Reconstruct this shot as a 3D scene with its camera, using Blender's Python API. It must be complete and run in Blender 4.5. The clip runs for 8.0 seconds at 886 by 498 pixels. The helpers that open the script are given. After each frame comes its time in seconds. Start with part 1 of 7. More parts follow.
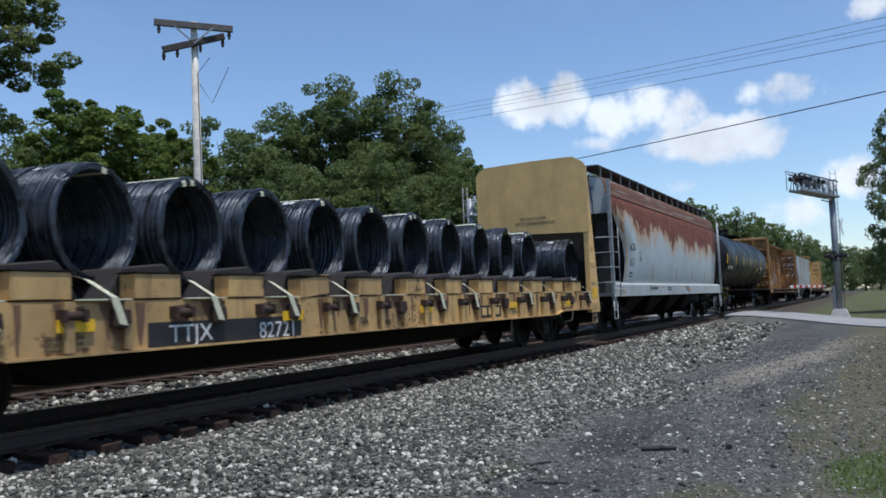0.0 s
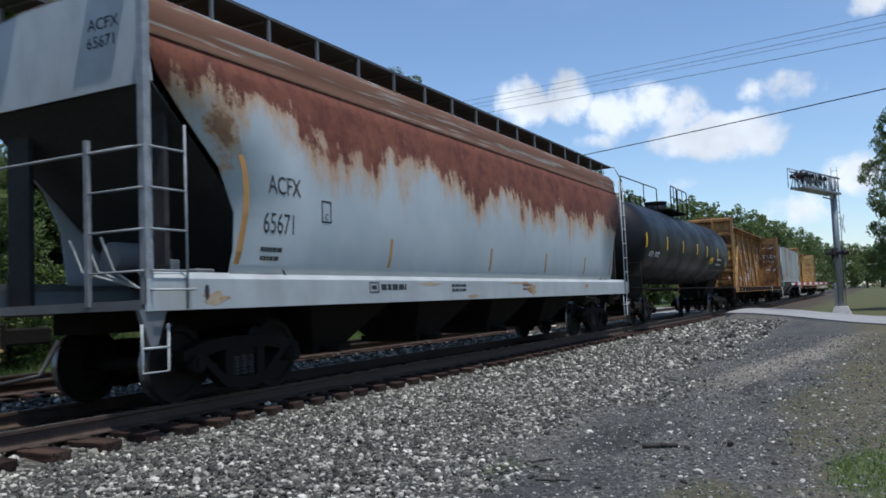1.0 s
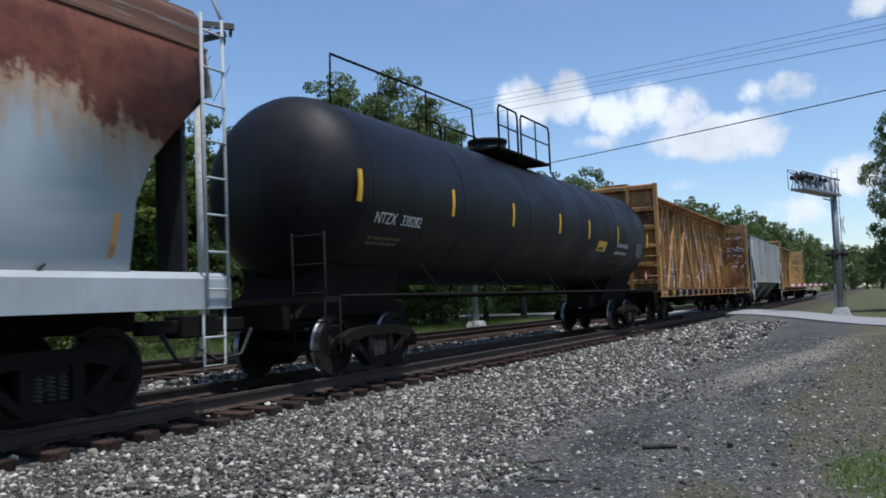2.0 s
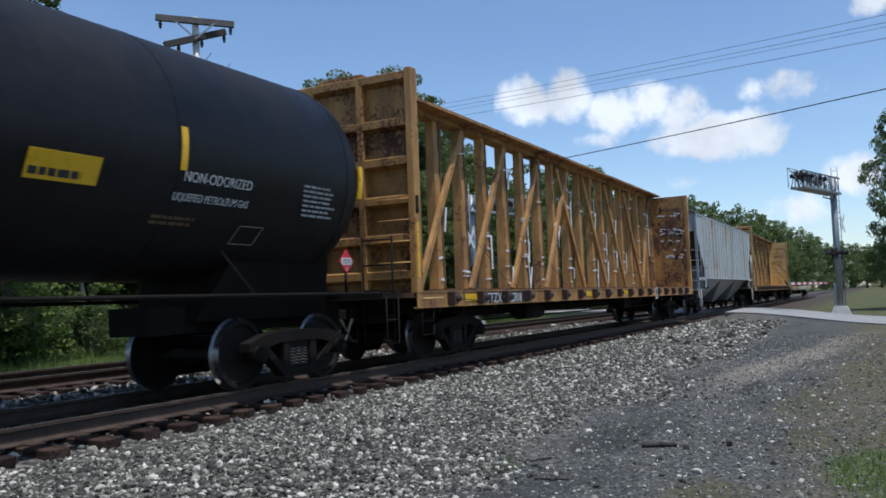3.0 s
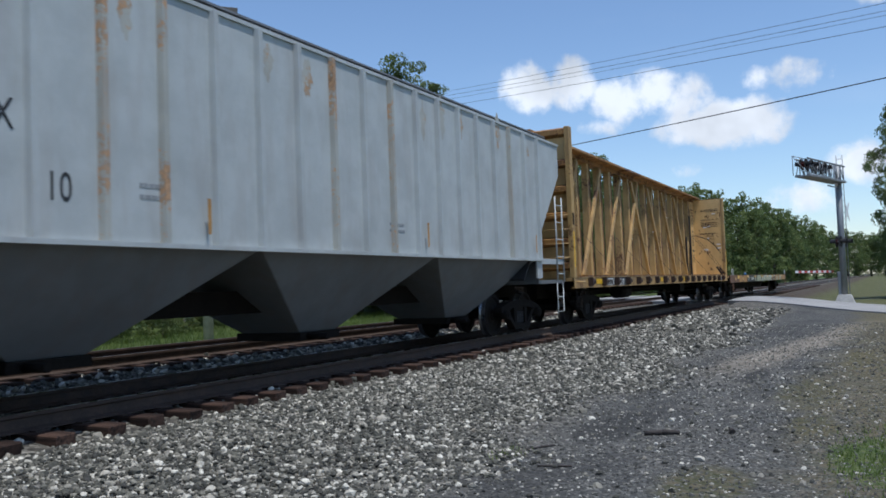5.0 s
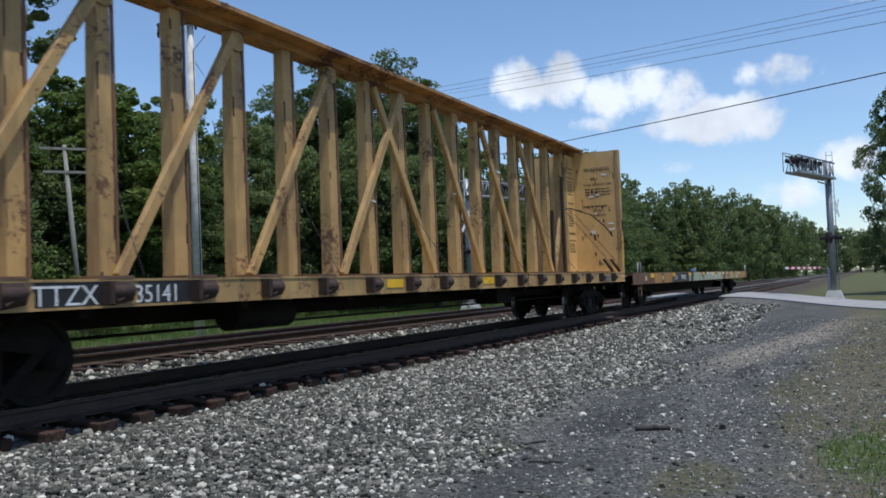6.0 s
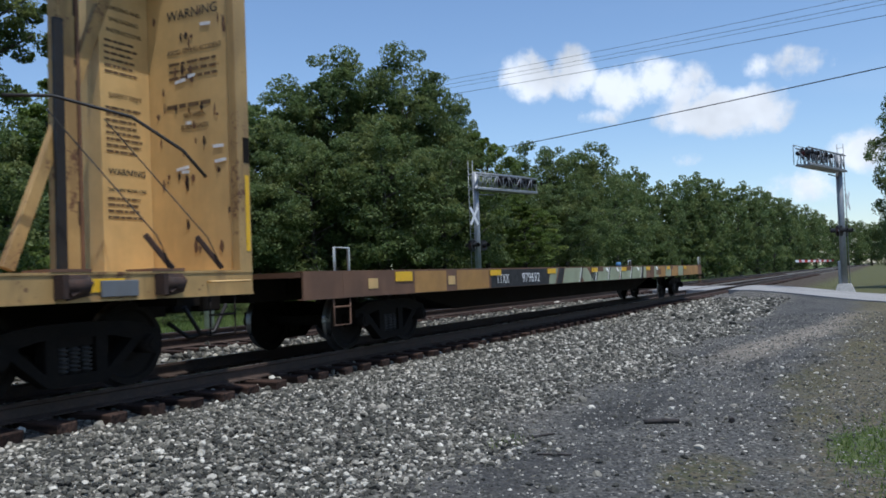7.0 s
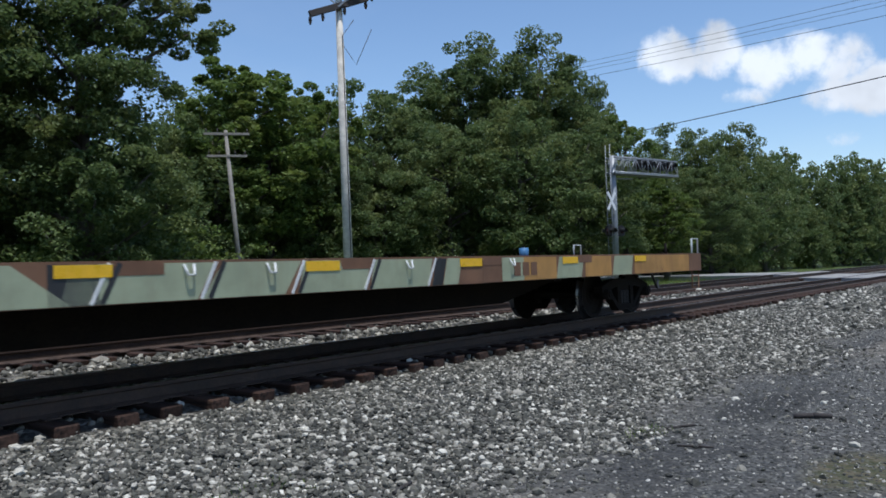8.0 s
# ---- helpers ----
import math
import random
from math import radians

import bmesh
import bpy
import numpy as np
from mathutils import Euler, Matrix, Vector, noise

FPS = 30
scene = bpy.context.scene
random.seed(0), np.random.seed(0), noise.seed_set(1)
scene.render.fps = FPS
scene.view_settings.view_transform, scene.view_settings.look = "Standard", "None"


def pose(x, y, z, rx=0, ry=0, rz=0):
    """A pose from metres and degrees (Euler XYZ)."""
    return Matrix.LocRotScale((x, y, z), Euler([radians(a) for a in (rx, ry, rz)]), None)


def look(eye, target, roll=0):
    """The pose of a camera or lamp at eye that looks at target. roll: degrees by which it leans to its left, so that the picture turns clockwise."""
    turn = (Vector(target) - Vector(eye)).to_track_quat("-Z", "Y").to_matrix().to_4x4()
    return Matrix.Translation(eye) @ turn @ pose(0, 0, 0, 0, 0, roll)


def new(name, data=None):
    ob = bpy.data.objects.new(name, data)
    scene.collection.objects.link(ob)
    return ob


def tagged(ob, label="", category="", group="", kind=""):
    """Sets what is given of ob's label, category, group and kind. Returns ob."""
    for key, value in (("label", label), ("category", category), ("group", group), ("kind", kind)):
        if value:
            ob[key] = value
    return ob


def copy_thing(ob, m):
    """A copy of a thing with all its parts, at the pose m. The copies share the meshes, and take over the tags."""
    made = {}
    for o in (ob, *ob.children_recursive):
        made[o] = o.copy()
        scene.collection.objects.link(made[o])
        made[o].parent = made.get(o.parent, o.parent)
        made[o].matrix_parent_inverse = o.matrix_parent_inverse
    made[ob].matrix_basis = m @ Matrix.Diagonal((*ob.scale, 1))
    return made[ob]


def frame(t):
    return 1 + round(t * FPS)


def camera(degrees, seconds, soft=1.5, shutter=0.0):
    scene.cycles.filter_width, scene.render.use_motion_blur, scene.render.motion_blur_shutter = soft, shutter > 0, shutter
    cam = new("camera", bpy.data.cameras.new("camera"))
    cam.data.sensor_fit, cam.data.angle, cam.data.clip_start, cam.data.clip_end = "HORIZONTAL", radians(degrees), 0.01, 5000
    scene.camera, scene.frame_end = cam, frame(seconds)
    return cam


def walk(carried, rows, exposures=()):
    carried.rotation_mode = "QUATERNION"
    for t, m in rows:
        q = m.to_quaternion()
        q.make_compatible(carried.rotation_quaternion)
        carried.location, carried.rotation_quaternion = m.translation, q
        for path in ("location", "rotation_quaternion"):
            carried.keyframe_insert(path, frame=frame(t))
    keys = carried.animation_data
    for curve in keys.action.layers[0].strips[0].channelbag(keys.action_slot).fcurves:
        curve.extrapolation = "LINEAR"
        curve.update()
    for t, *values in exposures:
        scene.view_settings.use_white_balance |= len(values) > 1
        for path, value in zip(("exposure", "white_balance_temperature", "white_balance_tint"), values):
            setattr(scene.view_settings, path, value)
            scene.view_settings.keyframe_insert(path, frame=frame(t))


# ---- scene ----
# ---- camera ----
LENS = 56.02
EYE = 1.045                 # eye above the rail heads
PATH = [(0.0, -62.558, 3.837, 2.349), (0.5, -62.665, 3.732, 2.387), (1.0, -62.471, 3.672, 2.4), (1.5, -62.468, 3.75, 2.3),
        (3.0, -62.493, 3.575, 2.2), (3.5, -62.411, 3.558, 2.2), (4.0, -62.073, 3.306, 2.147), (4.5, -61.992, 2.91, 2.1),
        (6.0, -62.836, 2.46, 2.12), (6.5, -62.847, 2.228, 2.085), (7.0, -62.234, 2.0, 2.1), (7.5, -59.184, 1.682, 1.995),
        (8.0, -52.943, 1.332, 1.837)]
cam = camera(LENS, 8.0, 1.7, 0.06)
walk(cam, [(t, pose(0, 0, EYE, 90 + tilt, lean, turn)) for t, turn, tilt, lean in PATH],
     exposures=[(0.0, 0.0, 5900, 10.0), (8.0, 0.0, 5900, 10.0)])

# ---- sky, sun ----
SUN_EL, SUN_AZ = 73.0, -114.0          # degrees; azimuth counted from +x towards +y
world = bpy.data.worlds.new("sky")
scene.world = world
world.use_nodes = True


def build_sky():
    nt = world.node_tree
    n, ln = nt.nodes, nt.links
    n.clear()
    out = n.new("ShaderNodeOutputWorld")
    bg = n.new("ShaderNodeBackground")
    sky = n.new("ShaderNodeTexSky")
    sky.sky_type, sky.sun_disc = "NISHITA", False
    sky.sun_elevation, sky.sun_rotation = radians(SUN_EL), radians(90 - SUN_AZ)
    sky.air_density, sky.dust_density, sky.ozone_density = 1.0, 0.3, 2.2
    bg.inputs["Strength"].default_value = 0.141
    tc = n.new("ShaderNodeTexCoord")

    def math_node(op, a, b=None, clamp=False):
        m = n.new("ShaderNodeMath")
        m.operation, m.use_clamp = op, clamp
        for i, v in enumerate((a, b)):
            if v is None:
                continue
            if isinstance(v, (int, float)):
                m.inputs[i].default_value = v
            else:
                ln.new(v, m.inputs[i])
        return m.outputs[0]

    warp = n.new("ShaderNodeTexNoise")
    warp.inputs["Scale"].default_value, warp.inputs["Detail"].default_value, warp.inputs["Roughness"].default_value = 20.0, 8.0, 0.6
    ln.new(tc.outputs["Generated"], warp.inputs["Vector"])
    fine = warp.outputs["Fac"]
    # cumulus heaps: azimuth, elevation, half width, half height (degrees)
    cover = None
    for az, el, rw, rh, gain in CLOUDS:
        d = Vector((math.cos(radians(az)) * math.cos(radians(el)), math.sin(radians(az)) * math.cos(radians(el)), math.sin(radians(el))))
        side = Vector((-d.y, d.x, 0)).normalized()
        up = d.cross(side).normalized()
        parts = []
        for axis, r in ((side, rw), (up, rh)):
            dot = n.new("ShaderNodeVectorMath")
            dot.operation = "DOT_PRODUCT"
            ln.new(tc.outputs["Generated"], dot.inputs[0])
            dot.inputs[1].default_value = axis
            q = math_node("MULTIPLY", dot.outputs["Value"], 1 / math.sin(radians(r)))
            parts.append(math_node("MULTIPLY", q, q))
        ahead = n.new("ShaderNodeVectorMath")
        ahead.operation = "DOT_PRODUCT"
        ln.new(tc.outputs["Generated"], ahead.inputs[0])
        ahead.inputs[1].default_value = d
        front = math_node("GREATER_THAN", ahead.outputs["Value"], 0.0)
        blob = math_node("MULTIPLY", math_node("SUBTRACT", 1.0, math_node("ADD", *parts)), gain)
        blob = math_node("ADD", blob, math_node("MULTIPLY", math_node("SUBTRACT", front, 1.0), 10.0))
        cover = blob if cover is None else math_node("MAXIMUM", cover, blob)
    # thin wisps over the whole sky
    wisp = n.new("ShaderNodeTexNoise")
    wisp.inputs["Scale"].default_value, wisp.inputs["Detail"].default_value = 3.0, 6.0
    mp = n.new("ShaderNodeMapping")
    mp.inputs["Scale"].default_value = (1, 1, 3.0)
    ln.new(tc.outputs["Generated"], mp.inputs["Vector"])
    ln.new(mp.outputs["Vector"], wisp.inputs["Vector"])
    edge = math_node("MULTIPLY", math_node("SUBTRACT", fine, 0.5), 3.2)
    dens = math_node("ADD", math_node("MAXIMUM", cover, -4.0), edge)
    ramp = n.new("ShaderNodeMapRange")
    ramp.interpolation_type = "SMOOTHSTEP"
    ramp.inputs["From Min"].default_value, ramp.inputs["From Max"].default_value = 0.18, 1.15
    ln.new(dens, ramp.inputs["Value"])
    wr = n.new("ShaderNodeMapRange")
    wr.inputs["From Min"].default_value, wr.inputs["From Max"].default_value, wr.inputs["To Max"].default_value = 0.5, 0.8, 0.10
    ln.new(wisp.outputs["Fac"], wr.inputs["Value"])
    fac = math_node("MAXIMUM", ramp.outputs["Result"], wr.outputs["Result"])
    shade = n.new("ShaderNodeTexNoise")
    shade.inputs["Scale"].default_value, shade.inputs["Detail"].default_value = 9.0, 4.0
    ln.new(tc.outputs["Generated"], shade.inputs["Vector"])
    tone = n.new("ShaderNodeMapRange")
    tone.inputs["From Min"].default_value, tone.inputs["From Max"].default_value = 0.35, 0.6
    tone.inputs["To Min"].default_value, tone.inputs["To Max"].default_value = 4.6, 7.0
    ln.new(shade.outputs["Fac"], tone.inputs["Value"])
    white = n.new("ShaderNodeCombineColor")
    ln.new(math_node("MULTIPLY", tone.outputs["Result"], 0.95), white.inputs[0])
    ln.new(math_node("MULTIPLY", tone.outputs["Result"], 0.98), white.inputs[1])
    ln.new(math_node("MULTIPLY", tone.outputs["Result"], 1.02), white.inputs[2])
    mix = n.new("ShaderNodeMix")
    mix.data_type = "RGBA"
    ln.new(fac, mix.inputs[0])
    ln.new(sky.outputs[0], mix.inputs[6])
    ln.new(white.outputs[0], mix.inputs[7])
    ln.new(mix.outputs[2], bg.inputs["Color"])
    ln.new(bg.outputs[0], out.inputs[0])


CLOUDS = [(21.2, 13.2, 2.3, 2.1, 1.5), (18.4, 13.4, 2.1, 2.2, 1.5), (15.2, 12.2, 2.7, 1.8, 1.2), (12.8, 12.5, 2.6, 1.8, 1.2), (10.8, 11.8, 2.3, 1.9, 1.3), (8.8, 10.1, 4.6, 1.9, 1.6), (6.3, 10.2, 2.4, 1.9, 1.5), (4.5, 12.5, 2.6, 1.3, 0.9), (6.3, 12.7, 1.8, 1.1, 0.8), (-0.9, 16.8, 1.8, 1.0, 1.1), (0.6, 6.9, 2.4, 1.7, 1.2), (4.4, 5.0, 3.4, 1.4, 0.8), (10.9, 7.3, 1.4, 0.7, 0.5), (16.7, 10.6, 1.8, 0.7, 0.6), 
          (-40, 14, 9, 4, 1.2), (-75, 20, 11, 4, 1.2), (-120, 15, 9, 3, 1.2), (150, 20, 9, 4, 1.1), (105, 26, 9, 3, 1.0), (200, 14, 10, 3, 1.1)]
build_sky()
sun_data = bpy.data.lights.new("sun", "SUN")
sun_data.energy, sun_data.angle, sun_data.color = 3.6, radians(0.53), (1.0, 0.95, 0.87)
sun = new("sun", sun_data)
sun.matrix_world = look((0, 0, 60), Vector((0, 0, 60)) - Vector((math.cos(radians(SUN_EL)) * math.cos(radians(SUN_AZ)), math.cos(radians(SUN_EL)) * math.sin(radians(SUN_AZ)), math.sin(radians(SUN_EL)))))

# ---- plan ----
YC = 8.1525                 # centre line of the track with the train
Y2, Z2 = 12.0, 0.15         # second track
SPEED = 17.3                # metres a second, towards -x


# ---- materials ----
def srgb(r, g, b):
    return tuple(((c / 255) / 12.92 if c / 255 <= 0.04045 else ((c / 255 + 0.055) / 1.055) ** 2.4) for c in (r, g, b))


class Nodes:
    """Short forms for building a node material."""

    def __init__(self, name, rough=0.7, metal=0.0, spec=0.5):
        self.mat = bpy.data.materials.new(name)
        self.mat.use_nodes = True
        self.nt = self.mat.node_tree
        self.n, self.ln = self.nt.nodes, self.nt.links
        self.b = self.n["Principled BSDF"]
        self.b.inputs["Roughness"].default_value = rough
        self.b.inputs["Metallic"].default_value = metal
        self.b.inputs["Specular IOR Level"].default_value = spec
        self.tc = self.n.new("ShaderNodeTexCoord")

    def put(self, sock, v):
        if hasattr(v, "is_linked"):
            self.ln.new(v, sock)
        elif isinstance(v, (tuple, list)) and len(v) == 3 and len(sock.default_value) == 4:
            sock.default_value = (*v, 1)
        else:
            sock.default_value = v

    def coords(self, scale=(1, 1, 1), space="Object", shift=None):
        m = self.n.new("ShaderNodeMapping")
        m.inputs["Scale"].default_value = scale
        self.ln.new(self.tc.outputs[space], m.inputs["Vector"])
        if shift is not None:
            self.ln.new(shift, m.inputs["Location"])
        return m.outputs[0]

    def noise(self, scale, detail=5, rough=0.6, vec=None, dist=0.0):
        t = self.n.new("ShaderNodeTexNoise")
        t.inputs["Scale"].default_value, t.inputs["Detail"].default_value = scale, detail
        t.inputs["Roughness"].default_value, t.inputs["Distortion"].default_value = rough, dist
        self.ln.new(vec if vec is not None else self.tc.outputs["Object"], t.inputs["Vector"])
        return t.outputs["Fac"]

    def voronoi(self, scale, vec=None, feature="F1"):
        t = self.n.new("ShaderNodeTexVoronoi")
        t.feature = feature
        t.inputs["Scale"].default_value = scale
        self.ln.new(vec if vec is not None else self.tc.outputs["Object"], t.inputs["Vector"])
        return t

    def span(self, v, a, b, lo=0.0, hi=1.0, smooth=True):
        m = self.n.new("ShaderNodeMapRange")
        if smooth:
            m.interpolation_type = "SMOOTHSTEP"
        self.ln.new(v, m.inputs["Value"])
        for k, x in (("From Min", a), ("From Max", b), ("To Min", lo), ("To Max", hi)):
            m.inputs[k].default_value = x
        return m.outputs["Result"]

    def mix(self, fac, a, b):
        m = self.n.new("ShaderNodeMix")
        m.data_type = "RGBA"
        self.put(m.inputs[0], fac)
        self.put(m.inputs[6], a)
        self.put(m.inputs[7], b)
        return m.outputs[2]

    def math(self, op, a, b=0.0):
        m = self.n.new("ShaderNodeMath")
        m.operation = op
        self.put(m.inputs[0], a)
        self.put(m.inputs[1], b)
        return m.outputs[0]

    def axis(self, i, space="Object"):
        s = self.n.new("ShaderNodeSeparateXYZ")
        self.ln.new(self.tc.outputs[space], s.inputs[0])
        return s.outputs[i]

    def random(self, island=False):
        if island:
            return self.n.new("ShaderNodeNewGeometry").outputs["Random Per Island"]
        return self.n.new("ShaderNodeObjectInfo").outputs["Random"]

    def ramp(self, v, stops):
        r = self.n.new("ShaderNodeValToRGB")
        el = r.color_ramp.elements
        while len(el) < len(stops):
            el.new(0.5)
        for e, (p, c) in zip(el, stops):
            e.position, e.color = p, (*c, 1)
        self.ln.new(v, r.inputs[0])
        return r.outputs[0]

    def bump(self, h, strength=0.3, dist=0.02):
        bnode = self.n.new("ShaderNodeBump")
        bnode.inputs["Strength"].default_value, bnode.inputs["Distance"].default_value = strength, dist
        self.ln.new(h, bnode.inputs["Height"])
        self.ln.new(bnode.outputs[0], self.b.inputs["Normal"])

    def done(self, colour, rough=None):
        self.put(self.b.inputs["Base Color"], colour)
        if rough is not None:
            self.put(self.b.inputs["Roughness"], rough)
        return self.mat


def plain(name, c, rough=0.6, metal=0.0, vary=0.18, scale=3.0, bump=0.1, spec=0.5):
    """A painted or bare surface with grime at two scales."""
    m = Nodes(name, rough, metal, spec)
    a = m.noise(scale, 6)
    b2 = m.noise(scale * 9, 4)
    f = m.math("ADD", m.math("MULTIPLY", a, 0.65), m.math("MULTIPLY", b2, 0.35))
    dark = tuple(x * (1 - vary * 1.6) for x in c)
    light = tuple(min(1, x * (1 + vary)) for x in c)
    m.bump(b2, bump, 0.01)
    return m.done(m.mix(m.span(f, 0.3, 0.7), dark, light), m.span(a, 0.3, 0.7, max(0.05, rough - 0.12), min(1, rough + 0.12)))


def painted_steel(name, c, rust=(0.16, 0.065, 0.03), amount=0.5, streak=1.0, rough=0.55, fade=0.12, dirt=0.3):
    """Weathered paint: rust in blotches, streaks running down, chips and dust."""
    m = Nodes(name, rough)
    big = m.noise(0.9, 6, 0.65)
    run = m.noise(1.0, 5, 0.6, m.coords((3.6, 3.6, 0.7)))
    chip = m.noise(14, 5, 0.7)
    base = m.mix(m.span(m.noise(2.2, 5), 0.3, 0.7), tuple(x * (1 - fade) for x in c), tuple(min(1, x * (1 + fade)) for x in c))
    base = m.mix(m.span(run, 0.46, 0.64, 0, min(0.9, 0.6 * streak)), base, tuple(x * 0.45 + r * 0.5 for x, r in zip(c, rust)))
    base = m.mix(m.span(m.noise(0.35, 4), 0.45, 0.75, 0, dirt), base, (0.06, 0.05, 0.042))
    f = m.math("ADD", m.math("MULTIPLY", big, 0.6), m.math("MULTIPLY", chip, 0.4))
    lo = 0.68 - 0.2 * amount
    rusty = m.mix(m.span(chip, 0.35, 0.65), tuple(x * 0.55 for x in rust), tuple(min(1, x * 1.5) for x in rust))
    mask = m.span(f, lo, lo + 0.07)
    m.bump(f, 0.15, 0.01)
    return m.done(m.mix(mask, base, rusty), m.span(f, lo, lo + 0.1, rough, 0.85))


# ---- mesh helpers ----
def box(bm, x0, x1, y0, y1, z0, z1, m=None):
    v = [bm.verts.new(p) for p in ((x0, y0, z0), (x1, y0, z0), (x1, y1, z0), (x0, y1, z0), (x0, y0, z1), (x1, y0, z1), (x1, y1, z1), (x0, y1, z1))]
    if m is not None:
        for q in v:
            q.co = m @ q.co
    for f in ((3, 2, 1, 0), (4, 5, 6, 7), (0, 1, 5, 4), (1, 2, 6, 5), (2, 3, 7, 6), (3, 0, 4, 7)):
        bm.faces.new([v[i] for i in f])
    return v


def rod(bm, a, b, r, seg=8, r2=None, cap=True):
    a, b = Vector(a), Vector(b)
    d = (b - a).normalized()
    u = d.orthogonal().normalized()
    w = d.cross(u)
    r2 = r if r2 is None else r2
    rings = []
    for p, rr in ((a, r), (b, r2)):
        rings.append([bm.verts.new(p + (u * math.cos(k) + w * math.sin(k)) * rr) for k in (2 * math.pi * i / seg for i in range(seg))])
    for i in range(seg):
        f = bm.faces.new((rings[0][i], rings[0][(i + 1) % seg], rings[1][(i + 1) % seg], rings[1][i]))
        f.smooth = True
    if cap:
        bm.faces.new(rings[0][::-1])
        bm.faces.new(rings[1])
    return rings


def beam(bm, a, b, w, h, up=(0, 0, 1)):
    """A square bar from a to b, w wide across, h along up."""
    a, b = Vector(a), Vector(b)
    d = (b - a)
    x = d.normalized()
    y = Vector(up).cross(x).normalized()
    z = x.cross(y)
    m = Matrix(((x.x, y.x, z.x, a.x), (x.y, y.y, z.y, a.y), (x.z, y.z, z.z, a.z), (0, 0, 0, 1)))
    return box(bm, 0, d.length, -w / 2, w / 2, -h / 2, h / 2, m)


def loft(bm, rings, close=True, cap=True, smooth=False):
    """Faces between rings of points with equal counts."""
    vs = [[bm.verts.new(p) for p in ring] for ring in rings]
    k = len(vs[0])
    for r0, r1 in zip(vs, vs[1:]):
        for i in range(k if close else k - 1):
            f = bm.faces.new((r0[i], r0[(i + 1) % k], r1[(i + 1) % k], r1[i]))
            f.smooth = smooth
    if cap and close:
        bm.faces.new(vs[0][::-1])
        bm.faces.new(vs[-1])
    return vs


def tube(bm, pts, r, seg=6):
    """A bent rod swept through points."""
    pts = [Vector(p) for p in pts]
    rings, u = [], None
    for i, p in enumerate(pts):
        d = (pts[min(i + 1, len(pts) - 1)] - pts[max(i - 1, 0)]).normalized()
        u = d.orthogonal().normalized() if u is None else (u - d * u.dot(d)).normalized()
        w = d.cross(u)
        rings.append([p + (u * math.cos(k) + w * math.sin(k)) * r for k in (2 * math.pi * j / seg for j in range(seg))])
    loft(bm, rings, True, True, True)


def part(name, bm, material, parent, label="", bevel=0.0):
    if bevel:
        bmesh.ops.bevel(bm, geom=list(bm.edges), offset=bevel, segments=1, affect="EDGES", clamp_overlap=True)
    bmesh.ops.recalc_face_normals(bm, faces=list(bm.faces))
    me = bpy.data.meshes.new(name)
    bm.to_mesh(me)
    bm.free()
    me.materials.append(material)
    ob = new(name, me)
    ob.parent = parent
    if label:
        ob["label"] = label
    return ob


def thing(name, label, category, at=None, group="", kind=""):
    ob = new(name)
    if at is not None:
        ob.matrix_world = at
    return tagged(ob, label, category, group, kind)


def mesh_np(name, verts, faces, material, parent=None, smooth=False):
    me = bpy.data.meshes.new(name)
    me.from_pydata(verts.tolist() if hasattr(verts, "tolist") else verts, [], faces.tolist() if hasattr(faces, "tolist") else faces)
    me.materials.append(material)
    if smooth:
        me.polygons.foreach_set("use_smooth", [True] * len(me.polygons))
    me.update()
    ob = new(name, me)
    ob.parent = parent
    return ob


BM = bmesh.new


# ---- ground, road ----
def smooth(a, b, v):
    t = np.clip((v - a) / (b - a), 0, 1)
    return t * t * (3 - 2 * t)


def road_x(y):
    return 41.2 + 0.70 * y


def road_z(y):
    return -0.52 + 0.51 * smooth(-1.0, 6.2, y) 


def ground_z(x, y):
    x, y = np.asarray(x, float), np.asarray(y, float)
    z = -0.56 + 0.25 * np.clip((y - 3.4) / 3.0, 0, 1) + 0.06 * smooth(6.7, 7.2, y)
    z = z + 0.14 * smooth(9.6, 10.5, y) - 0.35 * smooth(13.9, 15.6, y) + 0.25 * smooth(20, 40, y)
    w = 1 - smooth(4.0, 11.0, np.abs(x - road_x(y)))
    w = w * (1 - smooth(20, 30, y))
    z = z * (1 - w) + (np.where(y > 6.2, np.maximum(z, -0.16), road_z(y)) - 0.05) * w
    lump = 0.035 * np.sin(x * 0.9 + 1.3 * np.sin(y * 0.7)) * np.cos(y * 1.1 + 0.4 * x) * (1 - smooth(3.2, 4.5, y))
    return z + lump * (1 - w)


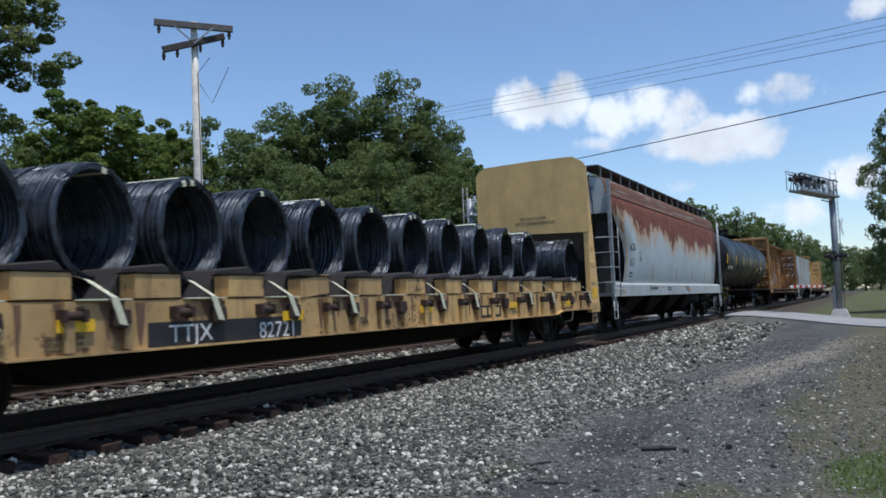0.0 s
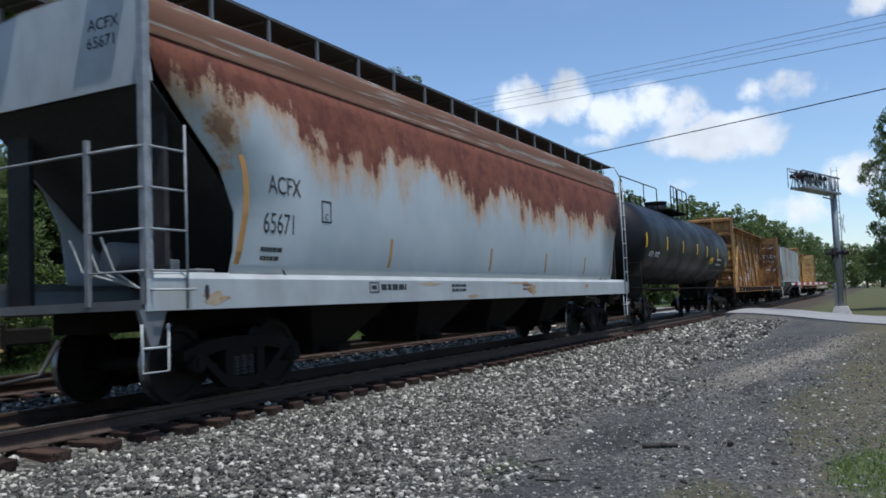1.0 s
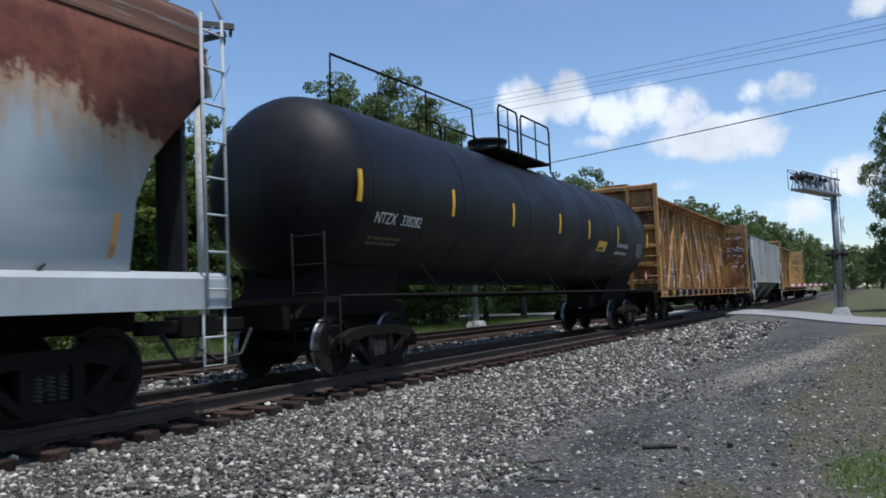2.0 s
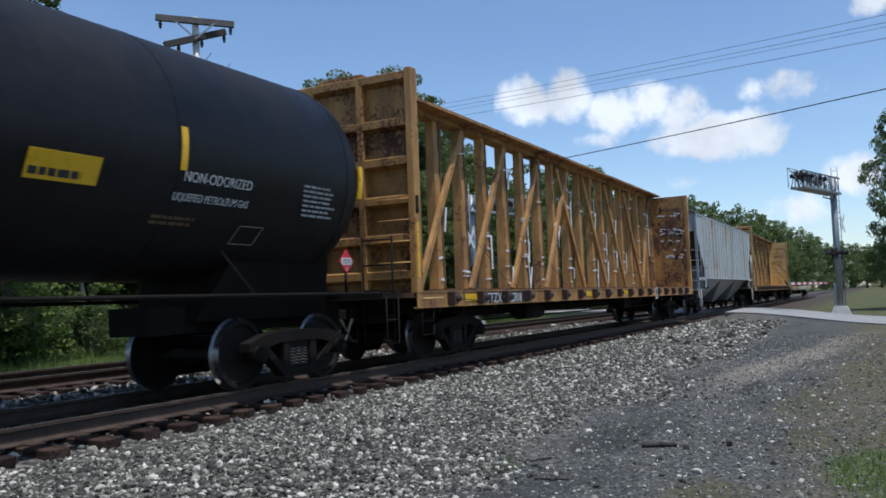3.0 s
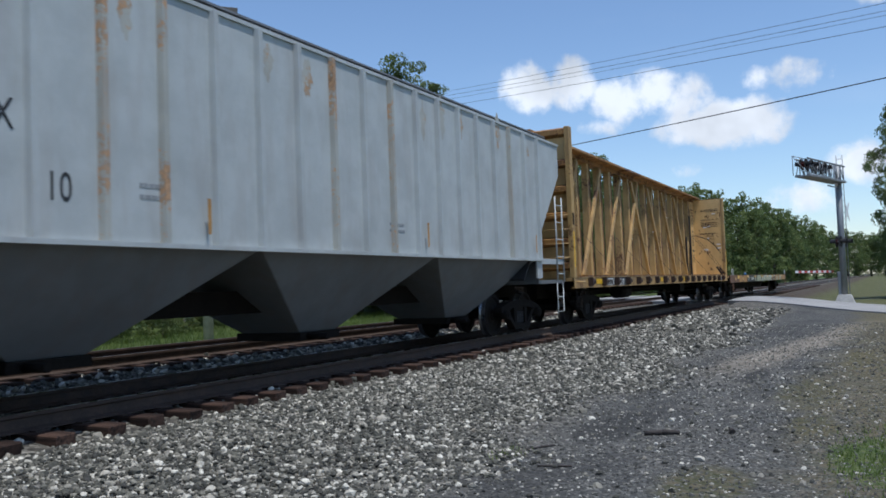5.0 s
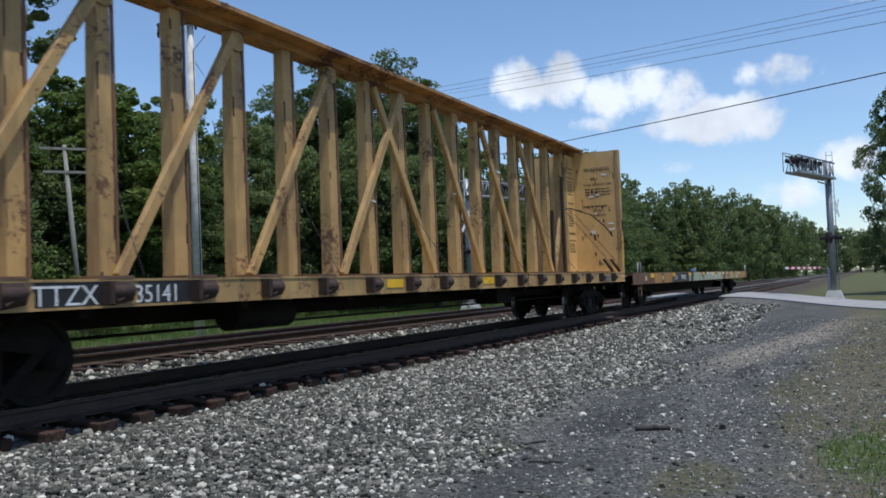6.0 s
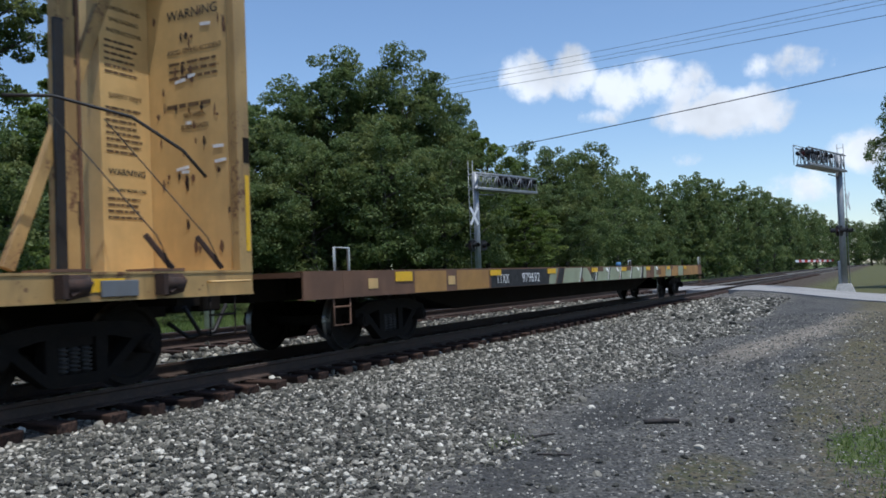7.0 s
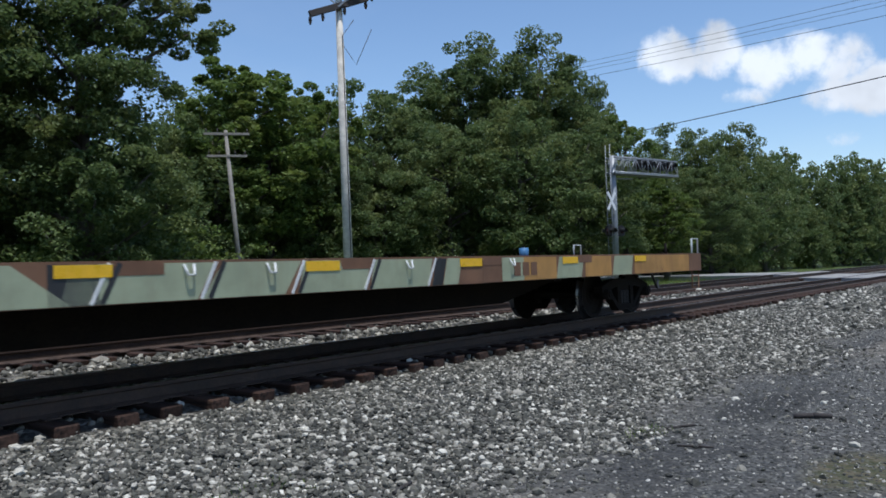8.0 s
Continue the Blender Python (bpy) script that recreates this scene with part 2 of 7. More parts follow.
def ground_material():
    m = Nodes("gravel_and_grass", 0.9, 0, 0.25)
    x, y = m.axis(0), m.axis(1)
    wob = m.math("MULTIPLY", m.math("SUBTRACT", m.noise(0.8, 5, 0.65), 0.5), 2.4)
    yy = m.math("ADD", y, wob)
    cell = m.voronoi(16.0)
    stone = m.ramp(cell.outputs["Color"], [(0.0, (0.02, 0.019, 0.017)), (0.35, (0.075, 0.070, 0.060)), (0.7, (0.15, 0.14, 0.12)), (1.0, (0.36, 0.335, 0.285))])
    small = m.voronoi(34.0)
    grit = m.ramp(small.outputs["Color"], [(0.0, (0.030, 0.030, 0.028)), (0.5, (0.076, 0.075, 0.070)), (0.85, (0.15, 0.146, 0.132)), (1.0, (0.38, 0.36, 0.32))])
    grit = m.mix(m.span(m.noise(0.45, 5, 0.6), 0.50, 0.70, 0, 0.35), grit, (0.20, 0.18, 0.15))
    grit = m.mix(m.span(m.noise(0.33, 6, 0.7, m.coords((1, 1.7, 1))), 0.50, 0.66, 0, 0.6), grit, (0.042, 0.041, 0.040))
    # a pale dusty strip worn by wheels, then moss and damp patches
    fine = m.math("MULTIPLY", m.math("SUBTRACT", m.noise(2.2, 5, 0.65), 0.5), 2.2)
    off = m.math("ABSOLUTE", m.math("ADD", m.math("SUBTRACT", y, m.math("SUBTRACT", 4.55, m.math("MULTIPLY", x, 0.138))), m.math("MULTIPLY", fine, 0.35)))
    strip = m.math("MULTIPLY", m.span(off, 0.8, 0.2, 0, 0.7), m.math("MULTIPLY", m.span(x, 12.8, 18.0), m.span(x, 38.0, 27.0)))
    grit = m.mix(strip, grit, m.mix(m.span(m.noise(5.0, 5), 0.35, 0.65), (0.22, 0.185, 0.14), (0.36, 0.315, 0.25)))
    for px, py, rx, ry in ((6.8, 1.35, 0.75, 0.4), (12.4, 0.95, 1.6, 0.5), (17.2, 0.35, 2.4, 0.4), (9.9, 0.75, 1.0, 0.3)):
        q = m.math("ADD", m.math("POWER", m.math("ABSOLUTE", m.math("DIVIDE", m.math("SUBTRACT", x, px), rx)), 2.0), m.math("POWER", m.math("ABSOLUTE", m.math("DIVIDE", m.math("SUBTRACT", y, py), ry)), 2.0))
        q = m.math("ADD", q, fine)
        grit = m.mix(m.span(q, 1.2, 0.3, 0, 0.75), grit, m.mix(m.span(m.noise(11.0, 5), 0.4, 0.62), (0.062, 0.066, 0.024), (0.12, 0.10, 0.055)))
    for px, py, rx, ry in ((9.3, 2.7, 1.4, 0.38), (14.5, 1.9, 1.2, 0.2)):
        q = m.math("ADD", m.math("POWER", m.math("ABSOLUTE", m.math("DIVIDE", m.math("SUBTRACT", x, px), rx)), 2.0), m.math("POWER", m.math("ABSOLUTE", m.math("DIVIDE", m.math("SUBTRACT", y, py), ry)), 2.0))
        q = m.math("ADD", q, m.math("MULTIPLY", m.math("SUBTRACT", m.noise(2.5, 5), 0.5), 1.6))
        grit = m.mix(m.span(q, 1.2, 0.5, 0, 0.85), grit, (0.040, 0.039, 0.037))
    turf_n = m.noise(9.0, 6, 0.7)
    turf = m.ramp(turf_n, [(0.25, (0.028, 0.05, 0.012)), (0.5, (0.07, 0.105, 0.026)), (0.75, (0.16, 0.16, 0.06))])
    mud = m.mix(m.span(turf_n, 0.4, 0.6), (0.075, 0.075, 0.032), (0.16, 0.125, 0.07))
    col = m.mix(m.span(yy, 3.1, 3.9), grit, stone)
    col = m.mix(m.span(yy, 1.4, 0.2, 0, 0.75), col, mud)
    col = m.mix(m.span(yy, 0.0, -0.9, 0, 0.8), col, turf)
    q = m.math("ADD", m.math("POWER", m.math("DIVIDE", m.math("ABSOLUTE", m.math("SUBTRACT", x, 8.3)), 1.1), 2.0), m.math("POWER", m.math("DIVIDE", m.math("ABSOLUTE", m.math("SUBTRACT", y, 0.05)), 0.5), 2.0))
    col = m.mix(m.span(m.math("ADD", q, fine), 1.2, 0.4, 0, 0.85), col, turf)
    col = m.mix(m.span(m.math("ADD", y, m.math("MULTIPLY", wob, 0.5)), 14.0, 15.2), col, turf)
    # rough ground past the road
    past = m.math("SUBTRACT", m.math("ADD", x, m.math("MULTIPLY", wob, 0.4)), m.math("MULTIPLY", y, 0.7))
    rough = m.mix(m.span(m.math("ADD", y, wob), 5.4, 3.4), (0.075, 0.058, 0.042), m.mix(0.6, turf, mud))
    col = m.mix(m.math("MULTIPLY", m.span(past, 45.6, 46.6), m.span(y, 7.4, 6.6)), col, rough)
    h = m.math("ADD", m.math("MULTIPLY", cell.outputs["Distance"], -1.0), m.math("MULTIPLY", small.outputs["Distance"], -0.5))
    m.bump(h, 0.9, 0.04)
    return m.done(col)


MAT_GROUND = ground_material()


def build_ground():
    def steps(spans):
        out = []
        for a, b, d in spans:
            out += list(np.arange(a, b, d))
        return np.array(out + [spans[-1][1]])

    xs = steps([(-3000, -200, 400), (-200, -10, 19), (-10, 62, 0.4), (62, 160, 3.0), (160, 500, 20), (500, 3000, 250)])
    ys = steps([(-3000, -200, 400), (-200, -12, 12), (-12, 17, 0.3), (17, 50, 1.5), (50, 300, 15), (300, 3000, 270)])
    gx, gy = np.meshgrid(xs, ys)
    gz = ground_z(gx, gy)
    v = np.stack([gx.ravel(), gy.ravel(), gz.ravel()], 1)
    w = len(xs)
    i = np.arange(len(ys) - 1)[:, None] * w + np.arange(w - 1)[None, :]
    f = np.stack([i, i + 1, i + w + 1, i + w], -1).reshape(-1, 4)
    ob = mesh_np("ground", v, f, MAT_GROUND, smooth=True)
    tagged(ob, "grey gravel yard with pale ballast and grass verges", "ground", kind="structure")


build_ground()


def build_road():
    m = Nodes("worn_asphalt", 0.88, 0, 0.3)
    f = m.noise(60, 4)
    c = m.mix(m.span(m.noise(0.6, 5), 0.3, 0.7), (0.19, 0.185, 0.18), (0.31, 0.30, 0.285))
    c = m.mix(m.span(f, 0.35, 0.7), c, (0.36, 0.35, 0.33))
    m.bump(f, 0.4, 0.01)
    mat = m.done(c)
    bm = BM()
    rings = []
    for y in np.concatenate([np.arange(-60, -2, 6.0), np.arange(-2, 6.6, 0.5)]):
        x, z = road_x(y), float(road_z(y))
        rings.append([(x - 4.3, y, z - 0.3), (x + 4.3, y, z - 0.3), (x + 4.3, y, z + 0.005), (x + 2, y, z + 0.045), (x - 2, y, z + 0.045), (x - 4.3, y, z + 0.005)])
    loft(bm, rings)
    ob = part("road", bm, mat, None)
    tagged(ob, "pale worn asphalt road rising to the level crossing", "road", kind="structure")
    bm = BM()
    for y0, y1 in ((YC - 0.62, YC + 0.62), (Y2 - 0.62, Y2 + 0.62), (YC + 0.9, Y2 - 0.9)):
        z = 0.0 if y0 < Y2 - 1 else Z2
        loft(bm, [[(road_x(y) - 4.4, y, -0.25), (road_x(y) + 4.4, y, -0.25), (road_x(y) + 4.4, y, z - 0.01), (road_x(y) - 4.4, y, z - 0.01)] for y in (y0, y1)])
    tagged(part("crossing_deck", bm, mat, None), "worn asphalt crossing panels between the rails", "crossing deck", kind="structure")
    bm = BM()
    rings = []
    for y in np.arange(13.6, 80, 3.0):
        x, z = road_x(y), 0.12 - 0.012 * (y - 13.6)
        rings.append([(x - 4, y, z - 0.5), (x + 4, y, z - 0.5), (x + 4, y, z), (x - 4, y, z)])
    loft(bm, rings)
    tagged(part("road_beyond", bm, mat, None), "asphalt road leading away past the tracks", "road", kind="structure")


build_road()

# ---- tracks ----
MAT_RAIL = plain("rusty_rail", (0.072, 0.047, 0.035), 0.75, 0.2, 0.35, 5.0, 0.2)
MAT_RAILHEAD = plain("worn_rail_head", (0.30, 0.29, 0.28), 0.3, 0.9, 0.15, 4.0, 0.03)


def tie_material():
    m = Nodes("creosoted_tie", 0.9, 0, 0.2)
    g = m.noise(1.0, 6, 0.7, m.coords((30, 2.0, 30)))
    r = m.random()
    c = m.mix(r, (0.042, 0.025, 0.019), (0.088, 0.052, 0.038))
    c = m.mix(m.span(g, 0.35, 0.7), c, (0.012, 0.009, 0.008))
    m.bump(g, 0.6, 0.02)
    return m.done(c)


MAT_TIE = tie_material()


def rail_profile(y, z):
    h = [(-0.07, -0.18), (-0.07, -0.168), (-0.012, -0.145), (-0.009, -0.05), (-0.036, -0.038), (-0.036, -0.006), (-0.03, -0.0015),
         (0.03, -0.0015), (0.036, -0.006), (0.036, -0.038), (0.009, -0.05), (0.012, -0.145), (0.07, -0.168), (0.07, -0.18)]
    return [(y + a, z + b) for a, b in h]


def build_track(yc, z, label):
    track = thing("railway_track", label, "railway track", pose(0, yc, z), kind="structure")
    for y in (-0.7525, 0.7525):
        bm = BM()
        loft(bm, [[(x, a, b) for a, b in rail_profile(y, 0)] for x in (-70, 0, 20, 60, 900)])
        rail = part("rail", bm, MAT_RAIL, track, "rust-brown steel rail")
        bm = BM()
        box(bm, -70, 900, y - 0.027, y + 0.027, -0.006, 0.0)
        part("running_surface", bm, MAT_RAILHEAD, rail, "polished wheel-worn rail head")
    rng = random.Random(int(yc * 10))
    meshes = []
    for k in range(4):
        bm = BM()
        v = box(bm, -0.115, 0.115, -1.30, 1.30, -0.36, -0.178)
        for q in v:
            q.co += Vector((rng.uniform(-0.012, 0.012), rng.uniform(-0.03, 0.03), rng.uniform(-0.008, 0.004)))
        bmesh.ops.bevel(bm, geom=list(bm.edges), offset=0.012, segments=1, affect="EDGES")
        me = bpy.data.meshes.new("tie")
        bm.to_mesh(me)
        bm.free()
        me.materials.append(MAT_TIE)
        meshes.append(me)
    x = -6.0
    while x < 115:
        ob = new("tie", meshes[rng.randrange(4)])
        ob.parent = track
        ob.location = (x, rng.uniform(-0.07, 0.05), rng.uniform(-0.012, 0.0))
        ob.rotation_euler = (0, 0, rng.uniform(-0.03, 0.03))
        x += 0.52 + rng.uniform(-0.03, 0.03)
    # tie plates under the rails
    bm = BM()
    for i in range(60):
        for y in (-0.7525, 0.7525):
            box(bm, -2 + i * 0.52, -1.84 + i * 0.52, y - 0.17, y + 0.17, -0.185, -0.17)
    part("tie_plates", bm, MAT_RAIL, track)["kind"] = "stuff"


build_track(YC, 0.0, "rusty main track on dark wooden ties in ballast")
build_track(Y2, Z2, "parallel second track on dark ties beyond the train")


# ---- ballast ----
def stone_material(name, island):
    m = Nodes(name, 0.85, 0, 0.3)
    r = m.random(island)
    c = m.ramp(r, [(0.0, (0.034, 0.034, 0.029)), (0.4, (0.080, 0.078, 0.063)), (0.68, (0.165, 0.156, 0.125)), (0.85, (0.34, 0.317, 0.262)), (0.96, (0.70, 0.66, 0.56)), (1.0, (0.20, 0.175, 0.135))])
    n1 = m.noise(22, 5)
    c = m.mix(m.span(n1, 0.45, 0.75, 0, 0.55), c, (0.10, 0.095, 0.09))
    m.bump(n1, 0.4, 0.01)
    return m.done(c)


MAT_STONE, MAT_STONES = stone_material("limestone_piece", False), stone_material("limestone_heap", True)


def grit_material():
    m = Nodes("yard_gravel", 0.88, 0, 0.25)
    r = m.random(True)
    c = m.ramp(r, [(0.0, (0.036, 0.037, 0.034)), (0.45, (0.085, 0.085, 0.077)), (0.82, (0.17, 0.165, 0.146)), (0.95, (0.40, 0.38, 0.33)), (1.0, (0.60, 0.57, 0.50))])
    return m.done(c)


MAT_GRIT = grit_material()
PHI = (1 + 5 ** 0.5) / 2
ICO_V = np.array([(-1, PHI, 0), (1, PHI, 0), (-1, -PHI, 0), (1, -PHI, 0), (0, -1, PHI), (0, 1, PHI), (0, -1, -PHI), (0, 1, -PHI), (PHI, 0, -1), (PHI, 0, 1), (-PHI, 0, -1), (-PHI, 0, 1)]) / 1.9
ICO_F = np.array([(0, 11, 5), (0, 5, 1), (0, 1, 7), (0, 7, 10), (0, 10, 11), (1, 5, 9), (5, 11, 4), (11, 10, 2), (10, 7, 6), (7, 1, 8), (3, 9, 4), (3, 4, 2), (3, 2, 6), (3, 6, 8), (3, 8, 9), (4, 9, 5), (2, 4, 11), (6, 2, 10), (8, 6, 7), (9, 8, 1)])
RNG = np.random.default_rng(7)


def rough_stone():
    v = ICO_V * (1 + RNG.uniform(-0.28, 0.28, (12, 1)))
    return v * np.array((1.0, RNG.uniform(0.6, 0.9), RNG.uniform(0.45, 0.75)))


STONES = np.array([rough_stone() for _ in range(14)])


def turns(n, lean=0.5):
    a = RNG.uniform(0, 2 * np.pi, n)
    b, c = RNG.normal(0, lean, n), RNG.normal(0, lean, n)
    def rz(t):
        o, z = np.ones_like(t), np.zeros_like(t)
        return np.stack([np.stack([np.cos(t), -np.sin(t), z], -1), np.stack([np.sin(t), np.cos(t), z], -1), np.stack([z, z, o], -1)], 1)
    def rx(t):
        o, z = np.ones_like(t), np.zeros_like(t)
        return np.stack([np.stack([o, z, z], -1), np.stack([z, np.cos(t), -np.sin(t)], -1), np.stack([z, np.sin(t), np.cos(t)], -1)], 1)
    return rz(a) @ rx(b) @ rz(c * 3) @ rx(c)


def stone_heap(name, x0, x1, y0, y1, per_m2, size, material, label, spread=0.3, lift=0.25, keep=None):
    n = int((x1 - x0) * (y1 - y0) * per_m2)
    x, y = RNG.uniform(x0, x1, n), RNG.uniform(y0, y1, n)
    if keep is not None:
        ok = keep(x, y)
        x, y = x[ok], y[ok]
        n = len(x)
    s = size * np.exp(RNG.normal(0, spread, n))
    z = ground_z(x, y) + s * RNG.uniform(-0.15, lift * 2, n)
    v = STONES[RNG.integers(0, len(STONES), n)] * s[:, None, None]
    v = np.einsum("nij,nkj->nki", turns(n), v) + np.stack([x, y, z], 1)[:, None, :]
    f = ICO_F[None] + (np.arange(n) * 12)[:, None, None]
    ob = mesh_np(name, v.reshape(-1, 3), f.reshape(-1, 3), material)
    return tagged(ob, label, "gravel", kind="stuff")


def shoulder(x, y):
    edge = 3.55 + 0.35 * np.sin(x * 0.8) + 0.2 * np.sin(x * 2.3 + 1)
    return (y > edge + RNG.normal(0, 0.25, len(x))) & (np.abs(x - road_x(y)) > 4.6)


stone_heap("ballast_stones", 0.5, 13, 2.6, 6.85, 980, 0.0225, MAT_STONES, "loose pale grey crushed limestone ballast stones", keep=shoulder)
stone_heap("ballast_stones", 13, 24, 2.6, 6.85, 420, 0.030, MAT_STONES, "loose pale grey crushed limestone ballast stones", keep=shoulder)
stone_heap("ballast_stones", 24, 37, 3.4, 6.85, 110, 0.055, MAT_STONES, "loose pale grey crushed limestone ballast stones", keep=shoulder)
stone_heap("ballast_stones", 0.5, 34, 8.9, 11.4, 130, 0.042, MAT_STONES, "grey ballast stones between the two tracks", keep=lambda x, y: x > -1)
stone_heap("ballast_stones", 0.5, 20, 6.9, 9.0, 60, 0.04, MAT_STONES, "grey ballast stones between the rails", keep=lambda x, y: x > -1)
stone_heap("yard_pebbles", 2.5, 13, -0.6, 3.9, 380, 0.0125, MAT_GRIT, "fine grey yard gravel", lift=0.06)
stone_heap("yard_pebbles", 13, 30, -0.6, 4.2, 110, 0.017, MAT_GRIT, "fine grey yard gravel", lift=0.1)
stone_heap("stray_stones", 2.5, 16, 0.4, 3.8, 16, 0.026, MAT_STONES, "stray pale stones lying on the yard", lift=0.2)


def build_single_stones():
    heap = thing("ballast_pile", "scattered pale limestone pieces on the ballast slope", "stones", pose(0, 0, 0))
    meshes = []
    for k in range(8):
        me = bpy.data.meshes.new("stone")
        me.from_pydata((STONES[k] * 0.034).tolist(), [], ICO_F.tolist())
        me.materials.append(MAT_STONE)
        meshes.append(me)
    rng = random.Random(4)
    for k in range(280):
        x, y = rng.uniform(3.2, 6.6), rng.uniform(3.9, 5.6)
        ob = new("stone", meshes[k % 8])
        ob.parent = heap
        ob.location = (x, y, float(ground_z(x, y)) + 0.03)
        ob.rotation_euler = (rng.uniform(-0.5, 0.5), rng.uniform(-0.5, 0.5), rng.uniform(0, 6.28))


# ---- trees ----
def leaf_material(name, lo, hi, sun_tint):
    m = Nodes(name, 0.55, 0, 0.35)
    r = m.random(True)
    big = m.noise(0.35, 3)
    c = m.mix(r, lo, hi)
    c = m.mix(m.span(big, 0.45, 0.7, 0, 0.7), c, sun_tint)
    tr = m.n.new("ShaderNodeBsdfTranslucent")
    m.ln.new(c, tr.inputs[0])
    mixer = m.n.new("ShaderNodeMixShader")
    mixer.inputs[0].default_value = 0.45
    out = m.n["Material Output"]
    m.ln.new(m.b.outputs[0], mixer.inputs[1])
    m.ln.new(tr.outputs[0], mixer.inputs[2])
    m.ln.new(mixer.outputs[0], out.inputs[0])
    return m.done(c)


MAT_LEAF = leaf_material("summer_leaves", (0.066, 0.108, 0.040), (0.160, 0.215, 0.072), (0.245, 0.268, 0.088))
MAT_LEAF2 = leaf_material("bright_leaves", (0.075, 0.122, 0.028), (0.165, 0.23, 0.052), (0.24, 0.275, 0.07))
MAT_BARK = plain("grey_bark", (0.10, 0.085, 0.07), 0.9, 0, 0.35, 6.0, 0.5)


def leaves(centres, size, count):
    """Small folded leaf sprays set round given points."""
    n = count
    c = centres
    s = size * RNG.uniform(0.6, 1.35, n)
    shape = np.array([(0, -0.5, 0), (0.34, 0.02, 0.10), (0.05, 0.55, -0.02), (-0.34, 0.06, 0.10)])
    v = shape[None] * s[:, None, None]
    v = np.einsum("nij,nkj->nki", turns(n, 0.55), v) + c[:, None, :]
    base = (np.arange(n) * 4)[:, None]
    f = np.concatenate([base + np.array([[0, 1, 2]]), base + np.array([[0, 2, 3]])], 0)
    return v.reshape(-1, 3), f


def build_tree(name, label, height, radius, low, count, size, lobes, material, seed, category="tree", boughs=()):
    """A trunk with limbs and a crown of leaf sprays in uneven heaps; the thing stands at the origin."""
    global RNG
    RNG = np.random.default_rng(seed)
    tree = thing(name, label, category, pose(0, 0, 0))
    bm = BM()
    top = height * 0.72
    rod(bm, (0, 0, -0.3), (0.15, 0.05, top * 0.5), 0.024 * height, 9, 0.016 * height)
    rod(bm, (0.15, 0.05, top * 0.5), (0.0, 0.1, top), 0.016 * height, 8, 0.006 * height)
    cs, rs = [], []
    for k in range(lobes):
        t = (k + 0.5) / lobes
        zc = low + (height - low) * (0.08 + 0.84 * t)
        prof = math.sin(math.pi * min(1, 0.28 + 0.66 * t)) ** 0.7
        a = k * 2.399 + RNG.uniform(-0.5, 0.5)
        rr = radius * prof * RNG.uniform(0.35, 0.75)
        c = np.array((rr * math.cos(a), rr * math.sin(a), zc))
        cs.append(c)
        rs.append(radius * RNG.uniform(0.30, 0.46) * (0.75 + 0.35 * prof))
        p0 = Vector((0.08, 0.05, max(0.6, min(top * 0.95, zc - rr * 0.55))))
        mid = p0.lerp(Vector(c), 0.5) + Vector((0, 0, -0.06 * rr))
        rod(bm, p0, mid, 0.007 * height, 6, 0.005 * height)
        rod(bm, mid, Vector(c), 0.005 * height, 5, 0.0015 * height)
    for x, y, z, r in boughs:
        rod(bm, (0.05, 0.05, z * 0.8), (x, y, z), 0.008 * height, 6, 0.002 * height)
        cs.append(np.array((x, y, z)))
        rs.append(r)
    part("trunk", bm, MAT_BARK, tree, "grey-brown trunk with limbs")
    cs, rs = np.array(cs), np.array(rs)
    # sub-heaps on each lobe, then sprays on the sub-heaps
    sub_c, sub_r = [], []
    for c, r in zip(cs, rs):
        for _ in range(11):
            d = RNG.normal(0, 1, 3)
            d /= np.linalg.norm(d)
            d[2] = d[2] * 0.8 + 0.12
            sub_c.append(c + d * r * RNG.uniform(0.55, 1.05))
            sub_r.append(r * RNG.uniform(0.22, 0.44))
    sub_c, sub_r = np.array(sub_c), np.array(sub_r)
    k = RNG.integers(0, len(sub_c), count)
    d = RNG.normal(0, 1, (count, 3))
    d /= np.linalg.norm(d, axis=1)[:, None]
    pts = sub_c[k] + d * (sub_r[k] * RNG.uniform(0.35, 1.0, count) ** 0.5)[:, None] * np.array((1, 1, 0.62))
    pts[:, 2] = np.maximum(pts[:, 2], 0.05)
    v, f = leaves(pts, size, count)
    mesh_np("crown", v, f, material, tree)
    return tree


TREE_A = build_tree("tree", "tall broadleaf tree in full dark-green summer leaf", 14, 5.2, 1.2, 44000, 0.19, 26, MAT_LEAF, 11)
TREE_E = build_tree("tree", "tall shady tree with a drooping side bough", 12.9, 3.5, 0.8, 95000, 0.125, 40, MAT_LEAF, 18, boughs=((2.0, -2.5, 8.6, 0.95), (1.9, -2.4, 9.6, 1.1), (1.8, -2.2, 10.6, 1.2), (1.3, -1.6, 11.6, 1.3)))
TREE_B = build_tree("tree", "broad leafy tree with an uneven green crown", 12, 5.6, 0.6, 34000, 0.20, 28, MAT_LEAF, 12)
TREE_C = build_tree("tree", "slender tree with open yellowish-green foliage", 12, 3.6, 2.0, 19000, 0.21, 20, MAT_LEAF2, 13)
TREE_D = build_tree("tree", "distant broadleaf tree in the line of woods", 14, 6.0, 0.3, 12000, 0.40, 26, MAT_LEAF, 14)
BUSH = build_tree("bush", "dense green undergrowth bush at the wood's edge", 3.6, 2.8, 0.1, 8000, 0.15, 14, MAT_LEAF, 15, "bush")
BUSH_B = build_tree("bush", "light-green sunlit roadside bush", 3.4, 2.4, 0.1, 8000, 0.14, 14, MAT_LEAF2, 16, "bush")
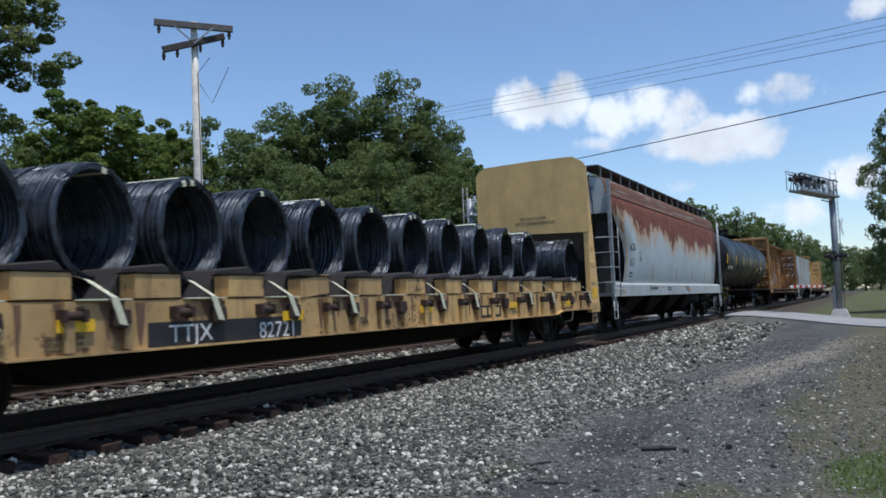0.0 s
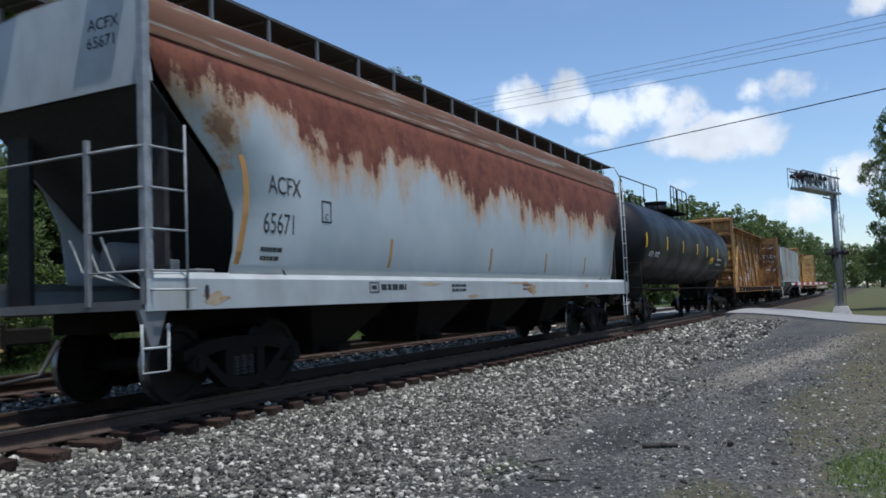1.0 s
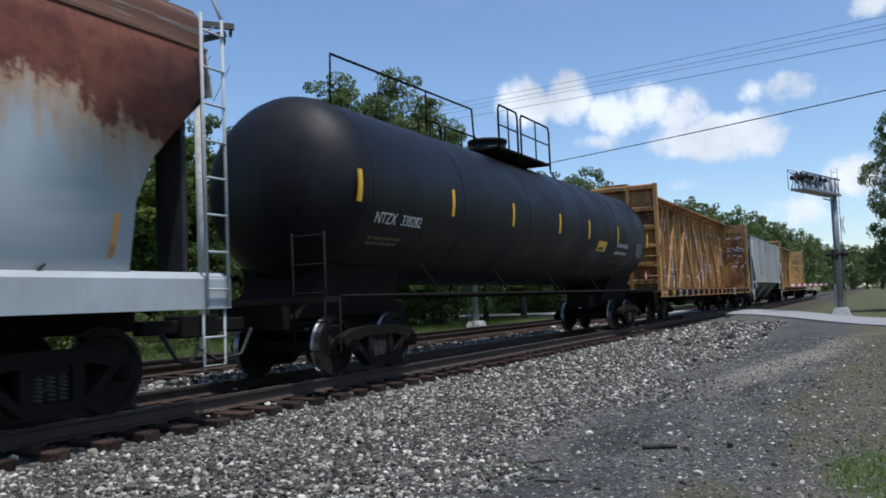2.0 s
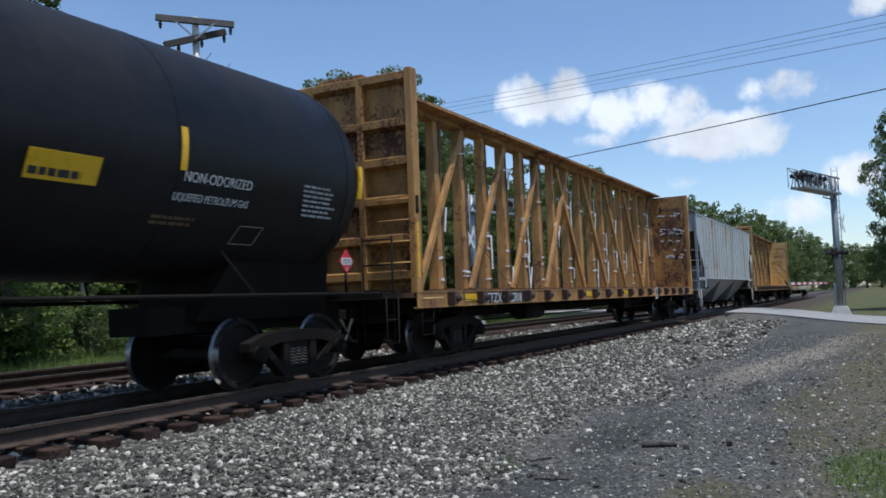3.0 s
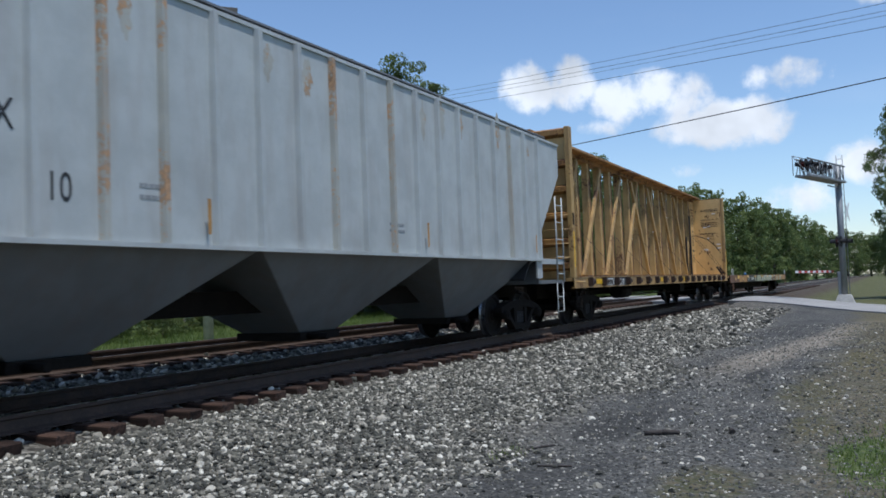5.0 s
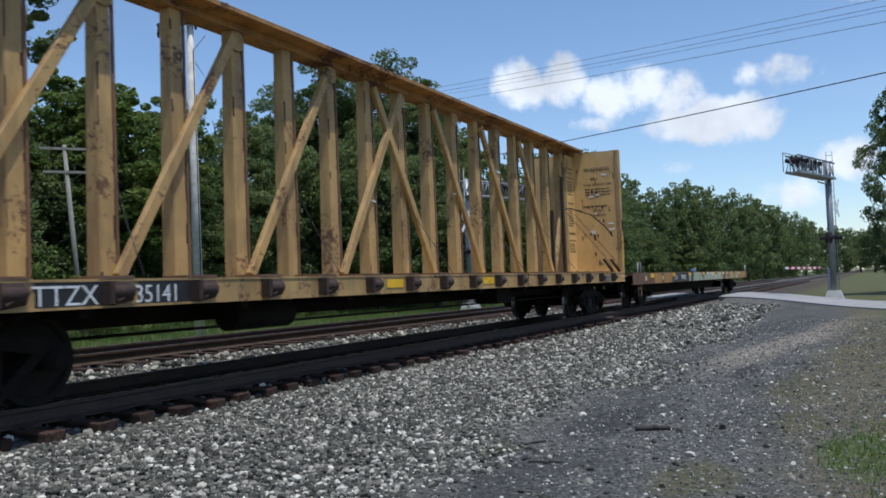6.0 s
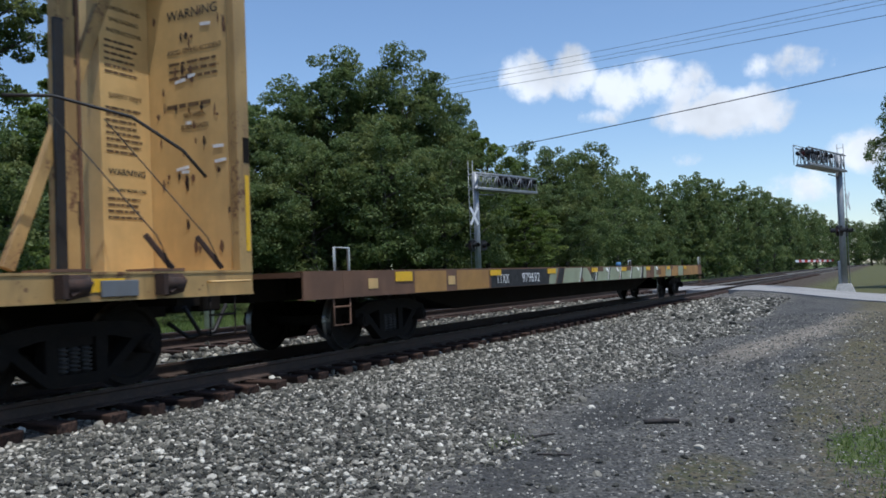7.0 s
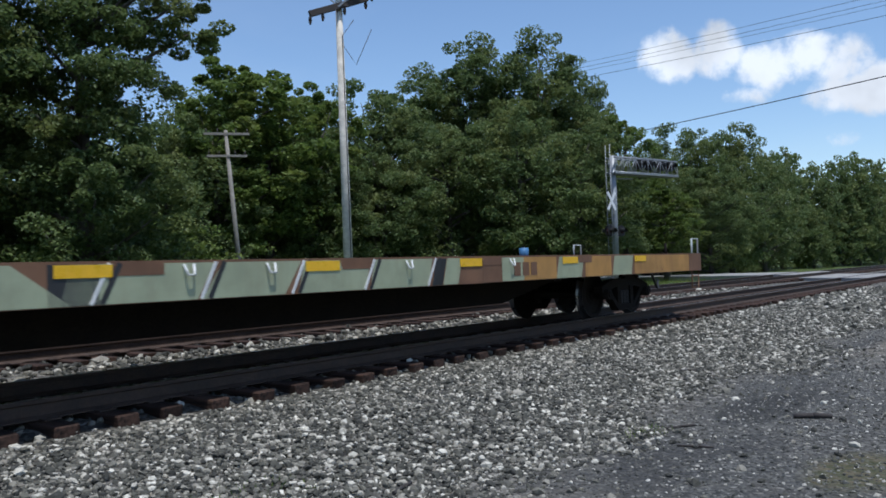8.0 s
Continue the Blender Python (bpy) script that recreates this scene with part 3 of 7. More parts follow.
HEIGHT = {TREE_A: 14, TREE_E: 12.9, TREE_B: 12, TREE_C: 12, TREE_D: 14, BUSH: 3.6, BUSH_B: 3.4}
PLACED = set()


def plant(kind, x, y, h, turn, wide=1.0, group="trees beyond the tracks"):
    s = h / HEIGHT[kind]
    z = float(ground_z(x, y)) - 0.05
    m = pose(x, y, z, 0, 0, turn) @ Matrix.Diagonal((s * wide, s * wide, s, 1))
    if kind in PLACED:
        ob = copy_thing(kind, m)
    else:
        ob = kind
        ob.matrix_basis = m
        PLACED.add(kind)
        ob["group"] = group
    return ob


def polar(az, dist):
    return dist * math.cos(radians(az)), dist * math.sin(radians(az))


def tree_at(kind, az, dist, el, turn, wide=1.0):
    """A tree by its bearing from the eye, its distance and the rise of its top."""
    x, y = polar(az, dist)
    plant(kind, x, y, EYE + dist * math.tan(radians(el)) - float(ground_z(x, y)), turn, wide)


def build_woods():
    # kind, bearing, distance, rise of the top, turn, breadth
    rows = [(TREE_E, 60.4, 27, 23.5, 0, 1.0), (TREE_E, 68, 27.5, 24, 130, 1.1), (TREE_E, 75, 26, 22, 200, 1.2), (TREE_B, 80, 30, 20, 20, 1.0),
            (TREE_C, 50.8, 42, 14.6, 30, 1.15), (TREE_C, 48.6, 44, 13.2, 130, 1.0), (TREE_C, 52.2, 41, 12.0, 230, 0.9), (TREE_C, 45.3, 46, 12.6, 75, 0.8),
            (TREE_B, 52, 50, 10.5, 10, 1.0), (TREE_B, 46, 52, 9.8, 100, 1.0), (TREE_B, 56, 46, 8.0, 160, 1.0),
            (TREE_B, 41.5, 52, 12.2, 50, 1.0), (TREE_A, 38.2, 56, 13.2, 200, 1.0), (TREE_A, 35.4, 58, 13.2, 90, 1.0), (TREE_A, 33.6, 57, 14.4, 300, 0.9),
            (TREE_A, 30.3, 58, 14.4, 20, 0.9), (TREE_B, 28.2, 60, 13.0, 250, 0.65), (TREE_A, 26.6, 62, 11.4, 130, 0.55), (TREE_C, 24.6, 58, 9.8, 30, 0.7),
            (TREE_B, 36.5, 48, 9.6, 10, 1.0), (TREE_B, 31.5, 49, 10.2, 75, 1.0), (TREE_B, 27.5, 51, 9.0, 145, 1.0), (TREE_B, 41, 46, 8.6, 215, 1.0),
            (TREE_B, 20.6, 72, 9.6, 20, 0.9), (TREE_B, 17.9, 76, 9.2, 110, 0.9), (TREE_B, 22.3, 66, 7.8, 60, 1.0), (TREE_B, 19.2, 64, 6.6, 160, 1.0),
            (TREE_C, 22.0, 56, 5.6, 60, 1.3), (TREE_B, 15.9, 95, 7.4, 20, 0.8), (TREE_D, 14.9, 110, 7.4, 100, 0.8), (TREE_D, 13.3, 118, 6.1, 10, 1.0),
            (TREE_D, 11.9, 125, 6.4, 70, 1.0), (TREE_D, 10.5, 130, 6.6, 140, 1.0), (TREE_D, 9.3, 140, 5.9, 220, 1.0), (TREE_D, 8.1, 150, 5.7, 20, 1.0),
            (TREE_D, 7.0, 165, 5.3, 90, 1.0), (TREE_D, 6.0, 180, 4.9, 160, 1.0), (TREE_D, 5.1, 200, 4.4, 250, 1.0), (TREE_D, 4.3, 225, 3.9, 20, 1.0),
            (TREE_D, 3.6, 250, 3.5, 100, 1.0), (TREE_D, 3.0, 285, 3.1, 190, 1.0), (TREE_D, 2.4, 330, 2.7, 40, 1.0), (TREE_D, 1.8, 390, 2.6, 120, 1.2), (TREE_D, 1.2, 450, 2.4, 10, 1.4),
            (TREE_D, 0.5, 460, 2.3, 80, 1.4), (TREE_D, -0.3, 430, 2.4, 150, 1.4), (TREE_D, -1.2, 400, 2.5, 220, 1.4), (TREE_D, -2.3, 380, 2.6, 20, 1.4)]
    for kind, az, dist, el, turn, wide in rows:
        tree_at(kind, az, dist, el * (0.9 if 2 < az < 23 else 1.0), turn, wide)
    rng = random.Random(21)
    # the edge of the wood along the track
    for k in range(34):
        x = 4 + k * 3.1 + rng.uniform(-1, 1)
        y = 30 + rng.uniform(-2, 5) + 0.03 * x
        if abs(x - road_x(y)) > 7:
            plant(TREE_D if x > 45 else TREE_B, x, y + 3, rng.uniform(6.5, 8.5) if x < 90 else 10, rng.uniform(0, 360), 1.0)
    for k in range(46):
        x = 2 + k * 2.3 + rng.uniform(-1, 1)
        y = 25.5 + rng.uniform(-1.5, 3) + 0.02 * x
        if abs(x - road_x(y)) > 5:
            near = math.degrees(math.atan2(y, x)) > 52.5
            plant(BUSH_B if rng.random() < (0.45 if near else 0.1) else BUSH, x, y, rng.uniform(2.4, 4.4) if near else rng.uniform(1.0, 2.0), rng.uniform(0, 360), 1.1)
    for k in range(30):
        x = 70 + k * 9 + rng.uniform(-3, 3)
        plant(TREE_D, x, 27 + rng.uniform(-3, 2), rng.uniform(5, 8) + 0.02 * x, rng.uniform(0, 360), 1.1)
    # near side, past the crossing
    for az, dist, el, turn, wide in ((-1.75, 60, 10.6, 40, 0.55), (-5.5, 62, 12, 120, 0.8), (-9, 70, 12, 10, 1), (-14, 66, 12, 90, 1)):
        tree_at(TREE_A, az, dist, el, turn, wide)
    for k in range(12):
        x, y = polar(-28 - k * 13, 60 + 8 * (k % 3))
        plant(TREE_D, x, y, 11 + k % 4, 37 * k, 1.2)


build_woods()


# ---- grass tufts ----
def grass(name, x0, x1, y0, y1, n, tall, label, keep=None):
    x, y = RNG.uniform(x0, x1, n), RNG.uniform(y0, y1, n)
    if keep is not None:
        ok = keep(x, y)
        x, y = x[ok], y[ok]
        n = len(x)
    a, h = RNG.uniform(0, 2 * np.pi, n), tall * RNG.uniform(0.5, 1.4, n)
    w = 0.006 + 0.06 * tall * 0.25
    z = ground_z(x, y) - 0.01
    lean = RNG.normal(0, 0.35, (n, 2)) * h[:, None]
    v = np.stack([np.stack([x - np.cos(a) * w, y - np.sin(a) * w, z], -1), np.stack([x + np.cos(a) * w, y + np.sin(a) * w, z], -1), np.stack([x + lean[:, 0], y + lean[:, 1], z + h], -1)], 1)
    f = np.arange(n * 3).reshape(-1, 3)
    tagged(mesh_np(name, v.reshape(-1, 3), f, MAT_LEAF2), label, "grass", kind="stuff")


grass("verge_grass", 6, 16, -2.5, 0.5, 9000, 0.07, "short green grass on the yard's verge", lambda x, y: y < np.where(x < 10, 0.3, -0.7) + 0.2 * np.sin(x * 1.7) + RNG.normal(0, 0.15, len(x)))
grass("verge_grass", 16, 36, -5, -1.3, 5000, 0.06, "short green grass on the yard's verge")
grass("lineside_grass", 0, 60, 14.6, 27, 26000, 0.32, "long green grass and weeds beyond the second track", lambda x, y: np.abs(x - road_x(y)) > 5)
grass("verge_grass", 7.2, 9.4, -0.5, 0.6, 1300, 0.045, "short green grass patch at the yard's edge", lambda x, y: ((x - 8.3) / 1.0) ** 2 + ((y - 0.05) / 0.48) ** 2 + RNG.normal(0, 0.25, len(x)) < 1)
grass("weed_tuft", 6.9, 7.5, 3.0, 3.3, 60, 0.06, "small green weed tuft in the gravel")
grass("weed_tuft", 3.2, 4.2, 4.2, 4.8, 220, 0.05, "small green weed tuft in the ballast")


# ---- poles, signals, wires ----
MAT_POLE = plain("weathered_grey_pole", (0.60, 0.56, 0.49), 0.85, 0, 0.2, 4.0, 0.3)
MAT_OLDPOLE = plain("silvered_old_pole", (0.27, 0.25, 0.22), 0.85, 0, 0.2, 4.0, 0.3)
MAT_ARM = plain("grey_crossarm", (0.12, 0.11, 0.10), 0.85, 0, 0.3, 4.0, 0.3)
MAT_DARKWOOD = plain("tarred_crossarm", (0.05, 0.042, 0.038), 0.85, 0, 0.25, 5.0, 0.3)
MAT_GALV = plain("galvanised_steel", (0.27, 0.285, 0.30), 0.5, 0.4, 0.14, 3.0, 0.05)
MAT_LAMPBLACK = plain("black_signal_hood", (0.012, 0.012, 0.013), 0.6, 0, 0.15, 6.0, 0.05)
MAT_LENS = plain("dull_red_lens", (0.05, 0.008, 0.008), 0.2, 0, 0.1, 10.0, 0.0)
MAT_SIGNWHITE = plain("white_sign_sheet", (0.72, 0.73, 0.74), 0.45, 0, 0.08, 6.0, 0.02)
MAT_GATERED = plain("gate_red_stripe", (0.45, 0.03, 0.03), 0.5, 0, 0.1, 6.0, 0.02)
MAT_CABLE = plain("overhead_cable", (0.025, 0.026, 0.03), 0.6, 0, 0.1, 2.0, 0.0)
MAT_CONCRETE = plain("pale_concrete_footing", (0.42, 0.41, 0.39), 0.9, 0, 0.18, 5.0, 0.3)


def build_power_pole():
    x, y = 18.45, 17.5
    g = float(ground_z(x, y))
    pole = thing("utility_pole", "weathered grey wooden utility pole with two crossarms", "utility pole", pose(x, y, g))
    bm = BM()
    rod(bm, (0, 0, -0.4), (-0.12, 0, 9.75 - g), 0.15, 12, 0.10)
    part("pole_shaft", bm, MAT_POLE, pole, "grey weathered wooden shaft")
    top = 9.6 - g
    view = Vector((x, y, 0)).normalized()
    side = Vector((view.y, -view.x, 0))
    skew = (side + view * 0.35).normalized()
    for k, (d, z, half, mat) in enumerate(((side, top, 1.12, MAT_ARM), (skew, top - 0.52, 0.92, MAT_DARKWOOD))):
        bm = BM()
        c = Vector((-0.12, 0, z)) - view * 0.14
        drop = Vector((0, 0, -0.05 if k == 0 else 0.34))
        beam(bm, c - d * half - drop, c + d * half + drop, 0.12, 0.19)
        arm = part("crossarm", bm, mat, pole, "wooden crossarm" if k == 0 else "dark sagging crossarm", 0.01)
        for t in ((-0.88, 0.9) if k == 0 else (-0.98, -0.55, 0.2, 0.95)):
            bm = BM()
            p = c + d * half * t + drop * t
            rod(bm, p + Vector((0, 0, -0.06)), p + Vector((0, 0, -0.22)), 0.035, 8, 0.055)
            rod(bm, p + Vector((0, 0, -0.22)), p + Vector((0, 0, -0.32)), 0.05, 8, 0.03)
            part("insulator", bm, MAT_DARKWOOD, arm)
    for s in (-1, 1):
        bm = BM()
        beam(bm, Vector((-0.12, 0, top - 0.55)) - view * 0.2, Vector((-0.12, 0, top - 0.06)) - view * 0.2 + side * 0.55 * s, 0.02, 0.05)
        part("arm_brace", bm, MAT_GALV, pole)
    bm = BM()
    tube(bm, [(-0.05, -0.16, 1.0), (-0.08, -0.14, 5.0), (-0.12, -0.12, top - 1.4), (0.2, -0.3, top - 0.9)], 0.012, 5)
    part("ground_wire", bm, MAT_CABLE, pole)
    bm = BM()
    tube(bm, [Vector((0.05, 0, 8.4)), Vector((0, 0, 7.8)) + side * 0.4, Vector((0, 0, 8.9)) + side * 0.9], 0.012, 5)
    part("loose_wire", bm, MAT_CABLE, pole)
    x, y = polar(50.95, 33)
    g = float(ground_z(x, y))
    pole = thing("utility_pole", "thin leaning bare utility pole among the trees", "utility pole", pose(x, y, g))
    h = EYE + 33 * math.tan(radians(9.6)) - g
    bm = BM()
    rod(bm, (0.25, -0.1, -0.4), (-0.25, 0.15, h), 0.11, 10, 0.07)
    part("pole_shaft", bm, MAT_OLDPOLE, pole, "thin grey wooden shaft")
    for z, half in ((h - 0.15, 0.85), (h - 1.0, 0.75)):
        bm = BM()
        d = Vector((math.sin(radians(51)), -math.cos(radians(51)), 0))
        c = Vector((-0.24, 0.1, z))
        beam(bm, c - d * half, c + d * half, 0.08, 0.09)
        arm = part("crossarm", bm, MAT_OLDPOLE, pole)
        for t in (-0.9, -0.4, 0.4, 0.9):
            bm = BM()
            rod(bm, c + d * half * t, c + d * half * t + Vector((0, 0, 0.2)), 0.025, 6)
            part("insulator", bm, MAT_DARKWOOD, arm)


build_power_pole()


def build_signal(x, y, g, along, label, height, facing):
    """A cantilever crossing signal: mast, truss arm along a direction, hooded lamps, crossbuck."""
    sig = thing("crossing_signal", label, "crossing signal", pose(x, y, g), "crossing signals")
    up = Vector((0, 0, 1))
    d = Vector(along).normalized()
    o = Vector(facing).normalized()
    bm = BM()
    rod(bm, (0, 0, 0.35), (0, 0, height), 0.17, 14)
    part("mast", bm, MAT_GALV, sig, "galvanised steel mast")
    bm = BM()
    v = box(bm, -0.6, 0.6, -0.6, 0.6, -0.3, 0.42)
    for q in v[4:]:
        q.co.x *= 0.55
        q.co.y *= 0.55
    part("footing", bm, MAT_CONCRETE, sig, "tapered pale concrete footing", 0.02)
    # ladder up the mast
    bm = BM()
    for s in (-0.16, 0.16):
        rod(bm, d * -0.38 + o * s, d * -0.38 + o * s + up * (height + 0.6), 0.022, 6)
    for z in np.arange(0.6, height + 0.5, 0.33):
        rod(bm, d * -0.38 + o * -0.16 + up * z, d * -0.38 + o * 0.16 + up * z, 0.014, 6)
    part("ladder", bm, MAT_GALV, sig, "steel access ladder")
    # truss arm
    n, z0, z1 = 5.2, height - 0.9, height - 0.1
    bm = BM()
    for w in (-0.3, 0.3):
        for z in (z0, z1):
            rod(bm, d * -0.2 + o * w + up * z, d * n + o * w + up * z, 0.045, 8)
    arm = part("truss_arm", bm, MAT_GALV, sig, "galvanised truss arm with walkway")
    bm = BM()
    for w in (-0.3, 0.3):
        k = 0
        t = 0.0
        while t < n - 0.3:
            a, b = (z0, z1) if k % 2 == 0 else (z1, z0)
            rod(bm, d * t + o * w + up * a, d * (t + 0.52) + o * w + up * b, 0.022, 6)
            rod(bm, d * t + o * w + up * z0, d * t + o * w + up * z1, 0.022, 6)
            t += 0.52
            k += 1
    part("truss_bracing", bm, MAT_GALV, arm)
    bm = BM()
    beam(bm, d * -0.2 + up * (z0 - 0.06), d * n + up * (z0 - 0.06), 0.75, 0.07)
    part("walkway", bm, MAT_GALV, arm, "grey walkway grating")
    bm = BM()
    for t in np.linspace(0.4, n, 6):
        rod(bm, d * t + o * 0.45 + up * z0, d * t + o * 0.45 + up * (z0 + 1.0), 0.02, 6)
    rod(bm, d * 0.4 + o * 0.45 + up * (z0 + 1.0), d * n + o * 0.45 + up * (z0 + 1.0), 0.02, 6)
    tube(bm, [d * n + o * 0.45 + up * (z0 + 1.0), d * (n + 0.35) + up * (z0 + 0.5), d * n - o * 0.3 + up * z0], 0.02)
    part("handrail", bm, MAT_GALV, arm)

    def lamp_pair(c, gap, parent):
        for s in (-1, 1):
            p = c + d * (gap * s)
            for f in (-1, 1):
                bm = BM()
                loft(bm, [[p + o * (f * q) + d * (r * math.cos(a)) + up * (r * math.sin(a)) for a in np.linspace(0, 2 * math.pi, 19)[:-1]] for q, r in ((0.10, 0.30), (0.115, 0.30))])
                back = part("lamp_background", bm, MAT_LAMPBLACK, parent, "round black lamp background")
                bm = BM()
                loft(bm, [[p + o * (f * q) + d * (0.15 * math.cos(a)) + up * (0.15 * math.sin(a)) for a in np.linspace(-0.5, math.pi + 0.5, 12)] for q in (0.12, 0.42)], False, False)
                hood = part("hood", bm, MAT_LAMPBLACK, parent, "black lamp hood")
                so = hood.modifiers.new("thickness", "SOLIDIFY")
                so.thickness = 0.012
                bm = BM()
                rod(bm, p + o * (f * 0.05), p + o * (f * 0.14), 0.13, 14)
                part("lamp", bm, MAT_LENS, parent, "unlit dull red lens")

    lamp_pair(d * (n - 0.7) + up * (z0 + 0.55), 0.38, arm)
    lamp_pair(d * (n - 2.6) + up * (z0 + 0.55), 0.38, arm)
    c = up * (height * 0.44)
    bm = BM()
    beam(bm, c - d * 0.55, c + d * 0.55, 0.07, 0.07)
    post_arm = part("lamp_bracket", bm, MAT_GALV, sig)
    lamp_pair(c, 0.42, post_arm)
    # crossbuck
    for s in (-1, 1):
        bm = BM()
        cc = up * (height * 0.66) - o * 0.24 - d * 0.45
        beam(bm, cc - (d * 0.30 + up * (0.48 * s)), cc + (d * 0.30 + up * (0.48 * s)), 0.012, 0.17, o.cross(d * 0.30 + up * (0.48 * s)))
        part("crossbuck_blade", bm, MAT_SIGNWHITE, sig, "white crossbuck blade")
    bm = BM()
    rod(bm, up * (height - 1.25), up * (height - 1.2) + d * 1.6, 0.035, 6)
    part("side_bracket", bm, MAT_GALV, sig)
    return sig


SIG_Z = float(ground_z(50.2, 1.8)) + 0.02
build_signal(50.2, 1.8, SIG_Z, (-4.6, 1.3, 0), "galvanised cantilever level-crossing signal beside the road", 7.0 - SIG_Z, (0.3, 1, 0))
S2 = polar(25.3, 46.5)
S2Z = float(ground_z(*S2)) + 0.02
build_signal(S2[0], S2[1], S2Z, (5.4, -1.6, 0), "galvanised cantilever crossing signal in front of the woods", 6.9 - S2Z, (0.3, 1, 0))


def build_gate():
    x, y = 49.9, 2.5
    g = float(ground_z(x, y))
    gate = thing("crossing_gate", "lowered red and white striped crossing gate arm", "crossing gate", pose(x, y, g))
    bm = BM()
    box(bm, 0.2, 0.42, -0.62, -0.4, 0, 1.2 - g)
    part("gate_machine", bm, MAT_GALV, gate, "grey gate machine", 0.03)
    a, b = Vector((0.6, -0.2, 1.22 - g)), Vector((-5.2, 1.25, 1.24 - g))
    for k in range(14):
        bm = BM()
        beam(bm, a.lerp(b, k / 14), a.lerp(b, (k + 1) / 14), 0.03, 0.12)
        part("stripe", bm, MAT_SIGNWHITE if k % 2 else MAT_GATERED, gate)


build_gate()


def wire(points, r, label):
    bm = BM()
    tube(bm, points, r, 5)
    ob = part("overhead_wire", bm, MAT_CABLE, None)
    tagged(ob, label, "wire", "overhead wires")


def span(a, b, sag, steps_n=22, ext=1.0):
    a, b = Vector(a), Vector(b)
    return [a.lerp(b, t) - Vector((0, 0, sag * 4 * t * (1 - t))) for t in np.linspace(0, ext, steps_n)]


def sightline(az, el, dist):
    x, y = polar(az, dist)
    return (x, y, EYE + dist * math.tan(radians(el)))


def build_wires():
    # a line of wires crossing the tracks beside the road, plus one heavier low cable
    for (e0, e1, r) in ((16.3, 13.75, 0.011), (15.85, 13.45, 0.011), (14.95, 12.75, 0.013), (15.6, 13.2, 0.009)):
        a, b = Vector(sightline(-1.65, e0, 42)), Vector(sightline(25.5, e1, 60))
        wire(span(a - (b - a) * 0.45, b + (b - a) * 0.25, 0.25), r, "thin dark overhead power wire")
    a, b = Vector(sightline(-1.32, 11.9, 42)), Vector(sightline(19.5, 9.35, 58))
    wire(span(a - (b - a) * 0.5, b + (b - a) * 0.3, 0.15), 0.028, "heavy black overhead cable")


build_wires()


def build_litter():
    for x, y, a, ln, r, name, lab in ((8.75, 2.1, -64, 0.36, 0.028, "wood_scrap", "short dark scrap of wood on the gravel"), (9.05, 1.45, 20, 0.09, 0.03, "dark_lump", "small dark lump on the gravel"),
                                      (4.6, 3.9, 15, 0.3, 0.016, "twig", "thin dark twig on the ballast"), (7.6, 3.0, -30, 0.34, 0.012, "twig", "thin dark twig on the ballast"), (11.2, 4.3, -60, 0.3, 0.015, "twig", "thin dark twig on the ballast"), (6.9, 2.6, -75, 0.3, 0.01, "twig", "thin dark twig on the gravel")):
        bm = BM()
        c, s = math.cos(radians(a)) * ln / 2, math.sin(radians(a)) * ln / 2
        g = float(ground_z(x, y))
        rod(bm, (x - c, y - s, g + r * 0.9), (x, y, g + r * 1.15), r * 0.9, 7, r)
        rod(bm, (x, y, g + r * 1.15), (x + c, y + s, g + r * 0.9), r, 7, r * 0.8)
        tagged(part(name, bm, MAT_DARKWOOD, None), lab, "debris")


build_litter()


# ---- train: materials ----
MAT_YELLOW = painted_steel("weathered_yellow_paint", (0.60, 0.375, 0.14), (0.085, 0.036, 0.02), 0.62, 1.5, 0.55, 0.15, 0.5)
MAT_OCHRE = painted_steel("rusted_ochre_paint", (0.44, 0.228, 0.066), (0.095, 0.037, 0.018), 0.66, 1.15, 0.6, 0.17, 0.35)
MAT_CREAM = painted_steel("faded_cream_yellow_paint", (0.66, 0.425, 0.165), (0.14, 0.06, 0.025), 0.3, 0.3, 0.55, 0.10, 0.15)
MAT_GREYPAINT = painted_steel("pale_grey_hopper_paint", (0.43, 0.455, 0.45), (0.22, 0.11, 0.06), 0.12, 0.35, 0.5, 0.08, 0.18)
MAT_ENDGREY = painted_steel("dull_grey_end_paint", (0.15, 0.16, 0.168), (0.16, 0.08, 0.04), 0.2, 0.4, 0.55, 0.1, 0.25)
MAT_WALK = plain("grey_grating", (0.075, 0.078, 0.085), 0.75, 0, 0.2, 12.0, 0.2)
# grey end steel darkened: shade below the end sheets is in its colour
MAT_VOIDSHADE = plain("shade_dark_steel", (0.03, 0.029, 0.028), 0.85, 0, 0.35, 2.0, 0.2)
MAT_BLACKPAINT = plain("tank_black_paint", (0.010, 0.0095, 0.0115), 0.5, 0, 0.35, 0.7, 0.03, 0.25)
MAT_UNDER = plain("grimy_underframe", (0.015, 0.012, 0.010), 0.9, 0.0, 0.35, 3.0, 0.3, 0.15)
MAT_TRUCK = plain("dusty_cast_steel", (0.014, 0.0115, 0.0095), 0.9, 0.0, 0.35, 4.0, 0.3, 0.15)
MAT_SPRING = plain("dust_grey_springs", (0.045, 0.042, 0.04), 0.8, 0.1, 0.3, 8.0, 0.1)
MAT_WHEEL = plain("wheel_steel", (0.018, 0.0145, 0.012), 0.85, 0.0, 0.3, 5.0, 0.1, 0.2)
MAT_TREAD = plain("bright_wheel_tread", (0.22, 0.22, 0.225), 0.35, 0.9, 0.1, 5.0, 0.03)
MAT_WIRE = plain("dark_steel_wire_rod", (0.082, 0.092, 0.108), 0.36, 0.7, 0.35, 6.0, 0.05)
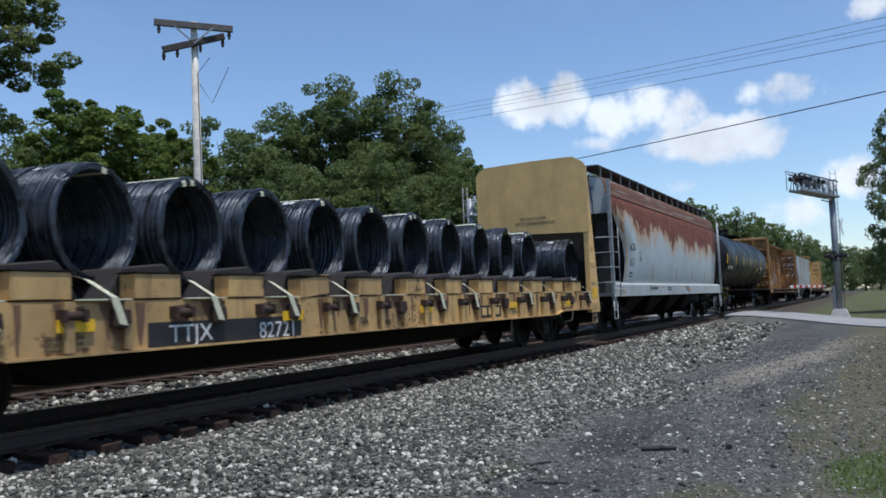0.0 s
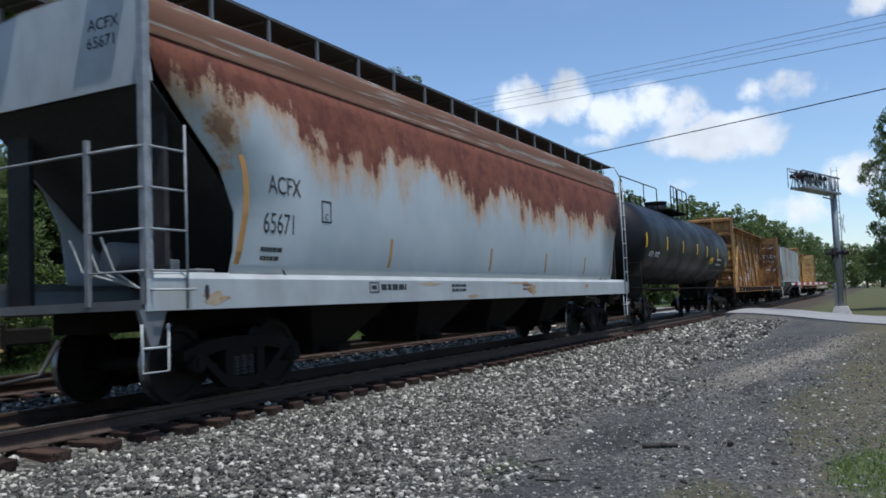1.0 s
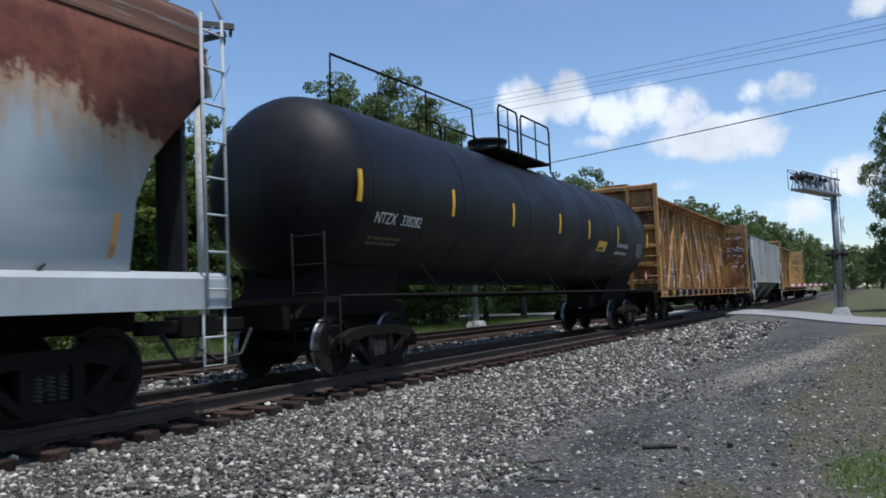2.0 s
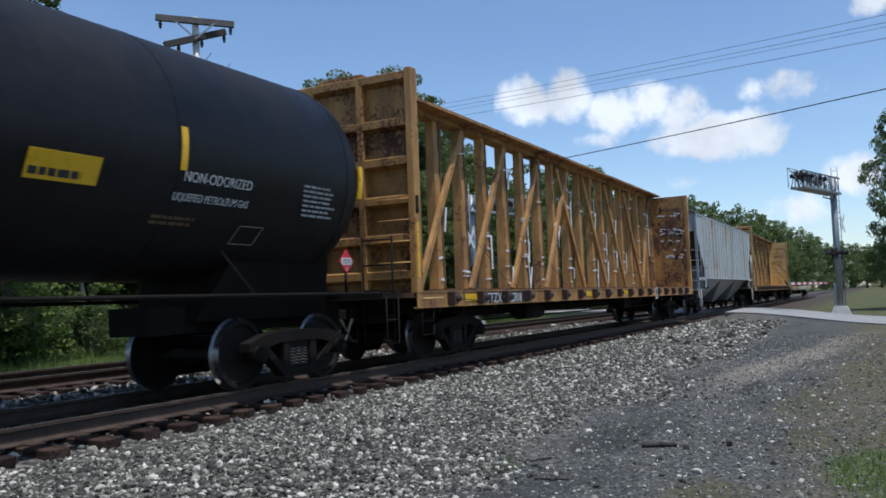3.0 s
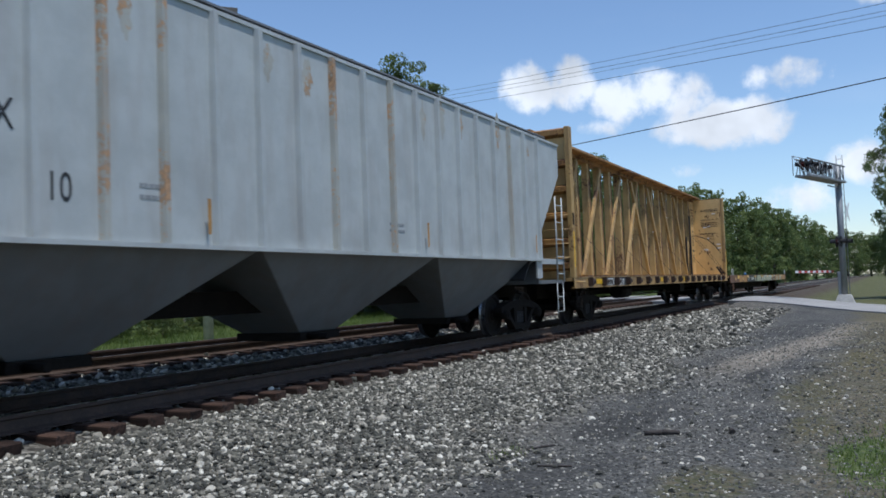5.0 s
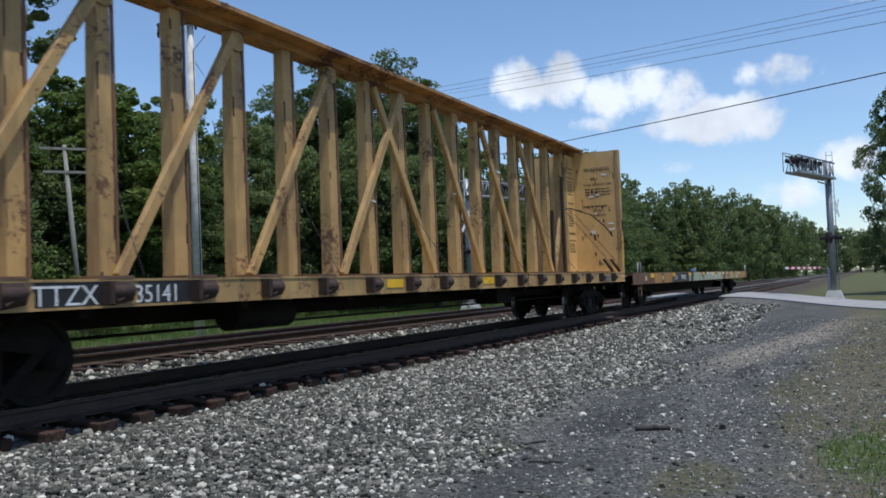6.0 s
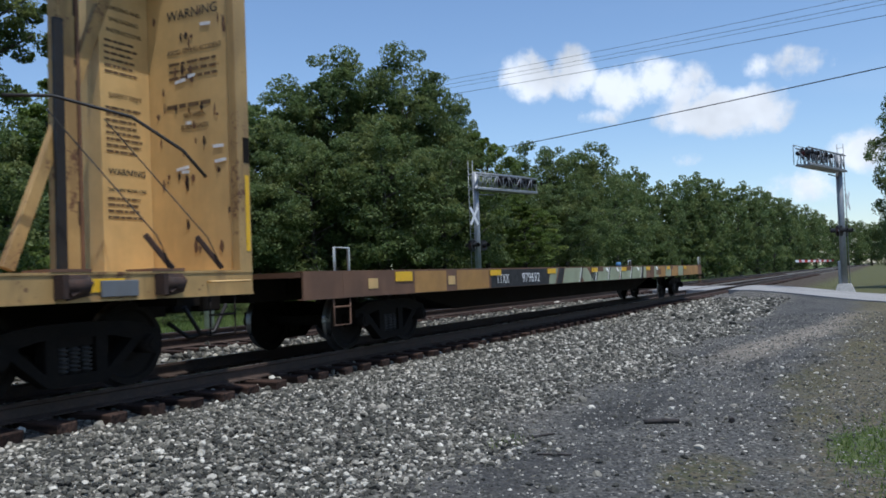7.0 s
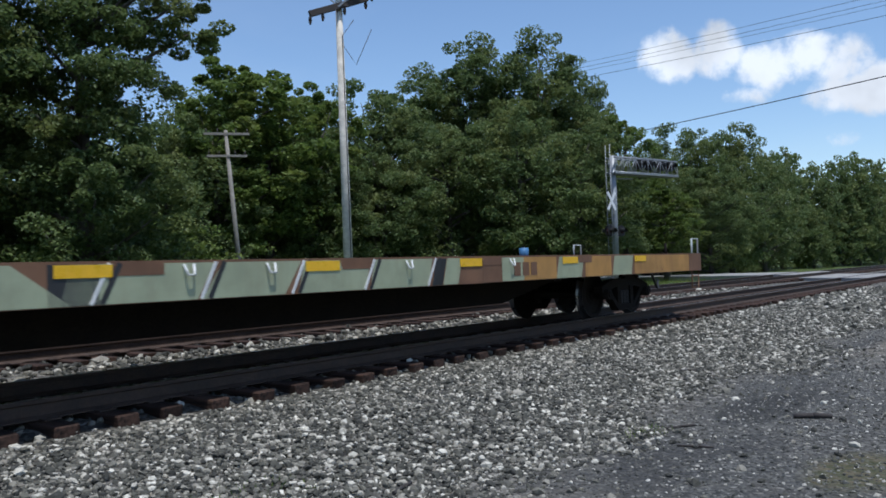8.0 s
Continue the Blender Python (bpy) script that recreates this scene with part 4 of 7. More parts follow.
MAT_WOOD = plain("blackened_wood_bunk", (0.030, 0.024, 0.022), 0.9, 0, 0.3, 5.0, 0.4)
MAT_STRAP = plain("pale_webbing_strap", (0.62, 0.60, 0.42), 0.8, 0, 0.12, 20.0, 0.2)
MAT_REFLECT = plain("yellow_reflective_tape", (0.80, 0.46, 0.015), 0.35, 0, 0.06, 10.0, 0.02)
MAT_WHITE = plain("white_stencil_paint", (0.70, 0.70, 0.68), 0.6, 0, 0.15, 12.0, 0.02)
MAT_INK = plain("black_stencil_paint", (0.025, 0.026, 0.028), 0.6, 0, 0.2, 12.0, 0.02)
MAT_DULLINK = plain("faded_brown_stencil", (0.14, 0.085, 0.04), 0.7, 0, 0.3, 14.0, 0.02)
MAT_BLACKPANEL = plain("black_number_panel", (0.020, 0.019, 0.020), 0.6, 0, 0.3, 6.0, 0.05)
MAT_PLASTIC = plain("torn_white_plastic_wrap", (0.78, 0.79, 0.80), 0.5, 0, 0.08, 15.0, 0.2)
MAT_RED = plain("red_placard", (0.55, 0.02, 0.03), 0.45, 0, 0.08, 10.0, 0.02)
MAT_GREENPAINT = painted_steel("pale_green_sprayed_paint", (0.33, 0.36, 0.235), (0.14, 0.07, 0.04), 0.1, 0.35, 0.5, 0.12, 0.2)
MAT_RUSTDECK = painted_steel("rust_brown_sill", (0.17, 0.085, 0.045), (0.10, 0.05, 0.03), 0.5, 0.8, 0.7, 0.2, 0.3)
MAT_ORANGE = painted_steel("faded_orange_paint", (0.42, 0.22, 0.06), (0.16, 0.07, 0.03), 0.4, 0.8, 0.6, 0.15, 0.2)
MAT_WINCH = plain("rust_black_winch", (0.050, 0.028, 0.020), 0.85, 0.1, 0.4, 9.0, 0.3)
MAT_LADDER = plain("grey_ladder_steel", (0.27, 0.285, 0.295), 0.55, 0, 0.2, 6.0, 0.05)
# rusted ochre; on the cap and end stiffeners its brown also stands for shade
MAT_RUSTSHADE = painted_steel("rusted_shaded_ochre_paint", (0.37, 0.19, 0.052), (0.075, 0.028, 0.014), 0.95, 1.2, 0.65, 0.15, 0.3)
MAT_BLOOM = painted_steel("rust_bloomed_grey", (0.39, 0.39, 0.35), (0.33, 0.20, 0.11), 0.85, 1.0, 0.6, 0.1, 0.1)
MAT_SILLSTAIN = painted_steel("orange_stained_white_paint", (0.42, 0.33, 0.22), (0.30, 0.14, 0.05), 0.9, 1.0, 0.6, 0.15, 0.1)
MAT_TAN = painted_steel("faded_tan_yellow_paint", (0.45, 0.285, 0.105), (0.095, 0.045, 0.023), 0.7, 1.1, 0.6, 0.13, 0.3)
MAT_ROPE = plain("black_rubber_cable", (0.012, 0.011, 0.011), 0.6, 0, 0.2, 10, 0.1)


def rusted_hopper_material():
    """White-grey paint whose top has rusted through, with runs down the side."""
    m = Nodes("rust_streaked_white_paint", 0.5)
    x, z = m.axis(0), m.axis(2)
    base = m.mix(m.span(m.noise(0.7, 5), 0.3, 0.7), (0.38, 0.425, 0.435), (0.47, 0.505, 0.51))
    runs = m.noise(1.0, 6, 0.65, m.coords((1.7, 1.7, 0.42)), 0.3)
    wide = m.noise(1.0, 4, 0.6, m.coords((0.55, 0.55, 0.4)))
    fine = m.noise(9.0, 6, 0.7)
    mid = m.noise(2.8, 6, 0.7)
    lvl = m.math("ADD", m.math("ADD", z, m.math("MULTIPLY", m.math("SUBTRACT", runs, 0.5), 2.2)), m.math("MULTIPLY", m.math("SUBTRACT", wide, 0.5), 1.5))
    lvl = m.math("ADD", lvl, m.math("MULTIPLY", m.math("SUBTRACT", fine, 0.5), 0.5))
    lvl = m.math("ADD", lvl, m.math("MULTIPLY", m.math("SUBTRACT", mid, 0.5), 0.9))
    # the paint has held longest at the leading end
    lvl = m.math("ADD", lvl, m.span(x, 0.5, 7.0, -0.32, 0.12))
    # one rusted patch low at the leading end
    q = m.math("ADD", m.math("POWER", m.math("DIVIDE", m.math("ABSOLUTE", m.math("SUBTRACT", x, 1.25)), 0.38), 2.0), m.math("POWER", m.math("DIVIDE", m.math("ABSOLUTE", m.math("SUBTRACT", z, 3.12)), 0.42), 2.0))
    q = m.math("ADD", q, m.math("MULTIPLY", m.math("SUBTRACT", mid, 0.5), 5.0))
    lvl = m.math("MAXIMUM", lvl, m.span(q, 1.8, 0.0, 2.2, 3.16))
    stain = m.mix(m.span(fine, 0.3, 0.7), (0.38, 0.165, 0.048), (0.50, 0.33, 0.165))
    base = m.mix(m.span(lvl, 2.55, 3.2, 0, 0.9), base, stain)
    rust = m.mix(m.span(m.noise(3.0, 6, 0.7), 0.3, 0.7), (0.095, 0.022, 0.012), (0.20, 0.062, 0.03))
    rust = m.mix(m.span(mid, 0.55, 0.72, 0, 0.5), rust, (0.27, 0.12, 0.05))
    col = m.mix(m.span(lvl, 3.06, 3.24), base, rust)
    low = m.noise(1.0, 4, 0.6, m.coords((3.5, 3.5, 0.25)))
    col = m.mix(m.span(low, 0.62, 0.8, 0, 0.35), col, (0.30, 0.24, 0.17))
    top = m.mix(m.span(m.noise(1.0, 5, 0.65, m.coords((0.5, 1, 13.0))), 0.54, 0.66), (0.135, 0.058, 0.030), (0.24, 0.225, 0.185))
    col = m.mix(m.span(z, 4.09, 4.11), col, top)
    m.bump(fine, 0.1, 0.01)
    return m.done(col, m.span(lvl, 3.0, 3.4, 0.45, 0.85))


MAT_HOPPER = rusted_hopper_material()


# ---- lettering ----
def letters(text, size, m, material, parent, squeeze=1.0, thick=0.0015, name="lettering", align="LEFT"):
    cu = bpy.data.curves.new("lettering", "FONT")
    cu.body, cu.size, cu.extrude, cu.align_x = text, size, thick, align
    cu.resolution_u = 3
    tmp = bpy.data.objects.new("lettering", cu)
    me = bpy.data.meshes.new_from_object(tmp)
    bpy.data.objects.remove(tmp)
    bpy.data.curves.remove(cu)
    me.transform(m @ Matrix.Diagonal((squeeze, 1, 1, 1)))
    me.materials.clear()
    me.materials.append(material)
    ob = new(name, me)
    ob.parent = parent
    return ob


def on_side(x, y, z):
    return pose(x, y, z, 90, 0, 0)


def on_end(x, y, z):
    return pose(x, y, z, 90, 0, -90)


def bars(m, material, parent, rows, wide, high, gap, name="small_print"):
    """Lines of writing too small to read."""
    bm = BM()
    rng = random.Random(rows * 7 + int(wide * 100))
    for k in range(rows):
        x = 0.0
        end = wide * rng.uniform(0.75, 1.0)
        while x < end:
            w = min(end - x, rng.uniform(0.08, 0.22) * wide)
            box(bm, x, x + w, -k * gap - high, -k * gap, -0.001, 0.001, m)
            x += w + 0.03 * wide
    return part(name, bm, material, parent)


# ---- trucks ----
def lathe(bm, profile, seg, tread=None):
    """A body of revolution about y; profile rows are (y, radius)."""
    rings = [[(r * math.cos(2 * math.pi * i / seg), y, r * math.sin(2 * math.pi * i / seg)) for i in range(seg)] for y, r in profile]
    loft(bm, rings, True, True, False)


def wheelset_mesh():
    bm = BM()
    for s in (-1, 1):
        prof = [(0.83, 0.05), (0.83, 0.11), (0.79, 0.12), (0.765, 0.20), (0.775, 0.36), (0.815, 0.385), (0.815, 0.448), (0.73, 0.457), (0.70, 0.482), (0.685, 0.48), (0.685, 0.385), (0.735, 0.36), (0.725, 0.2), (0.66, 0.12), (0.66, 0.05)]
        lathe(bm, [(s * y, r) for y, r in prof], 36)
        for k in range(3):
            a = k * 2.094
            rod(bm, (0.085 * math.cos(a), s * 0.83, 0.085 * math.sin(a)), (0.085 * math.cos(a), s * 0.86, 0.085 * math.sin(a)), 0.018, 6)
    rod(bm, (0, -1.08, 0), (0, 1.08, 0), 0.075, 12)
    bmesh.ops.recalc_face_normals(bm, faces=list(bm.faces))
    me = bpy.data.meshes.new("wheelset")
    for f in bm.faces:
        c = f.calc_center_median()
        r = math.hypot(c.x, c.z)
        if r > 0.44:
            f.material_index = 1
    bm.to_mesh(me)
    bm.free()
    me.materials.append(MAT_WHEEL)
    me.materials.append(MAT_TREAD)
    return me


def finish_mesh(name, bm, material):
    bmesh.ops.recalc_face_normals(bm, faces=list(bm.faces))
    me = bpy.data.meshes.new(name)
    bm.to_mesh(me)
    bm.free()
    me.materials.append(material)
    return me


def side_frame_mesh(s):
    """One cast side frame: arched top, lower V, columns and axle boxes."""
    bm = BM()
    y = s * 1.0
    top = []
    for x, z0, z1 in ((-1.06, 0.49, 0.60), (-0.86, 0.50, 0.66), (-0.72, 0.52, 0.70), (-0.45, 0.58, 0.73), (0.0, 0.59, 0.74), (0.45, 0.58, 0.73), (0.72, 0.52, 0.70), (0.86, 0.50, 0.66), (1.06, 0.49, 0.60)):
        top.append([(x, y - 0.085, z0), (x, y + 0.085, z0), (x, y + 0.085, z1), (x, y - 0.085, z1)])
    loft(bm, top)
    low = []
    for x, z0, z1 in ((-0.80, 0.50, 0.64), (-0.56, 0.30, 0.43), (-0.34, 0.12, 0.235), (0.34, 0.12, 0.235), (0.56, 0.30, 0.43), (0.80, 0.50, 0.64)):
        low.append([(x, y - 0.08, z0), (x, y + 0.08, z0), (x, y + 0.08, z1), (x, y - 0.08, z1)])
    loft(bm, low)
    for sx in (-1, 1):
        box(bm, sx * 0.29 - 0.07, sx * 0.29 + 0.07, y - 0.075, y + 0.075, 0.2, 0.62)
        rod(bm, (sx * 0.89, y - s * 0.10, 0.457), (sx * 0.89, y + s * 0.17, 0.457), 0.105, 12)
        rod(bm, (sx * 0.89, y + s * 0.17, 0.457), (sx * 0.89, y + s * 0.19, 0.457), 0.07, 10)
    return finish_mesh("side_frame", bm, MAT_TRUCK)


def bolster_mesh():
    bm = BM()
    box(bm, -0.2, 0.2, -1.05, 1.05, 0.5, 0.68)
    rod(bm, (0, 0, 0.6), (0, 0, 0.95), 0.22, 12)
    for sx in (-1, 1):
        box(bm, sx * 0.42 - 0.05, sx * 0.42 + 0.05, -0.75, 0.75, 0.36, 0.46)
    return finish_mesh("truck", bm, MAT_UNDER)


def spring_mesh(s):
    bm = BM()
    for x in (-0.14, 0.0, 0.14):
        for k in range(6):
            z = 0.255 + k * 0.041
            rod(bm, (x, s * 1.0, z), (x + 0.004, s * 1.0, z + 0.024), 0.068, 10)
        rod(bm, (x, s * 1.0, 0.23), (x, s * 1.0, 0.52), 0.045, 8)
    return finish_mesh("spring_nest", bm, MAT_SPRING)


WHEELSET, BOLSTER = wheelset_mesh(), bolster_mesh()
SIDES = [(side_frame_mesh(s), spring_mesh(s)) for s in (-1, 1)]
WHEELS = []


def add_truck(car, x):
    truck = new("truck", BOLSTER)
    truck.parent, truck.location = car, (x, 0, 0)
    truck["label"] = "grimy two-axle freight truck"
    for frame_me, spring_me in SIDES:
        f = new("side_frame", frame_me)
        f.parent = truck
        f["label"] = "dusty cast-steel side frame"
        sp = new("spring_nest", spring_me)
        sp.parent = truck
        sp["kind"] = "stuff"
    for dx in (-0.89, 0.89):
        w = new("wheelset", WHEELSET)
        w.parent, w.location = truck, (dx, 0, 0.457)
        w["label"] = "steel wheels with a bright worn tread"
        WHEELS.append((w, dx))


def add_coupler(car, x, s):
    bm = BM()
    box(bm, min(x, x + s * 0.75), max(x, x + s * 0.75), -0.09, 0.09, 0.78, 0.96)
    box(bm, min(x + s * 0.6, x + s * 0.92), max(x + s * 0.6, x + s * 0.92), -0.17, 0.17, 0.72, 1.02)
    part("coupler", bm, MAT_TRUCK, car, "grimy steel knuckle coupler", 0.02)
    bm = BM()
    tube(bm, [(x + s * 0.1, -0.3, 0.8), (x + s * 0.35, -0.32, 0.45), (x + s * 0.7, -0.2, 0.4), (x + s * 0.95, -0.1, 0.6)], 0.028, 7)
    part("air_hose", bm, MAT_ROPE, car, "black rubber air hose")


def steps(car, x, y, z0, z1, w, material, rungs=2):
    bm = BM()
    s = 0.014
    tube(bm, [(x, y, z1), (x, y, z0), (x + w, y, z0), (x + w, y, z1)], s)
    for k in range(1, rungs):
        z = z0 + (z1 - z0) * k / rungs
        rod(bm, (x, y, z), (x + w, y, z), s, 6)
    part("sill_step", bm, material, car)


def grab(car, pts, material, r=0.013, name="grab_iron"):
    bm = BM()
    tube(bm, pts, r)
    part(name, bm, material, car)


CARS = []


def start_car(name, x0, label, category):
    car = thing(name, label, category, pose(x0, YC, 0), "cars of the freight train")
    CARS.append((car, x0))
    return car


# ---- coil flat car ----
def build_coil_flat():
    x0, end = 1.4, 20.45
    car = start_car("bulkhead_flatcar", x0, "weathered yellow bulkhead flatcar loaded with dark wire coils", "flatcar")
    add_truck(car, 2.45)
    add_truck(car, end - 2.8)
    add_coupler(car, end, 1)
    add_coupler(car, 0, -1)
    bm = BM()
    box(bm, 0, end, -1.45, 1.45, 1.08, 1.2)
    part("deck", bm, MAT_WOOD, car, "dark grimy wooden deck")
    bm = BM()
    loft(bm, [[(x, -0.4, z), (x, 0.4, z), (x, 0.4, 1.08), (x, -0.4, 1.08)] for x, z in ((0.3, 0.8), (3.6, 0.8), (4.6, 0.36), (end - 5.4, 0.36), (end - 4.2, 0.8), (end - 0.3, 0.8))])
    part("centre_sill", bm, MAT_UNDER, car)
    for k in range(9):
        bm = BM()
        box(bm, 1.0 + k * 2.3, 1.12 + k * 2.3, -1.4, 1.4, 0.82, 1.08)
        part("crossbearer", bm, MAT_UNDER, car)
    for s in (-1, 1):
        bm = BM()
        y = s * 1.5
        loft(bm, [[(x, y - 0.02, z), (x, y + 0.02, z), (x, y + 0.02, 1.2), (x, y - 0.02, 1.2)] for x, z in ((0, 0.86), (2.9, 0.86), (3.2, 0.72), (end - 3.4, 0.72), (end - 3.0, 0.8), (end, 0.8))])
        box(bm, 0, end, min(y, y - s * 0.12), max(y, y - s * 0.12), 1.2, 1.22)
        loft(bm, [[(x, y - 0.07, z), (x, y + 0.03, z), (x, y + 0.03, z + 0.025), (x, y - 0.07, z + 0.025)] for x, z in ((0, 0.845), (2.9, 0.845), (3.2, 0.70), (end - 3.4, 0.70), (end - 3.0, 0.78), (end, 0.78))])
        sill = part("side_sill", bm, MAT_YELLOW, car, "yellow side sill with rust runs")
        for k in range(29):
            x = 0.35 + k * 0.685
            if 4.7 < x < 7.3 and s < 0:
                continue
            bm = BM()
            box(bm, x, x + 0.11, min(y, y + s * 0.075), max(y, y + s * 0.075), 0.74 if 3.3 < x < end - 3.5 else 0.86, 1.215)
            part("stake_pocket", bm, MAT_YELLOW, sill)
    rng = random.Random(8)
    for k in range(46):
        x = 0.4 + k * 0.43 + rng.uniform(-0.1, 0.1)
        if 4.7 < x < 7.4:
            continue
        w, drop = rng.uniform(0.02, 0.09), rng.uniform(0.15, 0.46)
        bm = BM()
        rings = [(1.195, 1.0, 0.0), (1.195 - drop * 0.4, 0.8, 0.01), (1.195 - drop * 0.75, 0.5, 0.0), (1.195 - drop, 0.2, 0.006)]
        loft(bm, [[(x - w * q + d, -1.5245, z), (x + w * q + d, -1.5245, z), (x + w * q + d, -1.519, z), (x - w * q + d, -1.519, z)] for z, q, d in rings])
        part("rust_run", bm, MAT_RUSTDECK, car, "brown rust run down the yellow sill")
    # raised end pockets, bunks, straps, winches
    for k in range(-2, 12):
        x = 4.98 + 1.37 * k - x0
        bm = BM()
        v = box(bm, x - 0.31, x + 0.31, -1.53, -1.30, 1.235, 1.49)
        if k == 3:
            for q in v:
                q.co.z += 0.1 * (q.co.x - x)
        part("load_stop", bm, MAT_YELLOW, car, "yellow steel load stop box", 0.008)
        bm = BM()
        box(bm, x - 0.33, x + 0.33, -1.545, -1.28, 1.493, 1.508)
        part("stop_cap", bm, MAT_UNDER, car)
        bm = BM()
        rings = [[(x - 0.5, y, 1.2), (x + 0.62, y, 1.2), (x + 0.40, y, 1.58), (x + 0.32, y, 1.62), (x - 0.26, y, 1.57)] for y in (-1.27, 1.3)]
        loft(bm, rings)
        part("cradle_bunk", bm, MAT_WOOD, car, "blackened timber cradle bunk", 0.02)
        bm = BM()
        rod(bm, (x + 0.18, -1.56, 1.08), (x + 0.40, -1.56, 1.08), 0.045, 9)
        box(bm, x + 0.15, x + 0.2, -1.62, -1.5, 1.02, 1.14)
        box(bm, x + 0.39, x + 0.43, -1.62, -1.5, 1.02, 1.14)
        part("winch", bm, MAT_WINCH, car, "rusty load-strap winch")
        bm = BM()
        w = rng.uniform(0.05, 0.16)
        loft(bm, [[(x + 0.14, yy, 1.15), (x + 0.46, yy, 1.17), (x + 0.33 + w * 0.5, yy, 0.9), (x + 0.3 + w * 0.3, yy, 0.745), (x + 0.26, yy, 0.745), (x + 0.2, yy, 0.95)] for yy in (-1.5245, -1.5215)])
        part("rust_stain", bm, MAT_RUSTDECK, car, "dark rust stain below the winch")
        bm = BM()
        box(bm, x + 0.36, x + 0.98, -1.575, -1.50, 1.222, 1.238)
        part("rub_strip", bm, MAT_STRAP, car, "pale worn rub strip on the deck edge")
        bm = BM()
        loft(bm, [[(x + 0.74, yy, 1.13), (x + 0.94, yy, 1.13), (x + 0.96, yy, 1.0), (x + 0.88, yy, 0.93), (x + 0.74, yy, 0.96)] for yy in (-1.60, -1.5)])
        part("strap_guide", bm, MAT_WINCH, car, "rusty strap guide", 0.01)
        bm = BM()
        w = rng.uniform(0.0, 0.12)
        loft(bm, [[(x + 0.6, yy, 1.2), (x + 1.0, yy, 1.2), (x + 0.97, yy, 1.0), (x + 0.86 + w, yy, 0.86), (x + 0.8 + w, yy, 0.8), (x + 0.76, yy, 0.92), (x + 0.66, yy, 1.08)] for yy in (-1.5245, -1.5215)])
        part("rust_stain", bm, MAT_RUSTDECK, car, "dark rust stain below the deck edge")
        if k % 3 != 1 or k == 1:
            a, b = Vector((x + 0.36, -1.18, 1.52)), Vector((x + 0.74, -1.60, 1.24))
            c = Vector((x + 0.84 + rng.uniform(-0.03, 0.05), -1.61, 0.97))
            bm = BM()
            loft(bm, [[p + Vector((-0.05, 0, 0.02)), p + Vector((0.05, 0, 0)), p + Vector((0.052, 0.008, 0.0)), p + Vector((-0.048, 0.008, 0.02))] for p in (a, a.lerp(b, 0.5) + Vector((0.02, -0.03, 0.04)), b, c)])
            part("load_strap", bm, MAT_STRAP, car, "frayed pale webbing strap")
    # lettering and tape
    bm = BM()
    box(bm, 6.2 - x0, 8.75 - x0, -1.5275, -1.5245, 0.705, 0.985)
    part("number_panel", bm, MAT_BLACKPANEL, car, "black number panel")
    letters("TTJX", 0.27, on_side(6.48 - x0, -1.531, 0.765), MAT_WHITE, car, 1.12)
    letters("82721", 0.28, on_side(7.92 - x0, -1.531, 0.735), MAT_WHITE, car, 1.05)
    letters("TH71BR", 0.12, on_side(10.6 - x0, -1.531, 0.78), MAT_INK, car)
    for x, z in ((5.1, 0.93), (8.35, 0.93), (11.9, 0.93), (15.6, 0.93), (19.0, 0.9)):
        bm = BM()
        box(bm, x - x0, x + 0.42 - x0, -1.558, -1.553, z, z + 0.12)
        part("reflector", bm, MAT_REFLECT, car, "yellow reflective tape patch")
    bm = BM()
    box(bm, 14.25 - x0, 15.25 - x0, -1.5275, -1.5245, 0.77, 1.0)
    mark = part("mark_panel", bm, MAT_BLACKPANEL, car, "dark brown panel with a worn yellow mark")
    for k in range(3):
        bm = BM()
        box(bm, 14.35 + k * 0.3 - x0, 14.56 + k * 0.3 - x0, -1.5305, -1.528, 0.82, 0.96)
        part("worn_mark", bm, MAT_CREAM, mark)
    bm = BM()
    box(bm, 19.02 - x0, 19.42 - x0, -1.5275, -1.5245, 0.86, 1.1)
    notice = part("notice_panel", bm, MAT_CREAM, car, "pale framed notice panel")
    for k in range(2):
        bm = BM()
        box(bm, 19.05 + k * 0.18 - x0, 19.2 + k * 0.18 - x0, -1.5305, -1.528, 0.93, 1.07)
        part("notice_field", bm, MAT_BLACKPANEL, notice)
    bars(on_side(5.0 - x0, -1.531, 0.90), MAT_DULLINK, car, 3, 0.5, 0.035, 0.06)
    bars(on_side(9.9 - x0, -1.531, 0.92), MAT_DULLINK, car, 2, 0.5, 0.035, 0.06)
    # bulkhead
    xb = 19.7
    bm = BM()
    poly = [(-1.6, 2.80), (1.6, 2.90), (1.6, 4.56), (1.53, 4.68), (1.32, 4.80), (0.0, 4.84), (-1.22, 4.84), (-1.52, 4.66), (-1.6, 4.52)]
    loft(bm, [[(x, y, z) for y, z in poly] for x in (xb, xb + 0.03)])
    bh = part("bulkhead_panel", bm, MAT_CREAM, car, "flat yellow bulkhead panel with chamfered corners")
    letters("DO NOT ALTER", 0.105, on_end(xb - 0.006, -0.05, 3.24), MAT_INK, bh, align="CENTER")
    letters("DECK CONFIGURATION", 0.105, on_end(xb - 0.006, -0.10, 3.11), MAT_INK, bh, align="CENTER")
    for s in (-1, 1):
        bm = BM()
        loft(bm, [[(xa, s * 1.56, z), (xb2, s * 1.56, z), (xb2, s * 1.42, z), (xa, s * 1.42, z)] for xa, xb2, z in ((xb + 0.035, xb + 0.74, 0.69), (xb + 0.035, xb + 0.66, 1.5), (xb + 0.035, xb + 0.36, 3.2), (xb + 0.035, xb + 0.15, 4.5))])
        part("bulkhead_post", bm, MAT_CREAM, car, "tapered yellow bulkhead side post", 0.012)
    # dark sheet added behind the open gap, standing in for its shade
    bm = BM()
